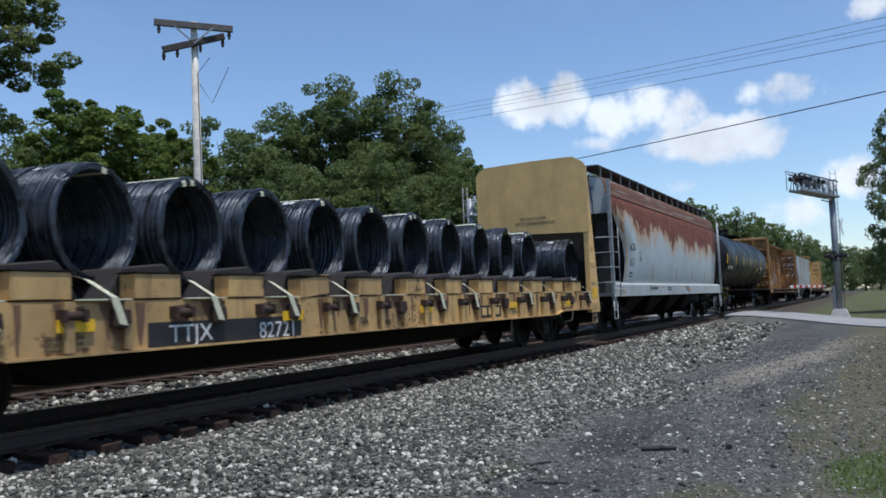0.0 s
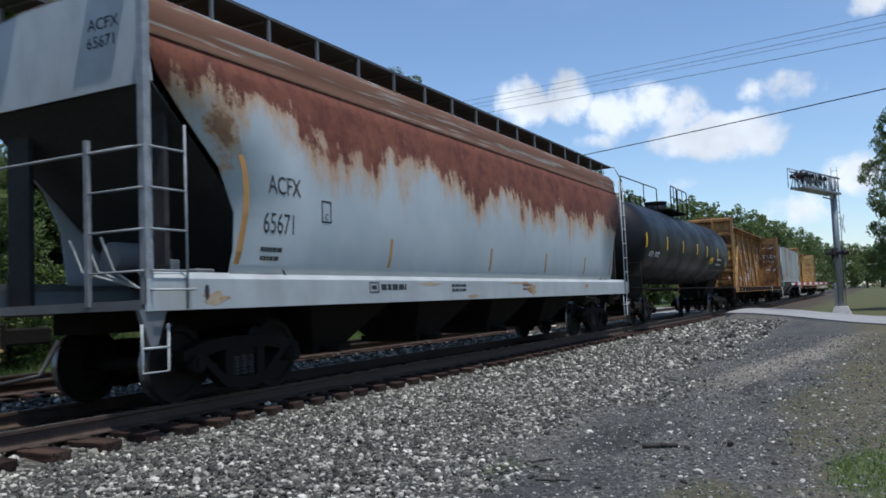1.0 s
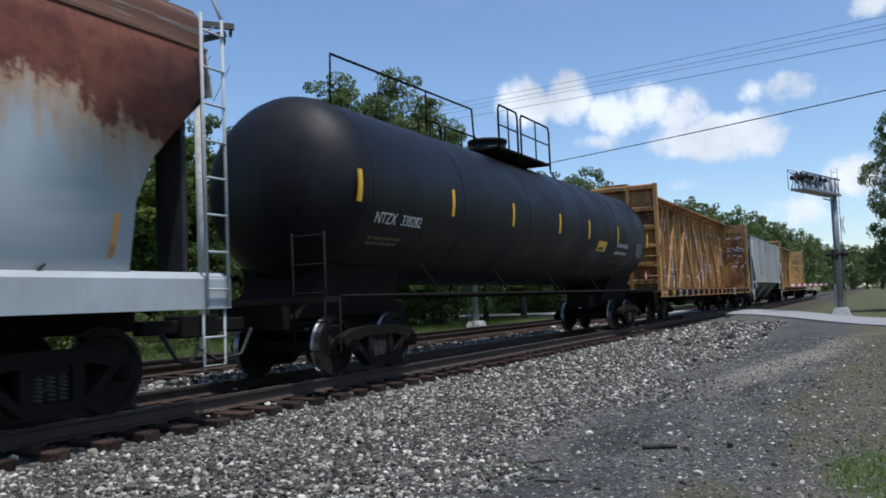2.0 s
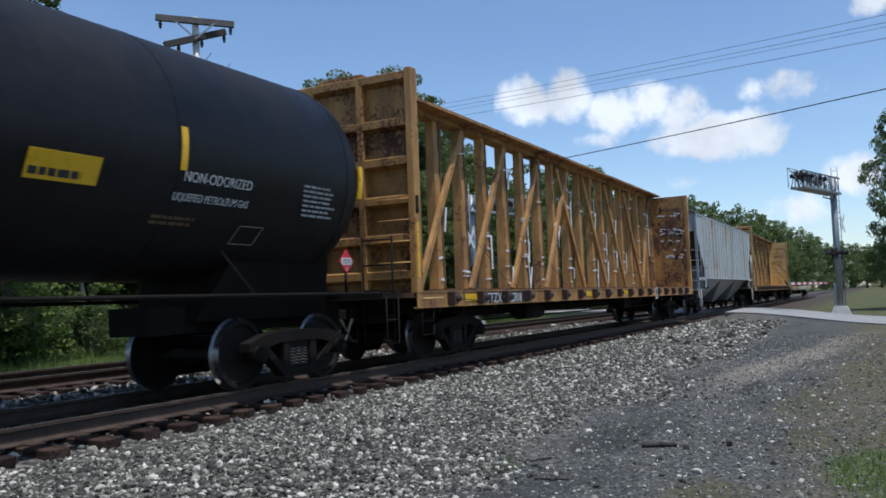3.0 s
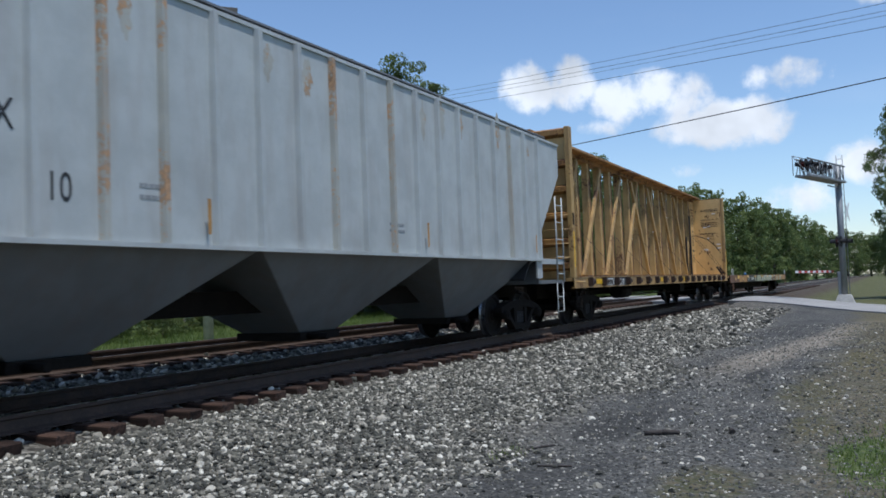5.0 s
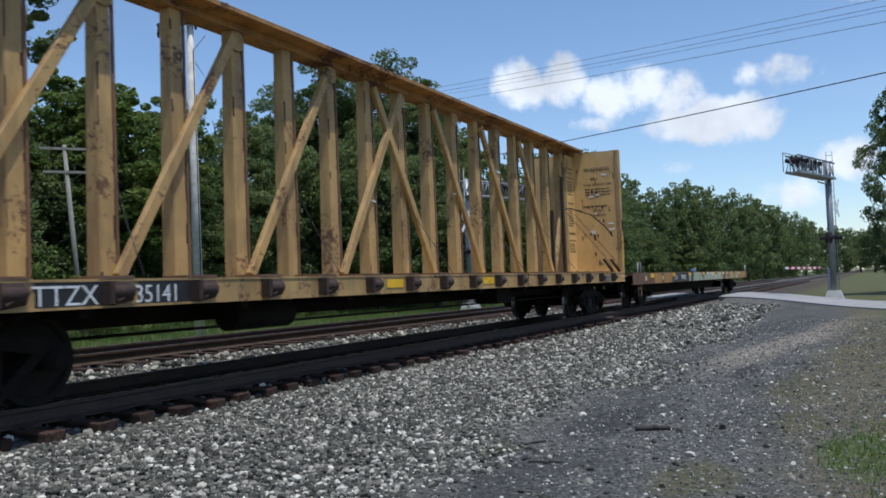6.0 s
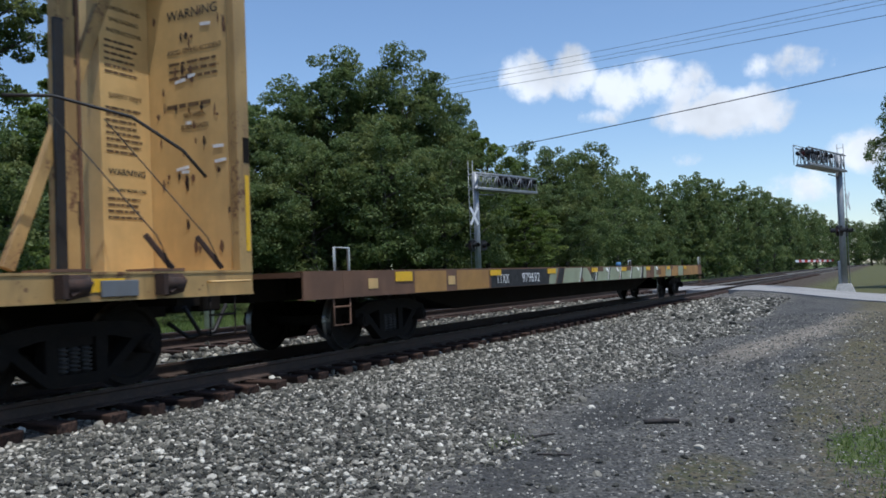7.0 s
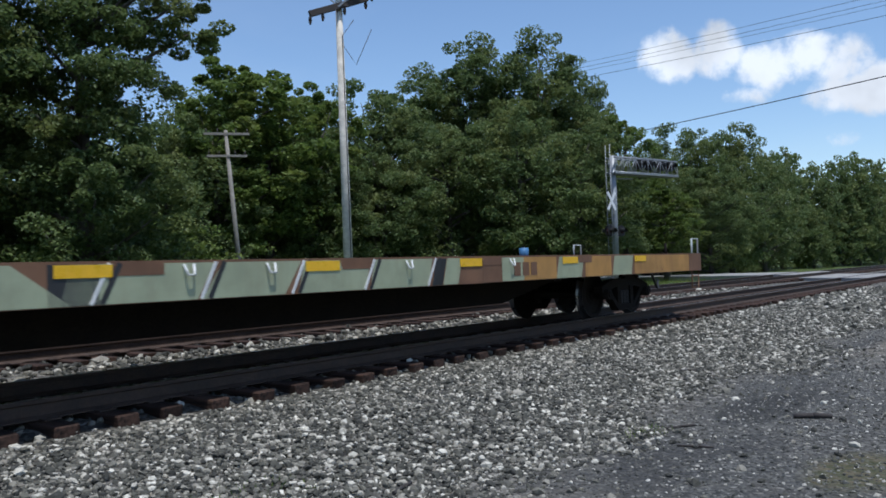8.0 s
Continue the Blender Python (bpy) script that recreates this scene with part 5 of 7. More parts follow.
    box(bm, xb + 0.5, xb + 0.6, -1.4, 1.4, 1.2, 2.86)
    part("gap_backing", bm, MAT_WOOD, car, "dark sheet behind the open gap below the panel")
    bm = BM()
    box(bm, xb + 0.12, xb + 0.52, -1.568, -1.563, 1.06, 1.34)
    part("reflector", bm, MAT_REFLECT, car, "yellow reflective tape patch")
    for z in (1.55, 2.0, 2.45, 0.95):
        grab(car, [(xb + 0.08, -1.52, z), (xb + 0.08, -1.59, z), (xb + 0.5 - (z - 1) * 0.1, -1.59, z), (xb + 0.5 - (z - 1) * 0.1, -1.52, z)], MAT_CREAM)
    bm = BM()
    tube(bm, [(xb + 0.2, -1.57, 4.3), (xb + 0.4, -1.60, 3.6), (xb + 0.5, -1.58, 2.4)], 0.012)
    part("safety_line", bm, MAT_TRUCK, car)
    steps(car, end - 0.5, -1.5, 0.42, 0.8, 0.34, MAT_CREAM)
    bm = BM()
    for z in (1.6, 2.2, 2.9, 3.6):
        rod(bm, (xb + 0.1, 1.57, z), (xb + 0.45, 1.57, z), 0.014, 6)
    rod(bm, (xb + 0.1, 1.57, 1.3), (xb + 0.1, 1.57, 3.9), 0.016, 6)
    rod(bm, (xb + 0.45, 1.57, 1.3), (xb + 0.45, 1.57, 3.9), 0.016, 6)
    part("ladder", bm, MAT_CREAM, car)
    # coils of wire rod, riding on the car
    meshes = []
    for seed in (1, 2, 3):
        rg = random.Random(seed)
        bm = BM()
        for R, n, j in ((0.622, 84, 0.022), (0.585, 80, 0.015)):
            for i in range(n):
                y = -0.93 + 1.8 * i / (n - 1) + rg.uniform(-0.015, 0.015)
                rr = R + rg.uniform(-j, j)
                cx, cz, tilt = rg.uniform(-0.01, 0.01), rg.uniform(-0.01, 0.01), rg.uniform(-0.05, 0.05)
                rings = []
                for a in range(30):
                    t = 2 * math.pi * a / 30
                    c, s = math.cos(t), math.sin(t)
                    rings.append([Vector((cx + (rr + 0.014 * math.cos(p)) * c, y + tilt * c * rr + 0.015 * math.sin(p), cz + (rr + 0.014 * math.cos(p)) * s)) for p in (0, 1.57, 3.14, 4.71)])
                rings.append(rings[0])
                loft(bm, rings, True, False, True)
        for i in range(12):
            rr = 0.572 + 0.0055 * i + rg.uniform(-0.006, 0.006)
            rings = []
            for a in range(30):
                t = 2 * math.pi * a / 30
                rings.append([Vector(((rr + 0.012 * math.cos(p)) * math.cos(t), -0.95 + rg.uniform(-0.02, 0.012) + 0.012 * math.sin(p), (rr + 0.012 * math.cos(p)) * math.sin(t))) for p in (0, 1.57, 3.14, 4.71)])
            rings.append(rings[0])
            loft(bm, rings, True, False, True)
        lathe_rings = [(-0.93, 0.597), (-0.93, 0.61), (0.87, 0.61), (0.87, 0.597), (-0.93, 0.597)]
        loft(bm, [[(r * math.cos(2 * math.pi * i / 30), y, r * math.sin(2 * math.pi * i / 30)) for i in range(30)] for y, r in lathe_rings], True, False)
        bmesh.ops.recalc_face_normals(bm, faces=list(bm.faces))
        me = bpy.data.meshes.new("wire_coil")
        bm.to_mesh(me)
        bm.free()
        me.materials.append(MAT_WIRE)
        meshes.append(me)
    centres = [5.92 + 1.37 * k for k in range(-2, 10)] + [20.75]
    tags = random.Random(3)
    for k, x in enumerate(centres):
        last = k == len(centres) - 1
        zc = 1.96 if last else 2.05
        yaw = radians(2 if last else 7 + tags.uniform(-2.5, 2.5))
        coil = thing("wire_coil", "dark steel wire-rod coil with pale banding on the flatcar", "wire coil", pose(x, YC - (0.2 if last else 0.0), zc), "coils on the flatcar")
        body = new("coil_body", meshes[k % 3])
        body.parent = coil
        body.rotation_euler = (0, tags.uniform(0, 6), yaw)
        for j in range(1 + k % 2):
            a = math.pi / 2 + tags.uniform(-0.35, 0.45)
            bm = BM()
            w = 0.035
            d = Vector((math.cos(a), 0, math.sin(a)))
            t = Vector((-d.z, 0, d.x)) * w
            y1 = -0.45 if j else -0.2
            pts = [d * 0.562 + Vector((0, y1 + 0.3, 0)), d * 0.556 + Vector((0, -0.9, 0)), d * 0.54 + Vector((0, -0.985, 0)), d * 0.6 + Vector((0, -0.985, 0)), d * 0.645 + Vector((0, -0.9, 0)), d * 0.645 + Vector((0, y1, 0))]
            n = [-d, -d, Vector((0, -1, 0)), Vector((0, -1, 0)), d, d]
            loft(bm, [[p - t, p + t, p + t + q * 0.006, p - t + q * 0.006] for p, q in zip(pts, n)])
            strap = part("banding_strap", bm, MAT_STRAP, coil, "pale plastic banding strap")
            strap.rotation_euler = (0, 0, yaw)
        if k % 3 == 2 or k == len(centres) - 1:
            bm = BM()
            a = math.pi / 2 - 0.5
            mm = pose(0.635 * math.cos(a + 0.9), -0.5, 0.635 * math.sin(a + 0.9), 0, 90 - math.degrees(a + 0.9), 0)
            box(bm, -0.06, 0.06, -0.09, 0.09, 0, 0.006, mm)
            tag = part("paper_tag", bm, MAT_WHITE, coil, "white paper tag")
            tag.rotation_euler = (0, 0, yaw)
        CARS.append((coil, x, zc, YC - (0.2 if last else 0.0)))


build_coil_flat()


# ---- hopper ends: shared ----
def end_ladder(car, x, material, z0, z1, y=-1.5):
    """Corner post, a side ladder and an end ladder at the near corner."""
    bm = BM()
    box(bm, x, x + 0.1, y - 0.03, y + 0.07, z0, z1)
    part("corner_post", bm, material, car, "pale steel corner post", 0.006)
    bm = BM()
    for z in np.linspace(z0 + 0.35, z0 + 1.65, 4):
        rod(bm, (x + 0.05, y - 0.05, z), (x + 0.55, y - 0.05, z), 0.013, 6)
    rod(bm, (x + 0.55, y - 0.05, z0 - 0.05), (x + 0.55, y - 0.05, z0 + 1.95), 0.016, 6)
    part("side_ladder", bm, material, car)
    bm = BM()
    for z in np.linspace(z0 + 0.35, z0 + 1.65, 4):
        rod(bm, (x - 0.01, y, z), (x - 0.01, y + 0.85, z), 0.013, 6)
    box(bm, x - 0.03, x + 0.02, y + 0.80, y + 0.86, z0, z0 + 1.8)
    part("end_ladder", bm, material, car)


def outlet(car, xa, xb, z_top, z_low, wide, material, label):
    """A funnel-shaped discharge hopper under the body."""
    c = (xa + xb) / 2
    bm = BM()
    loft(bm, [[(xa, -wide, z_top), (xb, -wide, z_top), (xb, wide, z_top), (xa, wide, z_top)], [(c - 0.45, -0.55, z_low + 0.12), (c + 0.45, -0.55, z_low + 0.12), (c + 0.45, 0.55, z_low + 0.12), (c - 0.45, 0.55, z_low + 0.12)]])
    ob = part("discharge_hopper", bm, material, car, label, 0.01)
    bm = BM()
    box(bm, c - 0.5, c + 0.5, -0.6, 0.6, z_low, z_low + 0.12)
    rod(bm, (c - 0.3, -0.95, z_low + 0.06), (c - 0.3, -0.6, z_low + 0.06), 0.05, 8)
    part("outlet_gate", bm, MAT_TRUCK, ob)


def build_round_hopper():
    x0, n = 23.47, 18.55
    car = start_car("covered_hopper", x0, "white covered hopper car with rust-streaked rounded sides", "hopper car")
    add_truck(car, 2.0)
    add_truck(car, n - 2.0)
    add_coupler(car, 0, -1)
    add_coupler(car, n, 1)
    # body: rounded side, ends cut back below
    side = [(-1.40, 1.47), (-1.47, 1.75), (-1.515, 2.2), (-1.525, 2.7), (-1.51, 3.2), (-1.46, 3.65), (-1.38, 4.09), (-1.34, 4.11), (-1.31, 4.45), (-1.2, 4.60), (-0.6, 4.68), (0.0, 4.70)]
    cut = [1.36, 1.38, 1.36, 1.12, 0.62, 0.25, 0.16, 0.16, 0.16, 0.16, 0.16, 0.16]
    fine_side, fine_cut = [], []
    for (a, b), (c0, c1) in zip(zip(side, side[1:]), zip(cut, cut[1:])):
        for t in (0, 0.5):
            fine_side.append((a[0] + (b[0] - a[0]) * t, a[1] + (b[1] - a[1]) * t))
            fine_cut.append(c0 + (c1 - c0) * t)
    fine_side.append(side[-1])
    fine_cut.append(cut[-1])
    bm = BM()
    for s in (1, -1):
        cols = []
        for u in np.linspace(0, 1, 12):
            cols.append([(c + (n - 2 * c) * u, s * y, z) for (y, z), c in zip(fine_side, fine_cut)])
        loft(bm, cols, False, False, True)
    body = part("body", bm, MAT_HOPPER, car, "rounded white side sheets, rusted through at the top")
    solid = body.modifiers.new("thickness", "SOLIDIFY")
    solid.thickness, solid.offset = 0.02, -1
    # roof rib line
    for s in (-1, 1):
        bm = BM()
        box(bm, 0.16, n - 0.16, min(s * 1.33, s * 1.40), max(s * 1.33, s * 1.40), 4.075, 4.11)
        part("eave_rib", bm, MAT_RUSTDECK, car)
    for e, sg in ((0.16, 1), (n - 0.16, -1)):
        # upper end sheet
        prof = [(-1.475, 3.53)] + [(y, z) for y, z in side if z >= 3.6]
        poly = [(y, z) for y, z in prof] + [(-y, z) for y, z in prof[::-1][1:]]
        bm = BM()
        loft(bm, [[(e + sg * d, y, z) for y, z in poly] for d in (0.0, 0.02)])
        part("end_sheet", bm, MAT_GREYPAINT, car, "grey end sheet with rust stains")
        # slope sheet and columns carry the recess's shade in their colour
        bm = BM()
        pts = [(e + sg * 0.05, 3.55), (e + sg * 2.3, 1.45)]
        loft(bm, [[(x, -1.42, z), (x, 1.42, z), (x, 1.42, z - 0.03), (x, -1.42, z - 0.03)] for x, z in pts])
        part("slope_sheet", bm, MAT_VOIDSHADE, car, "sloping end sheet, dark with painted-in shade")
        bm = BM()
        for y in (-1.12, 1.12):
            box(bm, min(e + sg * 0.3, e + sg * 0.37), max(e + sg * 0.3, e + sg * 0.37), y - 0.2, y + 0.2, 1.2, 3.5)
        part("end_column", bm, MAT_VOIDSHADE, car)
        bm = BM()
        box(bm, min(e - sg * 0.16, e + sg * 1.9), max(e - sg * 0.16, e + sg * 1.9), -1.45, 1.45, 1.1, 1.2)
        part("end_platform", bm, MAT_ENDGREY, car, "grey end platform")
    letters("ACFX", 0.19, on_end(0.155, -0.52, 4.22), MAT_INK, car)
    letters("65671", 0.19, on_end(0.155, -0.50, 4.02), MAT_INK, car)
    # side sills: outward-leaning channel
    for s in (-1, 1):
        bm = BM()
        prof = [(-1.38, 1.50), (-1.53, 1.42), (-1.53, 1.08), (-1.40, 1.08), (-1.40, 1.1), (-1.50, 1.1), (-1.50, 1.40)]
        loft(bm, [[(x, -s * y, z) for y, z in prof] for x in (0.0, n)])
        sill = part("side_sill", bm, MAT_GREYPAINT, car, "white side sill channel with rust spots", 0.004)
    bm = BM()
    loft(bm, [[(0.86 + 0.035 * math.cos(a), -1.534, 1.27 + 0.09 * math.sin(a)) for a in np.linspace(0, 2 * math.pi, 14)[:-1]], [(0.86 + 0.035 * math.cos(a), -1.529, 1.27 + 0.09 * math.sin(a)) for a in np.linspace(0, 2 * math.pi, 14)[:-1]]])
    part("sill_slot", bm, MAT_INK, car)
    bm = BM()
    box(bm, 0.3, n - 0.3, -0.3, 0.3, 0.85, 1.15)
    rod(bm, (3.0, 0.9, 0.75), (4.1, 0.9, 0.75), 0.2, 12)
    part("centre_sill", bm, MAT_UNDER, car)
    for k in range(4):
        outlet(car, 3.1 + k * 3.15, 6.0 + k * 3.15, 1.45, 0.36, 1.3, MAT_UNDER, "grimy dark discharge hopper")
    # roof walks on posts
    for s in (-1, 1):
        bm = BM()
        box(bm, 0.0, n, min(s * 0.62, s * 1.22), max(s * 0.62, s * 1.22), 4.90, 4.94)
        walk_ob = part("running_board", bm, MAT_WALK, car, "dark steel grating roof walk")
        for x in np.arange(0.3, n, 1.08):
            bm = BM()
            box(bm, x, x + 0.04, min(s * 1.18, s * 1.215), max(s * 1.18, s * 1.215), 4.6, 4.94)
            box(bm, x, x + 0.04, min(s * 0.62, s * 1.1), max(s * 0.62, s * 1.1), 4.88, 4.90)
            part("walk_bracket", bm, MAT_ENDGREY, walk_ob)
    bm = BM()
    loft(bm, [[(x, -0.55, 4.6), (x, 0.55, 4.6), (x, 0.5, 4.86), (x, -0.5, 4.86)] for x in (0.6, n - 0.6)])
    part("trough_hatch", bm, MAT_RUSTDECK, car, "long rust-brown roof hatch cover")
    # ladders
    end_ladder(car, 0.0, MAT_LADDER, 1.15, 4.5)
    bm = BM()
    for xx in (n - 0.42, n - 0.08):
        rod(bm, (xx, -1.57, 1.1), (xx, -1.55, 4.45), 0.02, 6)
    for z in np.arange(1.3, 4.3, 0.42):
        rod(bm, (n - 0.42, -1.57, z), (n - 0.08, -1.57, z), 0.014, 6)
    tube(bm, [(n - 0.08, -1.55, 4.45), (n - 0.1, -1.35, 4.9), (n - 0.1, -0.8, 4.98)], 0.02)
    part("side_ladder", bm, MAT_GREYPAINT, car, "pale steel ladder")
    steps(car, -0.05, -1.5, 0.45, 0.95, 0.36, MAT_GREYPAINT)
    steps(car, n - 0.42, -1.5, 0.45, 1.08, 0.34, MAT_GREYPAINT)
    bm = BM()
    loft(bm, [[(-0.08, y, 1.1), (0.3, y, 1.1), (0.16, y, 0.72), (0.06, y, 0.72)] for y in (-1.5, -1.44)])
    part("corner_gusset", bm, MAT_ENDGREY, car)
    grab(car, [(0.05, -1.53, 1.3), (0.05, -1.62, 1.3), (0.6, -1.62, 1.3), (0.6, -1.53, 1.3)], MAT_GREYPAINT)
    grab(car, [(0.02, -1.42, 2.8), (0.0, -1.3, 2.81), (0.0, 1.3, 2.81), (0.02, 1.42, 2.8)], MAT_LADDER, 0.016, "end_handrail")
    # brake gear on the end platform
    bm = BM()
    rod(bm, (0.7, -0.2, 1.75), (1.5, -0.2, 1.75), 0.17, 12)
    part("brake_cylinder", bm, MAT_ENDGREY, car, "grey brake cylinder")
    for xa, xc, ya, yc, top in ((0.55, 0.75, -1.25, -1.0, 1.65), (0.95, 1.25, -1.3, -1.05, 1.55), (0.28, 0.46, -1.36, -1.16, 1.5)):
        bm = BM()
        box(bm, xa, xc, ya, yc, 1.2, top)
        part("brake_valve", bm, MAT_ENDGREY, car, "grey brake valve box", 0.015)
    for k in range(3):
        bm = BM()
        tube(bm, [(0.1, -0.75 + k * 0.25, 1.9), (0.3, -0.7 + k * 0.25, 1.55), (0.45, -0.9, 1.35), (0.6, -1.1, 1.3)], 0.014)
        part("brake_pipe", bm, MAT_GREYPAINT, car)
    # lettering
    letters("ACFX", 0.33, on_side(1.98, -1.528, 2.5), MAT_INK, car, 0.78)
    letters("65671", 0.37, pose(1.88, -1.499, 2.0, 94.5, 0, 0), MAT_INK, car, 0.72)
    bars(pose(1.85, -1.486, 1.82, 98, 0, 0), MAT_INK, car, 2, 0.42, 0.055, 0.11)
    bm = BM()
    for a, b, c, d in ((0, 0.22, 0, 0.02), (0, 0.22, 0.28, 0.3), (0, 0.02, 0, 0.3), (0.2, 0.22, 0, 0.3)):
        box(bm, a, b, c, d, -0.001, 0.001, pose(3.1, -1.519, 2.2, 91.3, 0, 0))
    part("plate_mark", bm, MAT_INK, car)
    letters("C", 0.12, pose(3.17, -1.521, 2.24, 91.3, 0, 0), MAT_INK, car)
    bars(on_side(4.55, -1.532, 1.36), MAT_INK, car, 1, 0.95, 0.09, 0.1)
    bm = BM()
    for a, b, c, d in ((0, 0.26, 0, 0.02), (0, 0.26, 0.14, 0.16), (0, 0.02, 0, 0.16), (0.24, 0.26, 0, 0.16), (0.06, 0.2, 0.05, 0.11)):
        box(bm, a, b, c, d, -0.001, 0.001, on_side(4.22, -1.532, 1.23))
    part("maker_mark", bm, MAT_INK, car)
    for x, z, w, h in ((1.0, 1.2, 0.26, 0.1), (6.1, 1.36, 0.5, 0.035), (10.75, 1.25, 0.3, 0.16), (10.0, 1.38, 0.7, 0.03), (14.6, 1.32, 0.2, 0.07), (7.8, 1.14, 0.35, 0.04)):
        bm = BM()
        loft(bm, [[(x + w * math.cos(a) * (0.75 + 0.25 * math.sin(5 * a + x)), y, z + h * 0.9 * math.sin(a) * (0.8 + 0.2 * math.cos(4 * a + x))) for a in np.linspace(0, 2 * math.pi, 21)[:-1]] for y in (-1.5325, -1.5295)])
        part("rust_stain", bm, MAT_SILLSTAIN, car, "orange-brown rust stain on the sill")
    bars(on_side(6.9, -1.532, 1.36), MAT_INK, car, 2, 0.75, 0.05, 0.08)
    bars(on_side(10.2, -1.532, 1.36), MAT_DULLINK, car, 2, 0.4, 0.05, 0.08)
    rng = random.Random(2)
    for x in (4.9, 8.7, 11.75, 14.6, 16.9):
        bm = BM()
        loft(bm, [[(x + t, y, z), (x + 0.07 + t, y, z), (x + 0.07 + t, y + 0.02, z), (x + t, y + 0.02, z)] for t, y, z in ((-0.02, -1.443, 1.62), (0, -1.475, 1.75), (0.03, -1.506, 2.06))])
        part("rust_run", bm, MAT_ORANGE, car, "narrow orange rust run")
    bm = BM()
    loft(bm, [[(x, y, z), (x + 0.1, y, z), (x + 0.1, y + 0.02, z), (x, y + 0.02, z)] for x, y, z in ((1.40, -1.437, 1.6), (1.42, -1.475, 1.75), (1.50, -1.520, 2.2), (1.52, -1.526, 2.45), (1.50, -1.530, 2.7), (1.44, -1.526, 2.9))])
    part("reflector", bm, MAT_ORANGE, car, "faded orange reflective strip")


build_round_hopper()


# ---- tank car ----
def build_tank():
    x0, n, R, zc = 43.9, 19.3, 1.50, 2.92
    car = start_car("tank_car", x0, "glossy black pressure tank car with yellow safety marks", "tank car")
    add_truck(car, 2.1)
    add_truck(car, n - 2.0)
    add_coupler(car, 0, -1)
    add_coupler(car, n, 1)
    bm = BM()
    prof = [(0.35 + 0.95 * (1 - math.sin(t)), R * math.cos(t)) for t in np.linspace(math.pi / 2 - 0.08, 0, 9)]
    prof += [(x, R) for x in np.linspace(2.5, n - 2.5, 8)]
    prof += [(n - a, b) for a, b in [(0.35 + 0.95 * (1 - math.sin(t)), R * math.cos(t)) for t in np.linspace(0, math.pi / 2 - 0.08, 9)]]
    rings = [[(x, r * math.cos(2 * math.pi * i / 56), zc + r * math.sin(2 * math.pi * i / 56)) for i in range(56)] for x, r in prof]
    loft(bm, rings, True, True, True)
    tank = part("tank", bm, MAT_BLACKPAINT, car, "black riveted-looking tank shell with dished ends")
    for x in (1.35, 4.5, 7.8, 11.5, 14.7, n - 1.35):
        bm = BM()
        loft(bm, [[(x + d, (R + e) * math.cos(2 * math.pi * i / 56), zc + (R + e) * math.sin(2 * math.pi * i / 56)) for i in range(56)] for d, e in ((0, -0.01), (0, 0.005), (0.03, 0.005), (0.03, -0.01))], True, False, False)
        part("weld_seam", bm, MAT_BLACKPAINT, tank)

    def on_shell(x, z, extra=0.006):
        a = math.asin((z - zc) / R)
        return pose(x, -(R + extra) * math.cos(a), z, 90 - math.degrees(a), 0, 0)

    for x in (0.95, 4.0, 6.8, 9.7, 12.0, 14.73, n - 1.05):
        bm = BM()
        loft(bm, [[(x + d, -(R + 0.012) * math.cos(a), zc + (R + 0.012) * math.sin(a)) for d in (0, 0.09)] + [(x + d, -(R - 0.02) * math.cos(a), zc + (R - 0.02) * math.sin(a)) for d in (0.09, 0)] for a in np.linspace(-0.22, 0.10, 6)])
        part("reflector", bm, MAT_REFLECT, tank, "yellow reflective strip")
    letters("NTZX", 0.26, on_shell(1.5, 2.32), MAT_WHITE, tank, 0.9)
    letters("330282", 0.26, on_shell(2.3, 2.32), MAT_WHITE, tank, 0.85)
    bars(on_shell(1.5, 2.12), MAT_DULLINK, tank, 2, 1.2, 0.05, 0.09)
    letters("NON-ODORIZED", 0.17, on_shell(14.8, 2.48), MAT_WHITE, tank, 0.85)
    letters("LIQUEFIED PETROLEUM GAS", 0.135, on_shell(14.7, 2.27), MAT_WHITE, tank, 0.72)
    bars(on_shell(14.5, 2.1), MAT_DULLINK, tank, 2, 0.7, 0.04, 0.07)
    bars(on_shell(16.95, 2.66), MAT_LADDER, tank, 7, 0.78, 0.03, 0.065)
    bm = BM()
    box(bm, 0, 0.80, 0, 0.29, -0.003, 0.004, on_shell(12.88, 2.31))
    sign = part("emergency_sign", bm, MAT_REFLECT, tank, "yellow emergency notice")
    bars(on_shell(12.91, 2.58, 0.014), MAT_INK, sign, 2, 0.72, 0.045, 0.065)
    bars(on_shell(12.91, 2.45, 0.014), MAT_INK, sign, 1, 0.72, 0.11, 0.1)
    bm = BM()
    for a, b, c, d in ((0, 0.45, 0, 0.015), (0, 0.45, 0.29, 0.305), (0, 0.015, 0, 0.3), (0.435, 0.45, 0, 0.3)):
        box(bm, a, b, c, d, -0.001, 0.002, on_shell(15.9, 1.85))
    part("stencil_frame", bm, MAT_LADDER, tank)
    # side running boards and saddles
    for s in (-1, 1):
        bm = BM()
        box(bm, 0.4, n - 0.6, min(s * 1.32, s * 1.5), max(s * 1.32, s * 1.5), 1.19, 1.225)
        rod(bm, (0.4, s * 1.5, 1.2), (n - 0.6, s * 1.5, 1.2), 0.025, 6)
        side_rail = part("side_walk", bm, MAT_UNDER, car, "dark narrow side running board")
        for x in (3.2, 6.2, 9.2, 12.4, 15.6):
            bm = BM()
            beam(bm, (x, s * 1.22, 1.75), (x + 0.32, s * 1.46, 1.22), 0.03, 0.03)
            part("walk_brace", bm, MAT_TRUCK, side_rail)
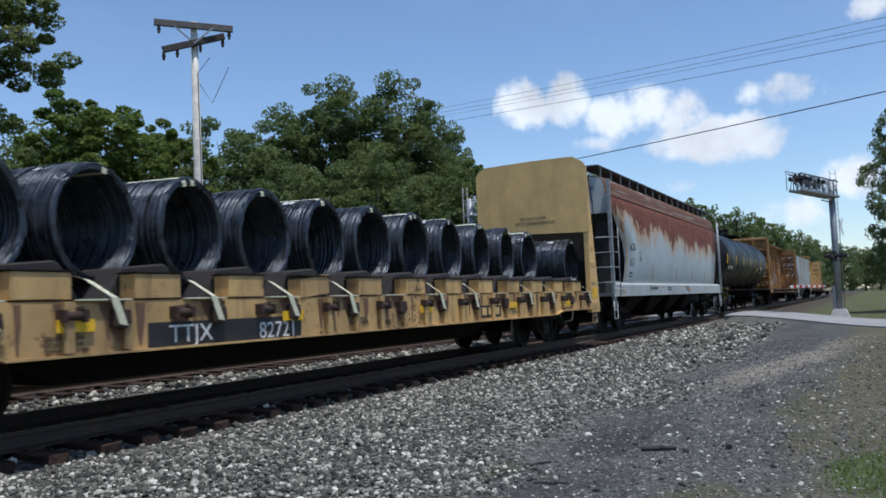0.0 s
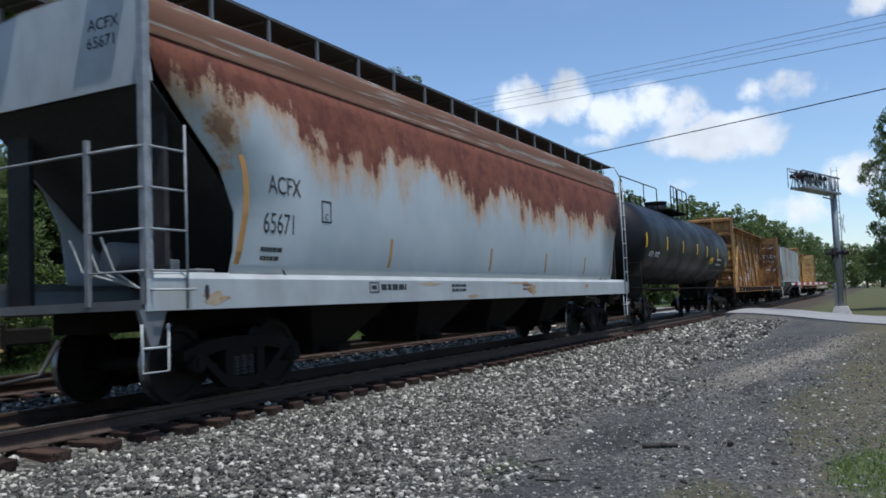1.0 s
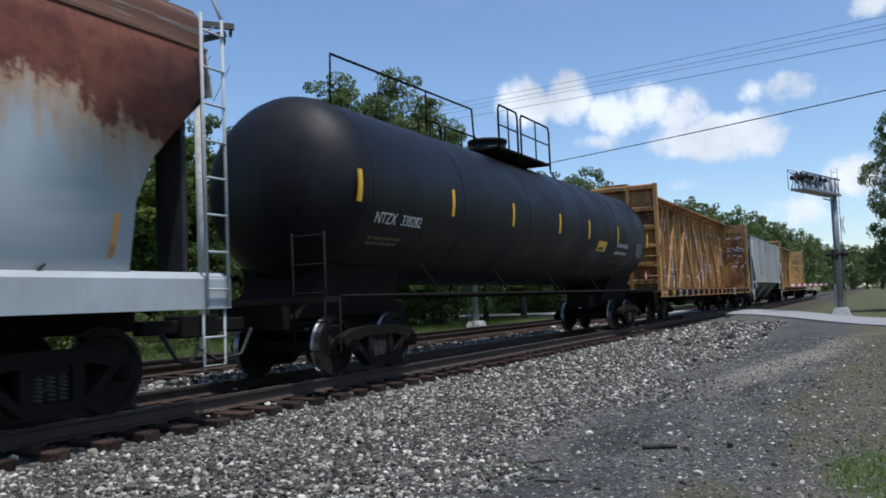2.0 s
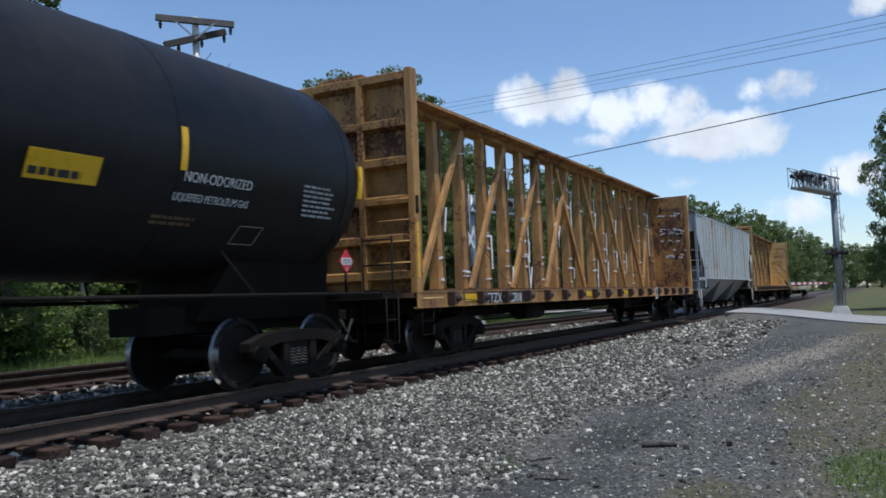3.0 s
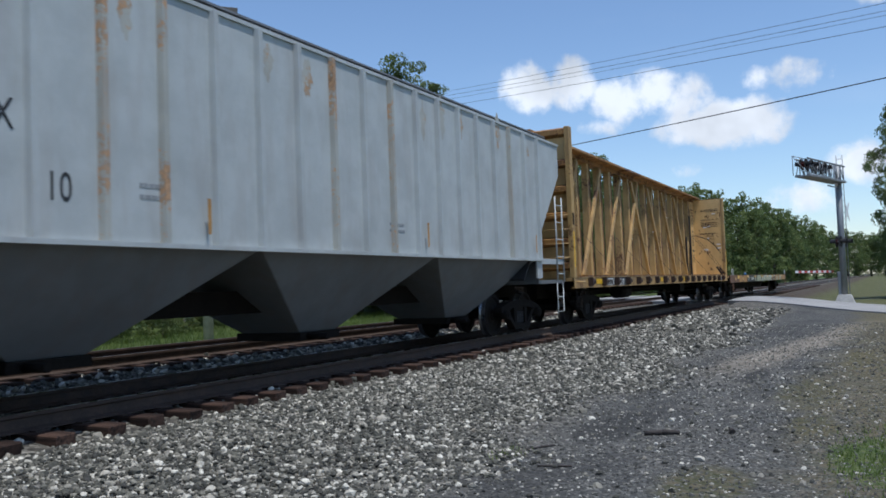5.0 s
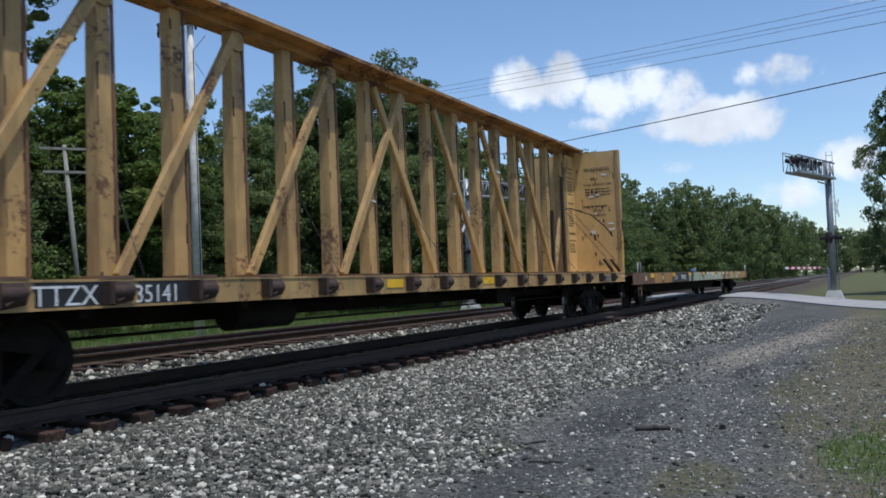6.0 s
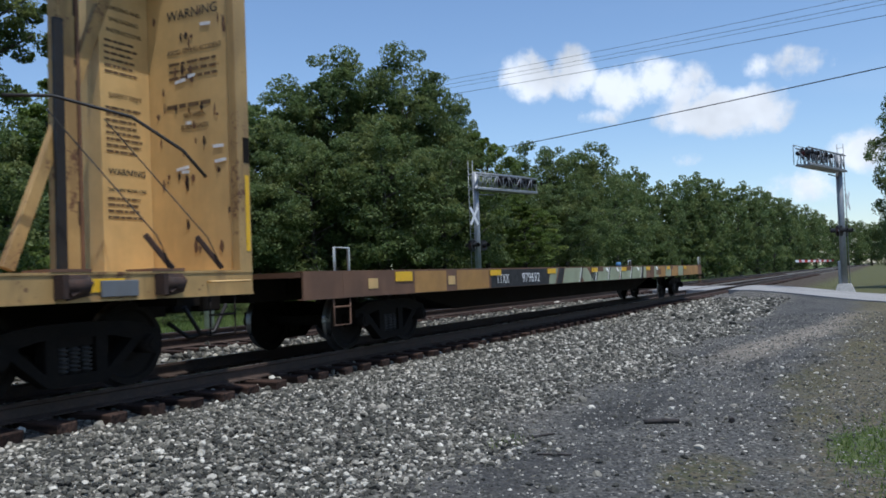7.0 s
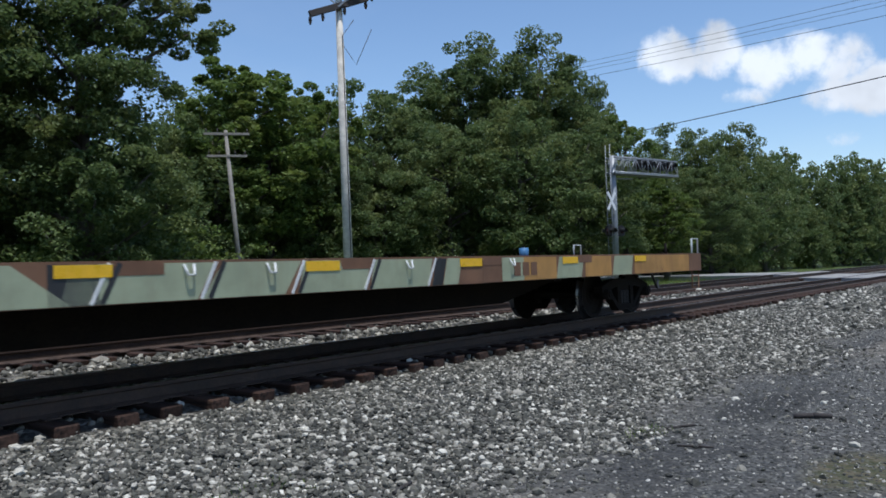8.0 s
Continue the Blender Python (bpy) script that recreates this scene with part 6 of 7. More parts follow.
    for x in (2.1, n - 2.0):
        bm = BM()
        loft(bm, [[(x - 1.4, -0.5, 0.9), (x + 1.4, -0.5, 0.9), (x + 1.4, 0.5, 0.9), (x - 1.4, 0.5, 0.9)], [(x - 0.9, -0.95, 2.0), (x + 0.9, -0.95, 2.0), (x + 0.9, 0.95, 2.0), (x - 0.9, 0.95, 2.0)]])
        box(bm, min(x - 2.0, x), max(x + 2.0, x), -0.35, 0.35, 0.75, 1.1)
        part("stub_sill", bm, MAT_UNDER, car, "black stub sill and saddle")
    for e, sg in ((0.0, 1), (n, -1)):
        bm = BM()
        box(bm, min(e, e + sg * 0.5), max(e, e + sg * 0.5), -1.5, 1.5, 1.12, 1.2)
        for y in (-1.45, -0.9):
            rod(bm, (e + sg * 0.1, y, 0.4), (e + sg * 0.1, y, 2.1), 0.018, 6)
        for z in (0.45, 0.85, 1.25, 1.65, 2.05):
            rod(bm, (e + sg * 0.1, -1.45, z), (e + sg * 0.1, -0.9, z), 0.014, 6)
        part("end_platform", bm, MAT_UNDER, car, "black end platform with ladder")
        steps(car, min(e, e + sg * 0.4), -1.5, 0.42, 1.15, 0.36, MAT_UNDER)
    # placard
    bm = BM()
    mm = pose(n - 1.45, -1.5, 1.66, 90, 0, 0) @ pose(0, 0, 0, 0, 0, 45)
    box(bm, -0.125, 0.125, -0.125, 0.125, -0.006, 0.004, mm)
    pl = part("placard", bm, MAT_RED, car, "red diamond hazard placard")
    bm = BM()
    box(bm, -0.12, 0.12, -0.05, 0.05, 0.005, 0.008, pose(n - 1.45, -1.5, 1.66, 90, 0, 0))
    part("number_strip", bm, MAT_WHITE, pl)
    letters("1075", 0.10, on_side(n - 1.45, -1.51, 1.625), MAT_INK, pl, align="CENTER")
    letters("2", 0.07, on_side(n - 1.45, -1.509, 1.53), MAT_WHITE, pl, align="CENTER")
    bm = BM()
    rod(bm, (n - 1.45, -1.485, 1.2), (n - 1.45, -1.485, 1.56), 0.02, 6)
    part("placard_bracket", bm, MAT_UNDER, car)
    # dome housing, platform and rails
    xd = 9.0
    bm = BM()
    rod(bm, (xd, 0, zc + R - 0.1), (xd, 0, zc + R + 0.42), 0.45, 20)
    rod(bm, (xd, 0, zc + R + 0.42), (xd, 0, zc + R + 0.5), 0.48, 20)
    part("protective_housing", bm, MAT_BLACKPAINT, car, "black valve housing on the tank top")
    bm = BM()
    box(bm, xd - 1.6, xd + 1.6, -1.0, 1.0, zc + R - 0.02, zc + R + 0.03)
    box(bm, 1.7, xd - 1.6, -0.25, 0.25, zc + R - 0.01, zc + R + 0.03)
    part("top_platform", bm, MAT_UNDER, car, "dark grating platform")
    bm = BM()
    zt = zc + R
    for y in (-1.0, 1.0):
        for xa, xb in ((xd - 1.6, xd - 0.5), (xd - 0.3, xd + 1.6)):
            tube(bm, [(xa, y, zt - 0.2), (xa, y, zt + 0.85), (xa + 0.08, y, zt + 0.95), (xb - 0.08, y, zt + 0.95), (xb, y, zt + 0.85), (xb, y, zt - 0.2)], 0.024, 7)
            rod(bm, (xa, y, zt + 0.5), (xb, y, zt + 0.5), 0.018, 6)
            rod(bm, ((xa + xb) / 2, y, zt - 0.1), ((xa + xb) / 2, y, zt + 0.93), 0.018, 6)
    tube(bm, [(1.7, -0.5, zt - 0.15), (1.75, -0.5, zt + 0.75), (xd - 1.9, -0.5, zt + 0.85), (xd - 1.8, -0.5, zt)], 0.022, 7)
    rod(bm, (xd - 4, -0.5, zt), (xd - 4, -0.5, zt + 0.82), 0.018, 6)
    part("top_railing", bm, MAT_UNDER, car, "black tubular railing")


build_tank()


# ---- centre-beam flat cars ----
PITCH = 1.19                # between the posts of the beam


def build_centrebeam(x0, mark, number, ragged, seed, paint, endpaint):
    n = 22.8
    rng = random.Random(seed)
    label = "ochre centre-beam lumber car with torn white wrap remnants" if ragged else "faded yellow empty centre-beam lumber car"
    car = start_car("centre_beam_car", x0, label, "lumber car")
    add_truck(car, 2.35)
    add_truck(car, n - 2.1)
    add_coupler(car, 0, -1)
    add_coupler(car, n, 1)
    bm = BM()
    box(bm, 0, n, -1.46, 1.46, 1.12, 1.2)
    part("deck", bm, MAT_RUSTDECK if ragged else paint, car, "rust-stained steel deck")
    bm = BM()
    box(bm, 0.3, n - 0.3, -0.4, 0.4, 0.70, 1.12)
    part("centre_sill", bm, MAT_UNDER, car)
    for k in range(10):
        bm = BM()
        box(bm, 1 + k * 2.3, 1.12 + k * 2.3, -1.4, 1.4, 0.85, 1.12)
        part("crossbearer", bm, MAT_UNDER, car)
    bm = BM()
    rod(bm, (6.0, -0.8, 0.75), (7.2, -0.8, 0.75), 0.2, 12)
    part("air_reservoir", bm, MAT_UNDER, car)
    bm = BM()
    box(bm, 14, 14.8, -1.1, -0.6, 0.6, 0.95)
    part("brake_valve", bm, MAT_UNDER, car, "", 0.02)
    bm = BM()
    rod(bm, (3.6, -0.7, 0.62), (n - 3.6, -0.7, 0.62), 0.02, 6)
    part("brake_rod", bm, MAT_UNDER, car)
    for s in (-1, 1):
        bm = BM()
        prof = [(-1.53, 1.225), (-1.40, 1.225), (-1.40, 1.2), (-1.505, 1.2), (-1.505, 0.965), (-1.44, 0.965), (-1.44, 0.94), (-1.53, 0.94), (-1.53, 0.965), (-1.52, 0.965), (-1.52, 1.2), (-1.53, 1.2)]
        loft(bm, [[(x, -s * y, z) for y, z in prof] for x in (0.0, n)])
        sill = part("side_sill", bm, paint, car, "yellow channel side sill")
        for k in range(1, 19):
            x = PITCH * k + 0.03
            bm = BM()
            rod(bm, (x - 0.12, s * 1.575, 1.09), (x + 0.16, s * 1.575, 1.09), 0.07, 9)
            box(bm, x - 0.16, x - 0.1, s * 1.575 - 0.08, s * 1.575 + 0.08, 0.98, 1.2)
            loft(bm, [[(x - 0.1, s * 1.53, 1.2), (x + 0.22, s * 1.53, 1.2), (x + 0.2, s * 1.62, 1.12), (x - 0.05, s * 1.64, 1.0)], [(x - 0.1, s * 1.50, 1.22), (x + 0.22, s * 1.50, 1.22), (x + 0.2, s * 1.56, 1.0), (x - 0.05, s * 1.55, 0.96)]])
            part("winch", bm, MAT_WINCH, sill, "rusty cable winch")
            if s < 0:
                bm = BM()
                box(bm, x - 0.2, x + 0.25, -1.535, -1.15, 1.226, 1.255)
                part("bolster_plate", bm, MAT_RUSTDECK, sill)
    # centre beam: tapering posts, diagonals, cap
    for k in range(1, 19):
        x = PITCH * k
        bm = BM()
        loft(bm, [[(x - w, -d, z), (x + w, -d, z), (x + w, d, z), (x - w, d, z)] for w, d, z in ((0.12, 0.12, 1.2), (0.115, 0.11, 2.6), (0.105, 0.09, 4.93))])
        post = part("post", bm, paint, car, "", 0.01)
        bm = BM()
        for s in (-1, 1):
            loft(bm, [[(x + 0.11, s * d - 0.012, z), (x + 0.15, s * d - 0.012, z), (x + 0.15, s * d + 0.012, z), (x + 0.11, s * d + 0.012, z)] for d, z in ((0.125, 1.2), (0.115, 2.6), (0.095, 4.93))])
        part("post_flange", bm, MAT_RUSTDECK, post)
        bm = BM()
        z = 1.22
        while z < 4.7:
            h, w = rng.uniform(0.06, 0.45), rng.uniform(0.008, 0.035)
            zt = min(4.75, z + h)
            d0, d1 = (0.1235 - 0.0095 * (q - 1.2) for q in (z, zt))
            e = 0.12 - 0.004 * (z - 1.2)
            s = 1 if rng.random() < 0.65 else -1
            loft(bm, [[(x + s * (e - w), -d - 0.003, q), (x + s * (e - 0.003), -d - 0.003, q), (x + s * (e - 0.003), -d + 0.004, q), (x + s * (e - w), -d + 0.004, q)] for d, q in ((d0, z), (d1, zt))])
            z += h + rng.uniform(0.02, 0.3)
        part("rust_edge", bm, MAT_WINCH, post, "ragged rust along the post's edges")["kind"] = "stuff"
        if k % 2 == 0:
            bm = BM()
            loft(bm, [[(x + 0.15 * math.cos(a), y, 4.70 + 0.15 * math.sin(a)) for a in np.linspace(0, 2 * math.pi, 17)[:-1]] for y in (-0.125, -0.112)])
            part("gusset_plate", bm, paint, post)
    runs = [(2, 4), (4, 6), (6, 8), (8, 10), (11, 9), (13, 11), (15, 13), (17, 15)]
    for lo, hi in runs:
        sg = 1 if hi > lo else -1
        bm = BM()
        beam(bm, (PITCH * lo + sg * 0.1, -0.17, 1.28), (PITCH * hi - sg * 0.12, -0.14, 4.74), 0.09, 0.15)
        part("diagonal", bm, paint, car, "", 0.008)
    for foot, top in ((2.15, 0.75), (n - 2.15, n - 0.75)):
        bm = BM()
        beam(bm, (foot, -0.06, 1.3), (top, -0.06, 4.74), 0.09, 0.15)
        part("end_diagonal", bm, paint, car, "", 0.008)
    # cap browner than the posts: its underside's shade is painted in
    bm = BM()
    prof = [(-0.45, 4.96), (-0.45, 5.03), (0.45, 5.03), (0.45, 4.96), (0.41, 4.975), (0.15, 4.96), (0.15, 4.85), (-0.15, 4.85), (-0.15, 4.96), (-0.41, 4.975)]
    loft(bm, [[(x, y, z) for y, z in prof] for x in (0.2, n - 0.2)])
    part("top_chord", bm, MAT_RUSTSHADE, car, "browned yellow steel cap along the beam, underside shade painted in", 0.004)
    # centre end plates
    for xa, xb in ((0.2, 0.85), (n - 0.95, n - 0.2)):
        bm = BM()
        loft(bm, [[(xa, -d, z), (xb, -d, z), (xb, d, z), (xa, d, z)] for d, z in ((0.12, 1.2), (0.10, 4.86))])
        plate = part("end_plate", bm, endpaint, car, "broad plate closing the beam's end")
    tilt = 90 - math.degrees(math.atan2(0.02, 3.42))

    def on_plate(x, z):
        return pose(x, -0.12 + 0.02 * (z - 1.2) / 3.42 - 0.006, z, tilt, 0, 0)

    for txt, z, size in (("WARNING", 2.42, 0.115), ("DO NOT MOVE CAR", 2.22, 0.062), ("SAFETY FIRST", 3.35, 0.085), ("LOADING AND", 4.42, 0.075), ("UNLOADING", 4.28, 0.075), ("INSTRUCTIONS", 4.14, 0.075)):
        letters(txt, size, on_plate(n - 0.58, z), MAT_DULLINK if z > 3 else MAT_INK, plate, align="CENTER")
    for z, rows in ((4.05, 6), (3.24, 8), (2.15, 4)):
        bars(on_plate(n - 0.88, z), MAT_DULLINK, plate, rows, 0.55, 0.03, 0.075)
    # bulkheads
    for e, sg in ((0.0, 1), (n, -1)):
        xi = e + sg * 0.16
        bm = BM()
        box(bm, min(xi, xi + sg * 0.03), max(xi, xi + sg * 0.03), -1.5, 1.5, 1.2, 4.93)
        bh = part("bulkhead", bm, endpaint, car, "tall flat steel bulkhead with peeling stencils")
        for s in (-1, 1):
            bm = BM()
            box(bm, min(e, e + sg * 0.21), max(e, e + sg * 0.21), min(s * 1.40, s * 1.53), max(s * 1.40, s * 1.53), 1.2, 4.95)
            post = part("bulkhead_post", bm, paint, bh, "", 0.012)
            bm = BM()
            xm = e + sg * 0.07
            box(bm, xm - 0.03, xm + 0.035, min(s * 1.53, s * 1.536), max(s * 1.53, s * 1.536), 1.45, 2.35)
            ob = part("reflector", bm, MAT_REFLECT, bh, "yellow reflective strip")
            bm = BM()
            box(bm, xm - 0.05, xm + 0.05, min(s * 1.53, s * 1.536), max(s * 1.53, s * 1.536), 2.5, 2.8)
            part("post_slot", bm, MAT_UNDER, bh)
        # stiffeners and uprights browned to paint in the end face's shade
        for z in (1.5, 2.1, 2.75, 3.4, 4.05, 4.83):
            bm = BM()
            loft(bm, [[(xi, y, z - 0.12), (e, y, z - 0.06), (e, y, z + 0.06), (xi, y, z + 0.12)] for y in (-1.4, 1.4)])
            part("stiffener", bm, MAT_RUSTSHADE, bh)
        for y in (-0.5, 0.5):
            bm = BM()
            box(bm, min(e, xi), max(e, xi), y - 0.06, y + 0.06, 1.2, 4.87)
            part("upright", bm, MAT_RUSTSHADE, bh, "", 0.006)
        for z in (1.7, 2.05, 2.4, 2.75):
            xx = e - sg * 0.06
            bm = BM()
            tube(bm, [(e, -1.42, z), (xx, -1.42, z), (xx, -0.85, z), (e, -0.85, z)], 0.013)
            part("ladder_rung", bm, paint, bh)
    face = n - 0.195
    letters("WARNING", 0.17, on_end(face, -0.85, 4.35), MAT_INK, car, align="CENTER")
    letters("AVOID TIPPING ACCIDENT", 0.085, on_end(face, -0.87, 3.92), MAT_DULLINK, car, 0.85, align="CENTER")
    letters("BETWEEN", 0.08, on_end(face, -0.85, 3.12), MAT_DULLINK, car, align="CENTER")
    letters("BULKHEADS", 0.08, on_end(face, -0.85, 2.98), MAT_DULLINK, car, align="CENTER")
    bars(on_end(face, -0.45, 3.82), MAT_DULLINK, car, 3, 0.85, 0.035, 0.09)
    bars(on_end(face, -0.4, 3.3), MAT_DULLINK, car, 1, 0.9, 0.05, 0.09)
    # scuffs and scraps of wrap on the bulkhead face
    for k in range(34 if ragged else 8):
        y, z = rng.uniform(-1.38, -0.3), rng.choice((4.2, 3.6, 3.45, 3.1, 2.75, 2.5)) + rng.uniform(-0.06, 0.06)
        bm = BM()
        v = box(bm, -0.003, 0.002, -rng.uniform(0.04, 0.14), rng.uniform(0.02, 0.1), -0.018, 0.022, pose(face - 0.002, y, z, rng.uniform(-8, 8), 0, 0))
        part("wrap_scrap", bm, MAT_PLASTIC, car)
    for k in range(70 if ragged else 40):
        y, z = rng.uniform(-1.38, -0.2), rng.uniform(1.35, 4.5)
        h, w = rng.uniform(0.02, 0.20 if ragged else 0.09), rng.uniform(0.012, 0.06 if ragged else 0.035)
        bm = BM()
        loft(bm, [[(face - 0.001 - d, y + w * math.cos(a) * rng.uniform(0.5, 1.2), z + h * math.sin(a) * rng.uniform(0.5, 1.2)) for a in np.linspace(0, 2 * math.pi, 12)[:-1]] for d in (0.0, 0.002)])
        part("rust_patch", bm, MAT_RUSTDECK if k % 3 else MAT_WINCH, car)
    if ragged:
        # dark sprayed loops on the near half
        for k in range(5):
            bm = BM()
            c = -1.3 + k * 0.19
            pts = [(face - 0.006, c + 0.10 * math.cos(a), 3.15 + (0.28 + 0.08 * (k % 2)) * math.sin(a) + 0.05 * k) for a in np.linspace(0.4, 5.4, 14)]
            tube(bm, pts, 0.011, 4)
            part("sprayed_line", bm, MAT_INK, car)
    # sill lettering and tape
    bm = BM()
    box(bm, 2.72, 3.62, -1.526, -1.521, 0.968, 1.197)
    box(bm, 3.9, 4.84, -1.526, -1.521, 0.968, 1.197)
    panel = part("number_panel", bm, MAT_BLACKPANEL, car, "black number panels")
    letters(mark, 0.27, on_side(2.68, -1.529, 0.98), MAT_WHITE, panel, 1.05)
    letters(number, 0.26, on_side(3.85, -1.529, 0.98), MAT_WHITE, panel, 0.95)
    letters(mark, 0.14, on_side(15.3, -1.529, 1.0), MAT_WHITE, panel, 1.0)
    for x in (1.75, 8.8, 12.4, 16.6, 20.4):
        bm = BM()
        box(bm, x, x + 0.5, -1.529, -1.5245, 1.03, 1.16)
        part("reflector", bm, MAT_REFLECT, car, "yellow reflective tape patch")
    for x in (0.12, n - 0.75):
        grab(car, [(x, -1.53, 1.1), (x, -1.61, 1.1), (x + 0.6, -1.61, 1.1), (x + 0.6, -1.53, 1.1)], MAT_CREAM)
        steps(car, x + 0.05, -1.5, 0.5, 0.95, 0.4, MAT_UNDER)
    bm = BM()
    box(bm, n - 2.2, n - 1.75, -1.56, -1.53, 0.98, 1.14)
    part("card_board", bm, MAT_ENDGREY, car, "small grey routing card board", 0.006)
    # wrap round the posts
    for k in range(1, 19):
        x = PITCH * k
        marks = rng.randint(3, 6) if ragged else (1 if k in (9, 12, 14, 15) else 0)
        for _ in range(marks):
            z = rng.choice((1.5, 1.7, 1.9, 2.2, 2.6, 3.1, 3.7, 4.2)) + rng.uniform(-0.1, 0.1)
            d = 0.14 - 0.008 * (z - 1.2)
            h = rng.uniform(0.01, 0.028)
            l0, l1, sl = rng.uniform(-0.125, -0.02), rng.uniform(0.04, 0.14), rng.uniform(-0.03, 0.03)
            if rng.random() < 0.3:
                l0, l1 = -0.13, 0.15
            bm = BM()
            loft(bm, [[(l0 + x, -d - 0.006, zz), (l1 + x, -d - 0.006, zz + sl), (l1 + x, -d + 0.05, zz + sl), (l0 + x, -d + 0.05, zz)] for zz in (z - h, z + h * 0.8)])
            wrap = part("wrap_band", bm, MAT_PLASTIC, car, "torn white plastic wrap band")
            if ragged and z > 1.6 and rng.random() < 0.42:
                ln = min(z - 1.25, rng.uniform(0.3, 0.8))
                bm = BM()
                a, w = rng.uniform(-0.12, 0.16), rng.uniform(0.032, 0.062)
                xs = x + 0.17
                loft(bm, [[(xs + a * t - w, -d - 0.03 - 0.05 * t * (1 - t), z - ln * (1 - t)), (xs + a * t + w, -d - 0.02, z - ln * (1 - t)), (xs + a * t + w, -d - 0.012, z - ln * (1 - t)), (xs + a * t - w, -d - 0.02, z - ln * (1 - t))] for t in (0, 0.35, 0.7, 1)])
                part("loose_strip", bm, MAT_PLASTIC, wrap, "hanging strip of white plastic")
    # lashing cables
    def cable(pts, r):
        bm = BM()
        tube(bm, pts, r, 5)
        part("lashing_cable", bm, MAT_ROPE, car, "slack dark lashing cable")

    if not ragged:
        cable([(n - 2.4, -0.4, 3.05), (n - 1.9, -0.5, 3.12), (n - 1.2, -0.9, 2.95), (n - 0.75, -1.2, 2.6), (n - 0.55, -1.35, 2.3)], 0.02)
        for x in (n - 1.3, n - 0.55):
            cable([(x - 0.6, -0.4, 3.0), (x - 0.05, -1.4, 1.6), (x, -1.55, 1.25)], 0.008)
            bm = BM()
            beam(bm, (x - 0.12, -1.3, 1.62), (x + 0.06, -1.5, 1.25), 0.09, 0.06)
            part("cable_ratchet", bm, MAT_WINCH, car, "rusty cable ratchet", 0.01)
        for x, top in ((n - 2.5, 3.05), (n - 1.56, 4.1)):
            bm = BM()
            box(bm, x - 0.06, x + 0.06, -0.2, -0.14, 1.25, top)
            part("corner_protector", bm, MAT_ROPE, car, "black rubber corner protector", 0.008)
    else:
        cable([(n - 2.6, -0.45, 2.3), (n - 1.6, -1.1, 1.6), (n - 1.1, -1.5, 1.25)], 0.008)
        cable([(1.0, -1.6, 1.1), (2.4, -1.6, 1.02), (3.6, -1.6, 1.1)], 0.008)
        cable([(n - 4.2, -1.6, 1.02), (n - 3.2, -1.6, 1.07), (n - 2.2, -1.6, 1.0)], 0.008)
        bm = BM()
        for a, b, c, d in ((0, 0.3, 0, 0.04), (0, 0.3, 0.32, 0.36), (0, 0.04, 0, 0.36), (0.26, 0.3, 0, 0.36)):
            box(bm, a, b, c, d, -0.004, 0.004, on_side(n - 6.80, -1.62, 0.86))
        part("placard_frame", bm, MAT_PLASTIC, car, "white square placard frame")
    for k in (4, 7, 10, 13, 16):
        x = PITCH * k
        cable([(x, -0.2, 2.6), (x - 0.5, -1.0, 1.8), (x - 0.75, -1.5, 1.25)], 0.006)


build_centrebeam(63.75, "TTZX", "35818", True, 5, MAT_OCHRE, MAT_RUSTSHADE)


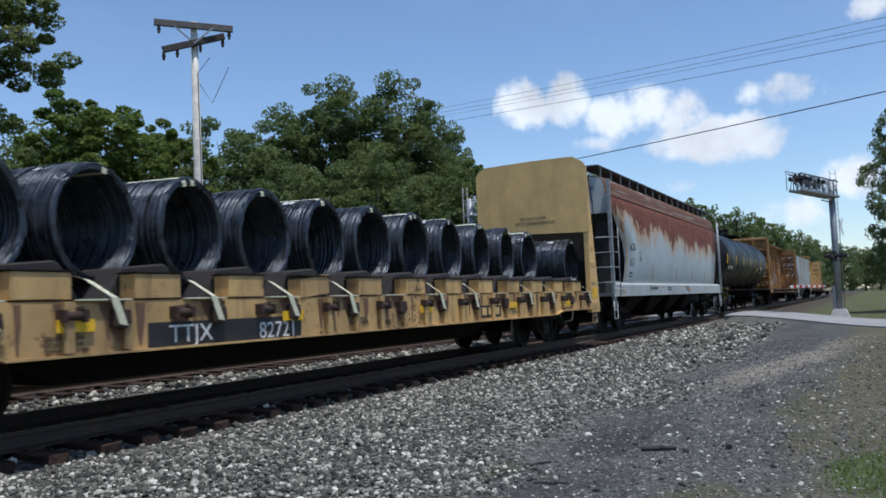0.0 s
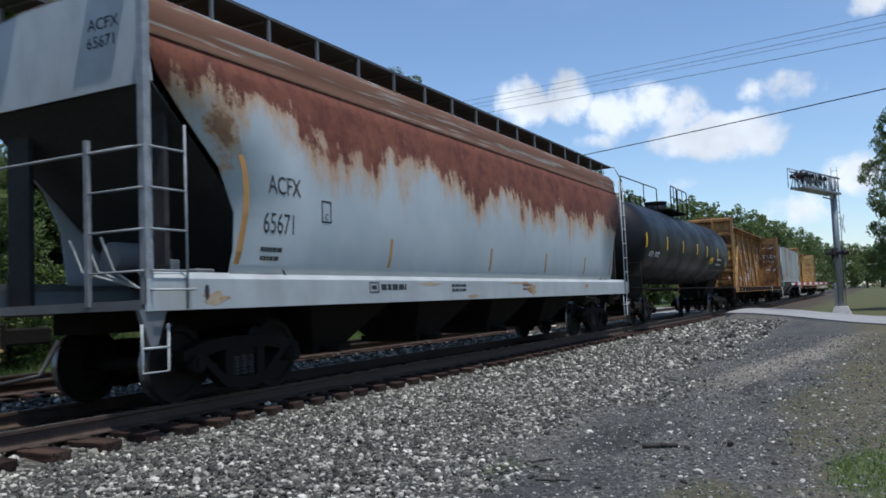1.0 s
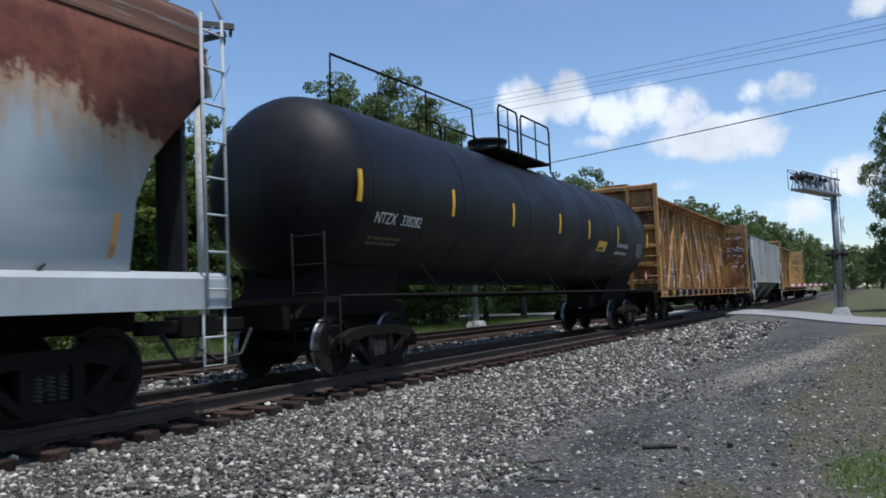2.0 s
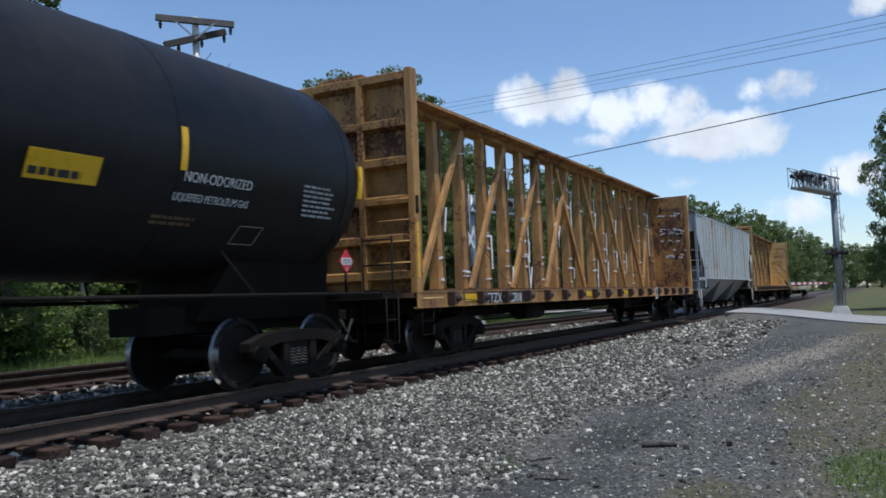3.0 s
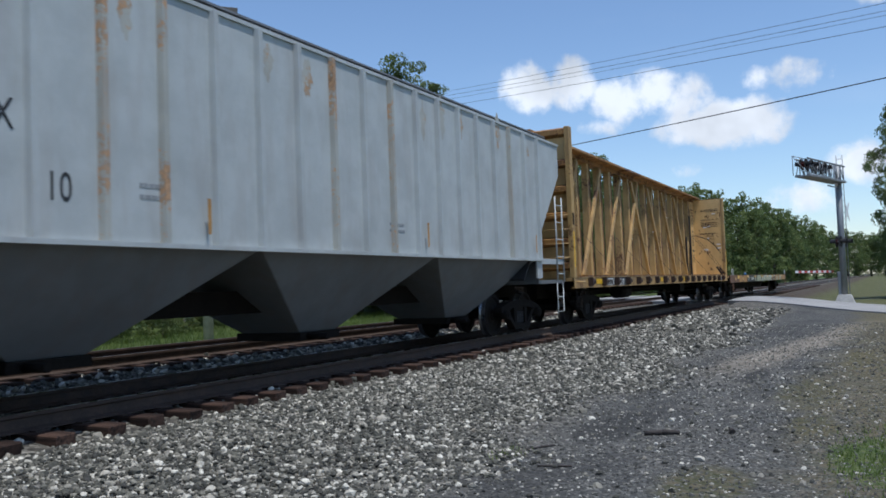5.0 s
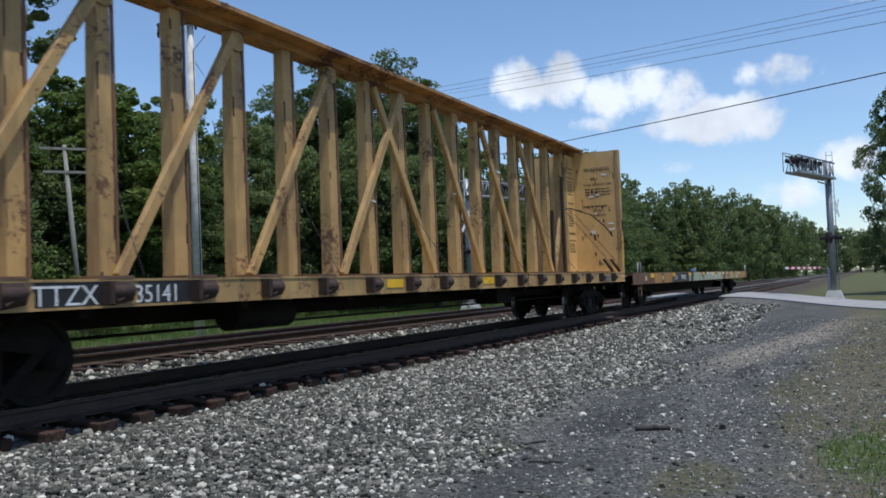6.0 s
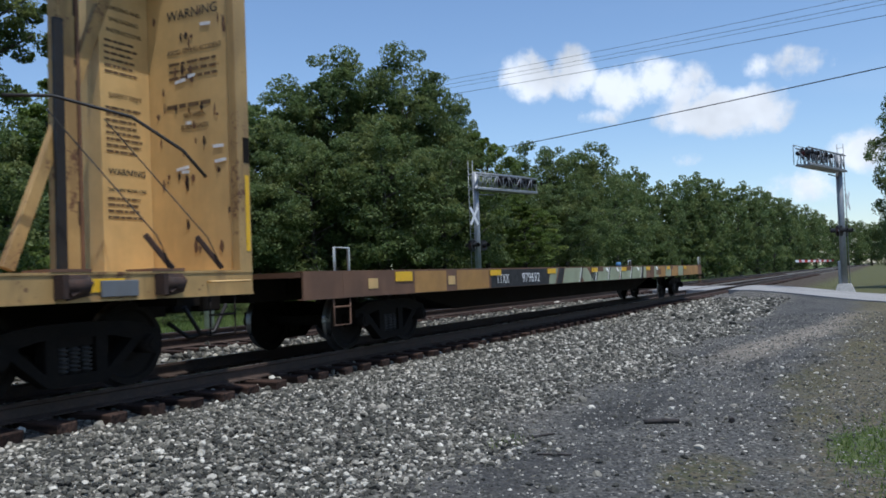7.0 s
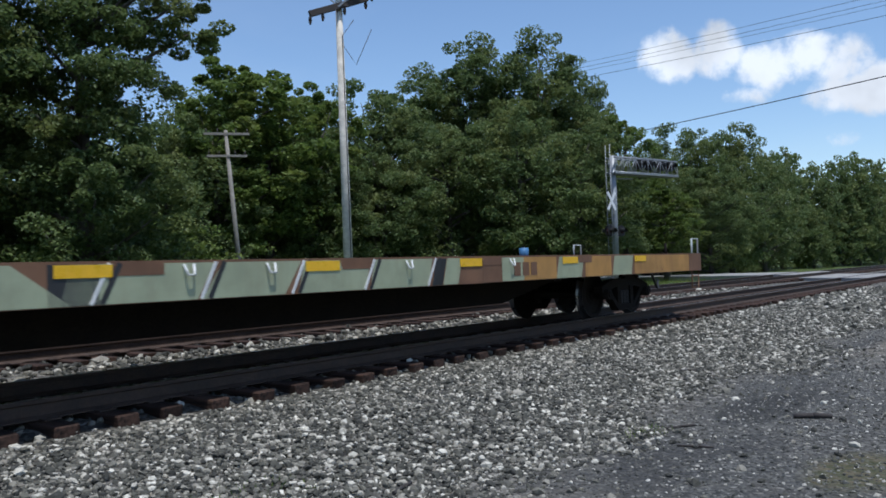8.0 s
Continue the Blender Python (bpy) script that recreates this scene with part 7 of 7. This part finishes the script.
# ---- ribbed hopper ----
def build_ribbed_hopper():
    rng_rib = random.Random(6)
    x0, n = 88.3, 17.05
    car = start_car("covered_hopper", x0, "light grey rib-sided covered hopper with faint rust stains", "hopper car")
    add_truck(car, 1.75)
    add_truck(car, n - 1.75)
    add_coupler(car, 0, -1)
    add_coupler(car, n, 1)
    for s in (-1, 1):
        bm = BM()
        poly = [(0.05, 4.36), (0.05, 3.62), (1.5, 2.05), (1.5, 1.63), (n - 1.5, 1.63), (n - 1.5, 2.05), (n - 0.05, 3.62), (n - 0.05, 4.36)]
        loft(bm, [[(x, y, z) for x, z in poly] for y in (s * 1.47, s * 1.44)])
        sheet = part("side_sheet", bm, MAT_GREYPAINT, car, "flat grey side sheet")
        for k in range(19):
            x = 1.5 + k * (n - 3.0) / 18
            bm = BM()
            prof = [(-0.055, 1.47), (-0.035, 1.54), (0.035, 1.54), (0.055, 1.47)]
            loft(bm, [[(x + a, s * b, z) for a, b in prof] for z in (1.6, 4.34)])
            part("side_rib", bm, MAT_BLOOM if rng_rib.random() < 0.4 else MAT_GREYPAINT, sheet)
        bm = BM()
        box(bm, 0.05, n - 0.05, min(s * 1.46, s * 1.495), max(s * 1.46, s * 1.495), 4.33, 4.38)
        box(bm, 1.45, n - 1.45, min(s * 1.46, s * 1.545), max(s * 1.46, s * 1.545), 1.58, 1.63)
        part("side_rail", bm, MAT_GREYPAINT, sheet)
        for e, sg in ((0.0, 1), (n, -1)):
            bm = BM()
            box(bm, min(e, e + sg * 1.6), max(e, e + sg * 1.6), min(s * 1.44, s * 1.5), max(s * 1.44, s * 1.5), 1.52, 1.64)
            box(bm, min(e + sg * 1.42, e + sg * 1.72), max(e + sg * 1.42, e + sg * 1.72), min(s * 1.46, s * 1.5), max(s * 1.46, s * 1.5), 1.2, 1.62)
            part("end_sill_strip", bm, MAT_GREYPAINT, sheet)
    bm = BM()
    prof = [(-1.49, 4.36), (-1.2, 4.47), (-0.6, 4.55), (0, 4.58), (0.6, 4.55), (1.2, 4.47), (1.49, 4.36), (1.44, 4.34), (0, 4.5), (-1.44, 4.34)]
    loft(bm, [[(x, y, z) for y, z in prof] for x in (-0.02, n + 0.02)])
    part("roof", bm, MAT_ENDGREY, car, "low curved grey roof")
    bm = BM()
    box(bm, -0.1, n + 0.1, -1.12, -0.72, 4.60, 4.63)
    box(bm, -0.1, n + 0.1, 0.72, 1.12, 4.60, 4.63)
    for x in np.arange(0.3, n, 1.1):
        box(bm, x, x + 0.04, -1.10, -0.74, 4.45, 4.60)
    part("running_board", bm, MAT_ENDGREY, car, "grey roof walk")
    bm = BM()
    box(bm, 0.5, n - 0.5, -0.4, 0.4, 4.56, 4.72)
    part("trough_hatch", bm, MAT_ENDGREY, car)
    for e, sg in ((0.05, 1), (n - 0.05, -1)):
        bm = BM()
        loft(bm, [[(x, y, z) for y, z in ((-1.45, 3.62), (-1.45, 4.36), (0, 4.55), (1.45, 4.36), (1.45, 3.62))] for x in (e, e + sg * 0.03)])
        part("end_sheet", bm, MAT_GREYPAINT, car, "grey upper end sheet")
        # the slope sheet's shade is put into its dark colour
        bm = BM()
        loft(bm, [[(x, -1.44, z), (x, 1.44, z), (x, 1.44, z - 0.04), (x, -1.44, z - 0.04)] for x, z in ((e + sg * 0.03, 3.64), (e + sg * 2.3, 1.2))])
        part("slope_sheet", bm, MAT_VOIDSHADE, car, "slope sheet with its shade painted in dark")
        bm = BM()
        box(bm, min(e + sg * 1.35, e + sg * 1.4), max(e + sg * 1.35, e + sg * 1.4), -1.42, 1.42, 1.15, 2.2)
        part("bulk_plate", bm, MAT_ENDGREY, car)
        bm = BM()
        box(bm, min(e - sg * 0.1, e + sg * 1.5), max(e - sg * 0.1, e + sg * 1.5), -1.45, 1.45, 1.08, 1.16)
        part("end_platform", bm, MAT_ENDGREY, car, "grey end platform")
    end_ladder(car, 0.0, MAT_LADDER, 1.16, 4.3, -1.46)
    bm = BM()
    for xx in (n - 0.5, n - 0.06):
        rod(bm, (xx, -1.52, 1.1), (xx, -1.52, 3.1), 0.018, 6)
    for z in np.arange(1.3, 3.0, 0.4):
        rod(bm, (n - 0.5, -1.52, z), (n - 0.06, -1.52, z), 0.013, 6)
    part("side_ladder", bm, MAT_GREYPAINT, car)
    steps(car, 0.0, -1.48, 0.42, 1.1, 0.42, MAT_GREYPAINT)
    steps(car, n - 0.45, -1.48, 0.42, 1.1, 0.4, MAT_GREYPAINT)
    bm = BM()
    beam(bm, (-0.35, -1.46, 1.12), (0.05, -1.46, 0.8), 0.03, 0.05)
    part("step_brace", bm, MAT_GREYPAINT, car)
    for k, (xa, xb) in enumerate(((1.6, 6.2), (6.25, 10.8), (10.85, 15.45))):
        outlet(car, xa, xb, 1.6, 0.36, 1.42, MAT_ENDGREY, "sloping grey discharge hopper")
    bm = BM()
    box(bm, 0.2, n - 0.2, -0.3, 0.3, 0.8, 1.12)
    part("centre_sill", bm, MAT_UNDER, car)
    # lettering
    for txt, x, z in (("EC", 1.76, 2.62), ("NX", 2.46, 2.62), ("16", 1.80, 2.02), ("53", 2.46, 2.02), ("10", 3.2, 2.02)):
        letters(txt, 0.40, on_side(x, -1.474, z - 0.03), MAT_INK, car, 0.74)
    bars(on_side(4.3, -1.474, 2.25), MAT_LADDER, car, 2, 0.4, 0.045, 0.12)
    bars(on_side(9.2, -1.474, 2.1), MAT_LADDER, car, 2, 0.5, 0.04, 0.1)
    for txt, z in (("ECNX", 4.08), ("165310", 3.83)):
        bm = BM()
        box(bm, 0.040, 0.046, -1.15 if len(txt) > 4 else -1.02, -0.35 if len(txt) > 4 else -0.40, z - 0.03, z + 0.18)
        ob = part("mark_patch", bm, MAT_WHITE, car, "white lettering patch")
        letters(txt, 0.2, on_end(0.037, -0.75 if len(txt) > 4 else -0.71, z), MAT_INK, ob, align="CENTER")
    bm = BM()
    rod(bm, (0.5, 0.3, 1.6), (1.2, 0.3, 1.6), 0.16, 12)
    part("brake_cylinder", bm, MAT_ENDGREY, car)
    bm = BM()
    tube(bm, [(-0.1, -0.6, 1.3), (0.05, -0.9, 1.32), (0.3, -1.1, 1.2), (0.0, -1.3, 1.2)], 0.025)
    part("brake_pipe", bm, MAT_ENDGREY, car)
    rg = random.Random(31)
    for k in range(15):
        x = 1.62 + rg.randrange(18) * (n - 3.0) / 18 + rg.uniform(0.05, 0.25)
        z, w, h = rg.uniform(3.85, 4.25), rg.uniform(0.08, 0.2), rg.uniform(0.12, 0.4)
        bm = BM()
        loft(bm, [[(x + w * math.cos(a) * (0.7 + 0.3 * math.sin(5 * a + k)), y, z + h * math.sin(a) * (0.8 + 0.2 * math.cos(4 * a))) for a in np.linspace(0, 2 * math.pi, 19)[:-1]] for y in (-1.4715, -1.4695)])
        part('rust_bloom', bm, MAT_BLOOM, car, 'faint brown rust bloom')
    for x in (1.35, 5.2, 10.3, 15.2):
        bm = BM()
        box(bm, x, x + 0.05, -1.545, -1.541, 1.75, 2.15)
        part("reflector", bm, MAT_ORANGE, car, "faded orange reflective strip")


build_ribbed_hopper()
build_centrebeam(106.03, "TTZX", "35141", False, 9, MAT_TAN, MAT_CREAM)


# ---- long empty flat car ----
def build_long_flat():
    x0, n = 129.8, 26.95
    car = start_car("long_flatcar", x0, "long empty flatcar with sprayed green and orange sides", "flatcar")
    add_truck(car, 2.9)
    add_truck(car, n - 3.0)
    add_coupler(car, 0, -1)
    add_coupler(car, n, 1)
    bm = BM()
    box(bm, 0, n, -1.48, 1.48, 1.12, 1.19)
    part("deck", bm, MAT_RUSTDECK, car, "rust-brown steel deck")
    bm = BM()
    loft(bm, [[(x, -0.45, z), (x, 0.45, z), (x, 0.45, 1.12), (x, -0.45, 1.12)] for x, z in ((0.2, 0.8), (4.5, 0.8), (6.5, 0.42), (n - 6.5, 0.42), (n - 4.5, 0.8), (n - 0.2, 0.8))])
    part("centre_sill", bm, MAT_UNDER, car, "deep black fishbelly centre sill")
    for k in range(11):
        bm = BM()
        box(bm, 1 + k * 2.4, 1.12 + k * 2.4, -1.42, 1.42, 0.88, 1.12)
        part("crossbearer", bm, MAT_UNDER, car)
    for s in (-1, 1):
        bm = BM()
        prof = [(-1.53, 1.2), (-1.40, 1.2), (-1.40, 1.18), (-1.50, 1.18), (-1.50, 0.84), (-1.44, 0.84), (-1.44, 0.82), (-1.53, 0.82)]
        loft(bm, [[(x, -s * y, z) for y, z in prof] for x in (0, n)])
        part("side_sill", bm, MAT_RUSTDECK, car, "rust-brown side sill")
    # sprayed and painted stretches of the near sill: x from, x to, slants, paint
    rows = [(0.9, 2.25, 0.0, MAT_RUSTDECK), (2.9, 4.0, 0.0, MAT_ORANGE), (4.4, 5.75, 0.0, MAT_ORANGE), (5.85, 9.0, 0.0, MAT_BLACKPANEL), (9.05, 9.5, 0.1, MAT_GREENPAINT),
            (9.6, 9.95, 0.12, MAT_BLACKPANEL), (10.0, 11.2, 0.1, MAT_GREENPAINT), (11.25, 12.0, -0.25, MAT_GREENPAINT), (12.05, 12.5, 0.0, MAT_INK), (12.2, 12.58, 0.05, MAT_GREENPAINT), (12.62, 13.6, 0.1, MAT_GREENPAINT),
            (13.68, 14.72, 0.12, MAT_GREENPAINT), (14.84, 15.9, 0.05, MAT_GREENPAINT), (15.98, 17.1, 0.05, MAT_GREENPAINT), (17.18, 17.4, 0.05, MAT_BLACKPANEL), (17.42, 17.75, 0.05, MAT_GREENPAINT),
            (18.3, 18.75, 0.0, MAT_RUSTDECK), (18.8, 19.4, 0.0, MAT_GREENPAINT), (19.4, 20.4, 0.0, MAT_ORANGE), (20.45, 21.3, 0.05, MAT_GREENPAINT), (21.4, 22.4, 0.0, MAT_ORANGE), (22.5, 23.3, 0.05, MAT_GREENPAINT), (23.4, 26.2, 0.0, MAT_ORANGE)]
    for a, b, sl, mat in rows:
        bm = BM()
        loft(bm, [[(a - sl, y, 0.828), (b - sl, y, 0.828), (b + sl, y, 1.175), (a + sl, y, 1.175)] for y in (-1.533, -1.529)])
        part("sprayed_panel", bm, mat, car)
    for x in (11.2, 12.5, 13.62, 14.78, 15.92, 17.12):
        bm = BM()
        beam(bm, (x - 0.08, -1.536, 0.83), (x + 0.1, -1.536, 1.18), 0.006, 0.035, (1, 0, 0))
        part("sprayed_outline", bm, MAT_WHITE, car)
    for x in (2.3, 5.8, 8.9, 12.1, 14.9, 17.75, 20.6, 23.4):
        bm = BM()
        box(bm, x, x + 0.52, -1.542, -1.537, 1.02 if x < 4 else 1.06, 1.17)
        part("reflector", bm, MAT_REFLECT, car, "yellow reflective tape patch")
    for x in (12.62, 15.42, 18.27, 21.12):
        bm = BM()
        v = box(bm, x + 0.01, x + 0.52, -1.5365, -1.5335, 1.07, 1.178)
        v[0].co.x += 0.04
        v[3].co.x += 0.04
        part("rust_patch", bm, MAT_RUSTDECK, car)
    for x in (11.32, 12.62, 13.74, 14.90, 16.04, 17.24):
        bm = BM()
        beam(bm, (x - 0.10, -1.5355, 0.83), (x + 0.08, -1.5355, 1.18), 0.005, 0.05, (1, 0, 0))
        part("sprayed_outline", bm, MAT_INK, car)
    for x in (1.53, 4.06):
        bm = BM()
        box(bm, x, x + 0.26, -1.54, -1.535, 0.93, 1.08)
        part("paper_plate", bm, MAT_CREAM, car)
    letters("TTXX", 0.26, on_side(6.1, -1.537, 0.90), MAT_WHITE, car, 0.9)
    letters("979692", 0.28, on_side(7.4, -1.537, 0.90), MAT_WHITE, car, 1.2)
    bm = BM()
    for k in range(3):
        box(bm, 19.12 + k * 0.24, 19.30 + k * 0.24, -1.538, -1.534, 0.90, 1.10)
    part("faded_mark", bm, MAT_RUSTDECK, car)
    # hooks, end rails
    for x in (13.35, 14.35, 16.6, 19.0):
        grab(car, [(x, -1.54, 1.16), (x + 0.02, -1.58, 1.06), (x + 0.09, -1.58, 1.06), (x + 0.11, -1.54, 1.16)], MAT_WHITE, 0.012, "tie_down_loop")
    for x in (0.75, n - 0.45):
        grab(car, [(x, -1.5, 0.95), (x, -1.5, 1.52), (x + 0.34, -1.5, 1.52), (x + 0.34, -1.5, 0.95)], MAT_GREYPAINT, 0.022, "end_rail")
    grab(car, [(n - 0.1, 1.4, 1.2), (n - 0.1, 1.4, 1.5), (n - 0.45, 1.4, 1.5), (n - 0.45, 1.4, 1.2)], MAT_GREYPAINT, 0.02, "end_rail")
    steps(car, 0.7, -1.5, 0.45, 0.95, 0.4, MAT_RUSTDECK)
    steps(car, n - 0.5, -1.5, 0.45, 0.95, 0.4, MAT_RUSTDECK)
    bm = BM()
    rod(bm, (n - 3.4, 1.0, 1.2), (n - 3.4, 1.0, 1.42), 0.1, 10)
    part("blue_can", bm, plain("blue_plastic", (0.05, 0.16, 0.32), 0.5), car, "small blue container")
    bm = BM()
    rod(bm, (n - 0.2, -0.8, 1.1), (n - 0.2, -0.8, 1.45), 0.03, 8)
    box(bm, n - 0.3, n - 0.1, -0.95, -0.65, 1.0, 1.12)
    part("hand_brake", bm, MAT_TRUCK, car)


build_long_flat()

build_single_stones()


# ---- movement ----
def motions():
    for car, x0, *z in CARS:
        walk(car, [(t, pose(x0 - SPEED * t, z[1] if z else YC, z[0] if z else 0)) for t in range(9)])
    rate = math.degrees(SPEED / 0.457)
    for wheel, dx in WHEELS:
        walk(wheel, [(k / FPS, pose(dx, 0, 0.457, 0, -rate * k / FPS, 0)) for k in range(8 * FPS + 1)])


motions()
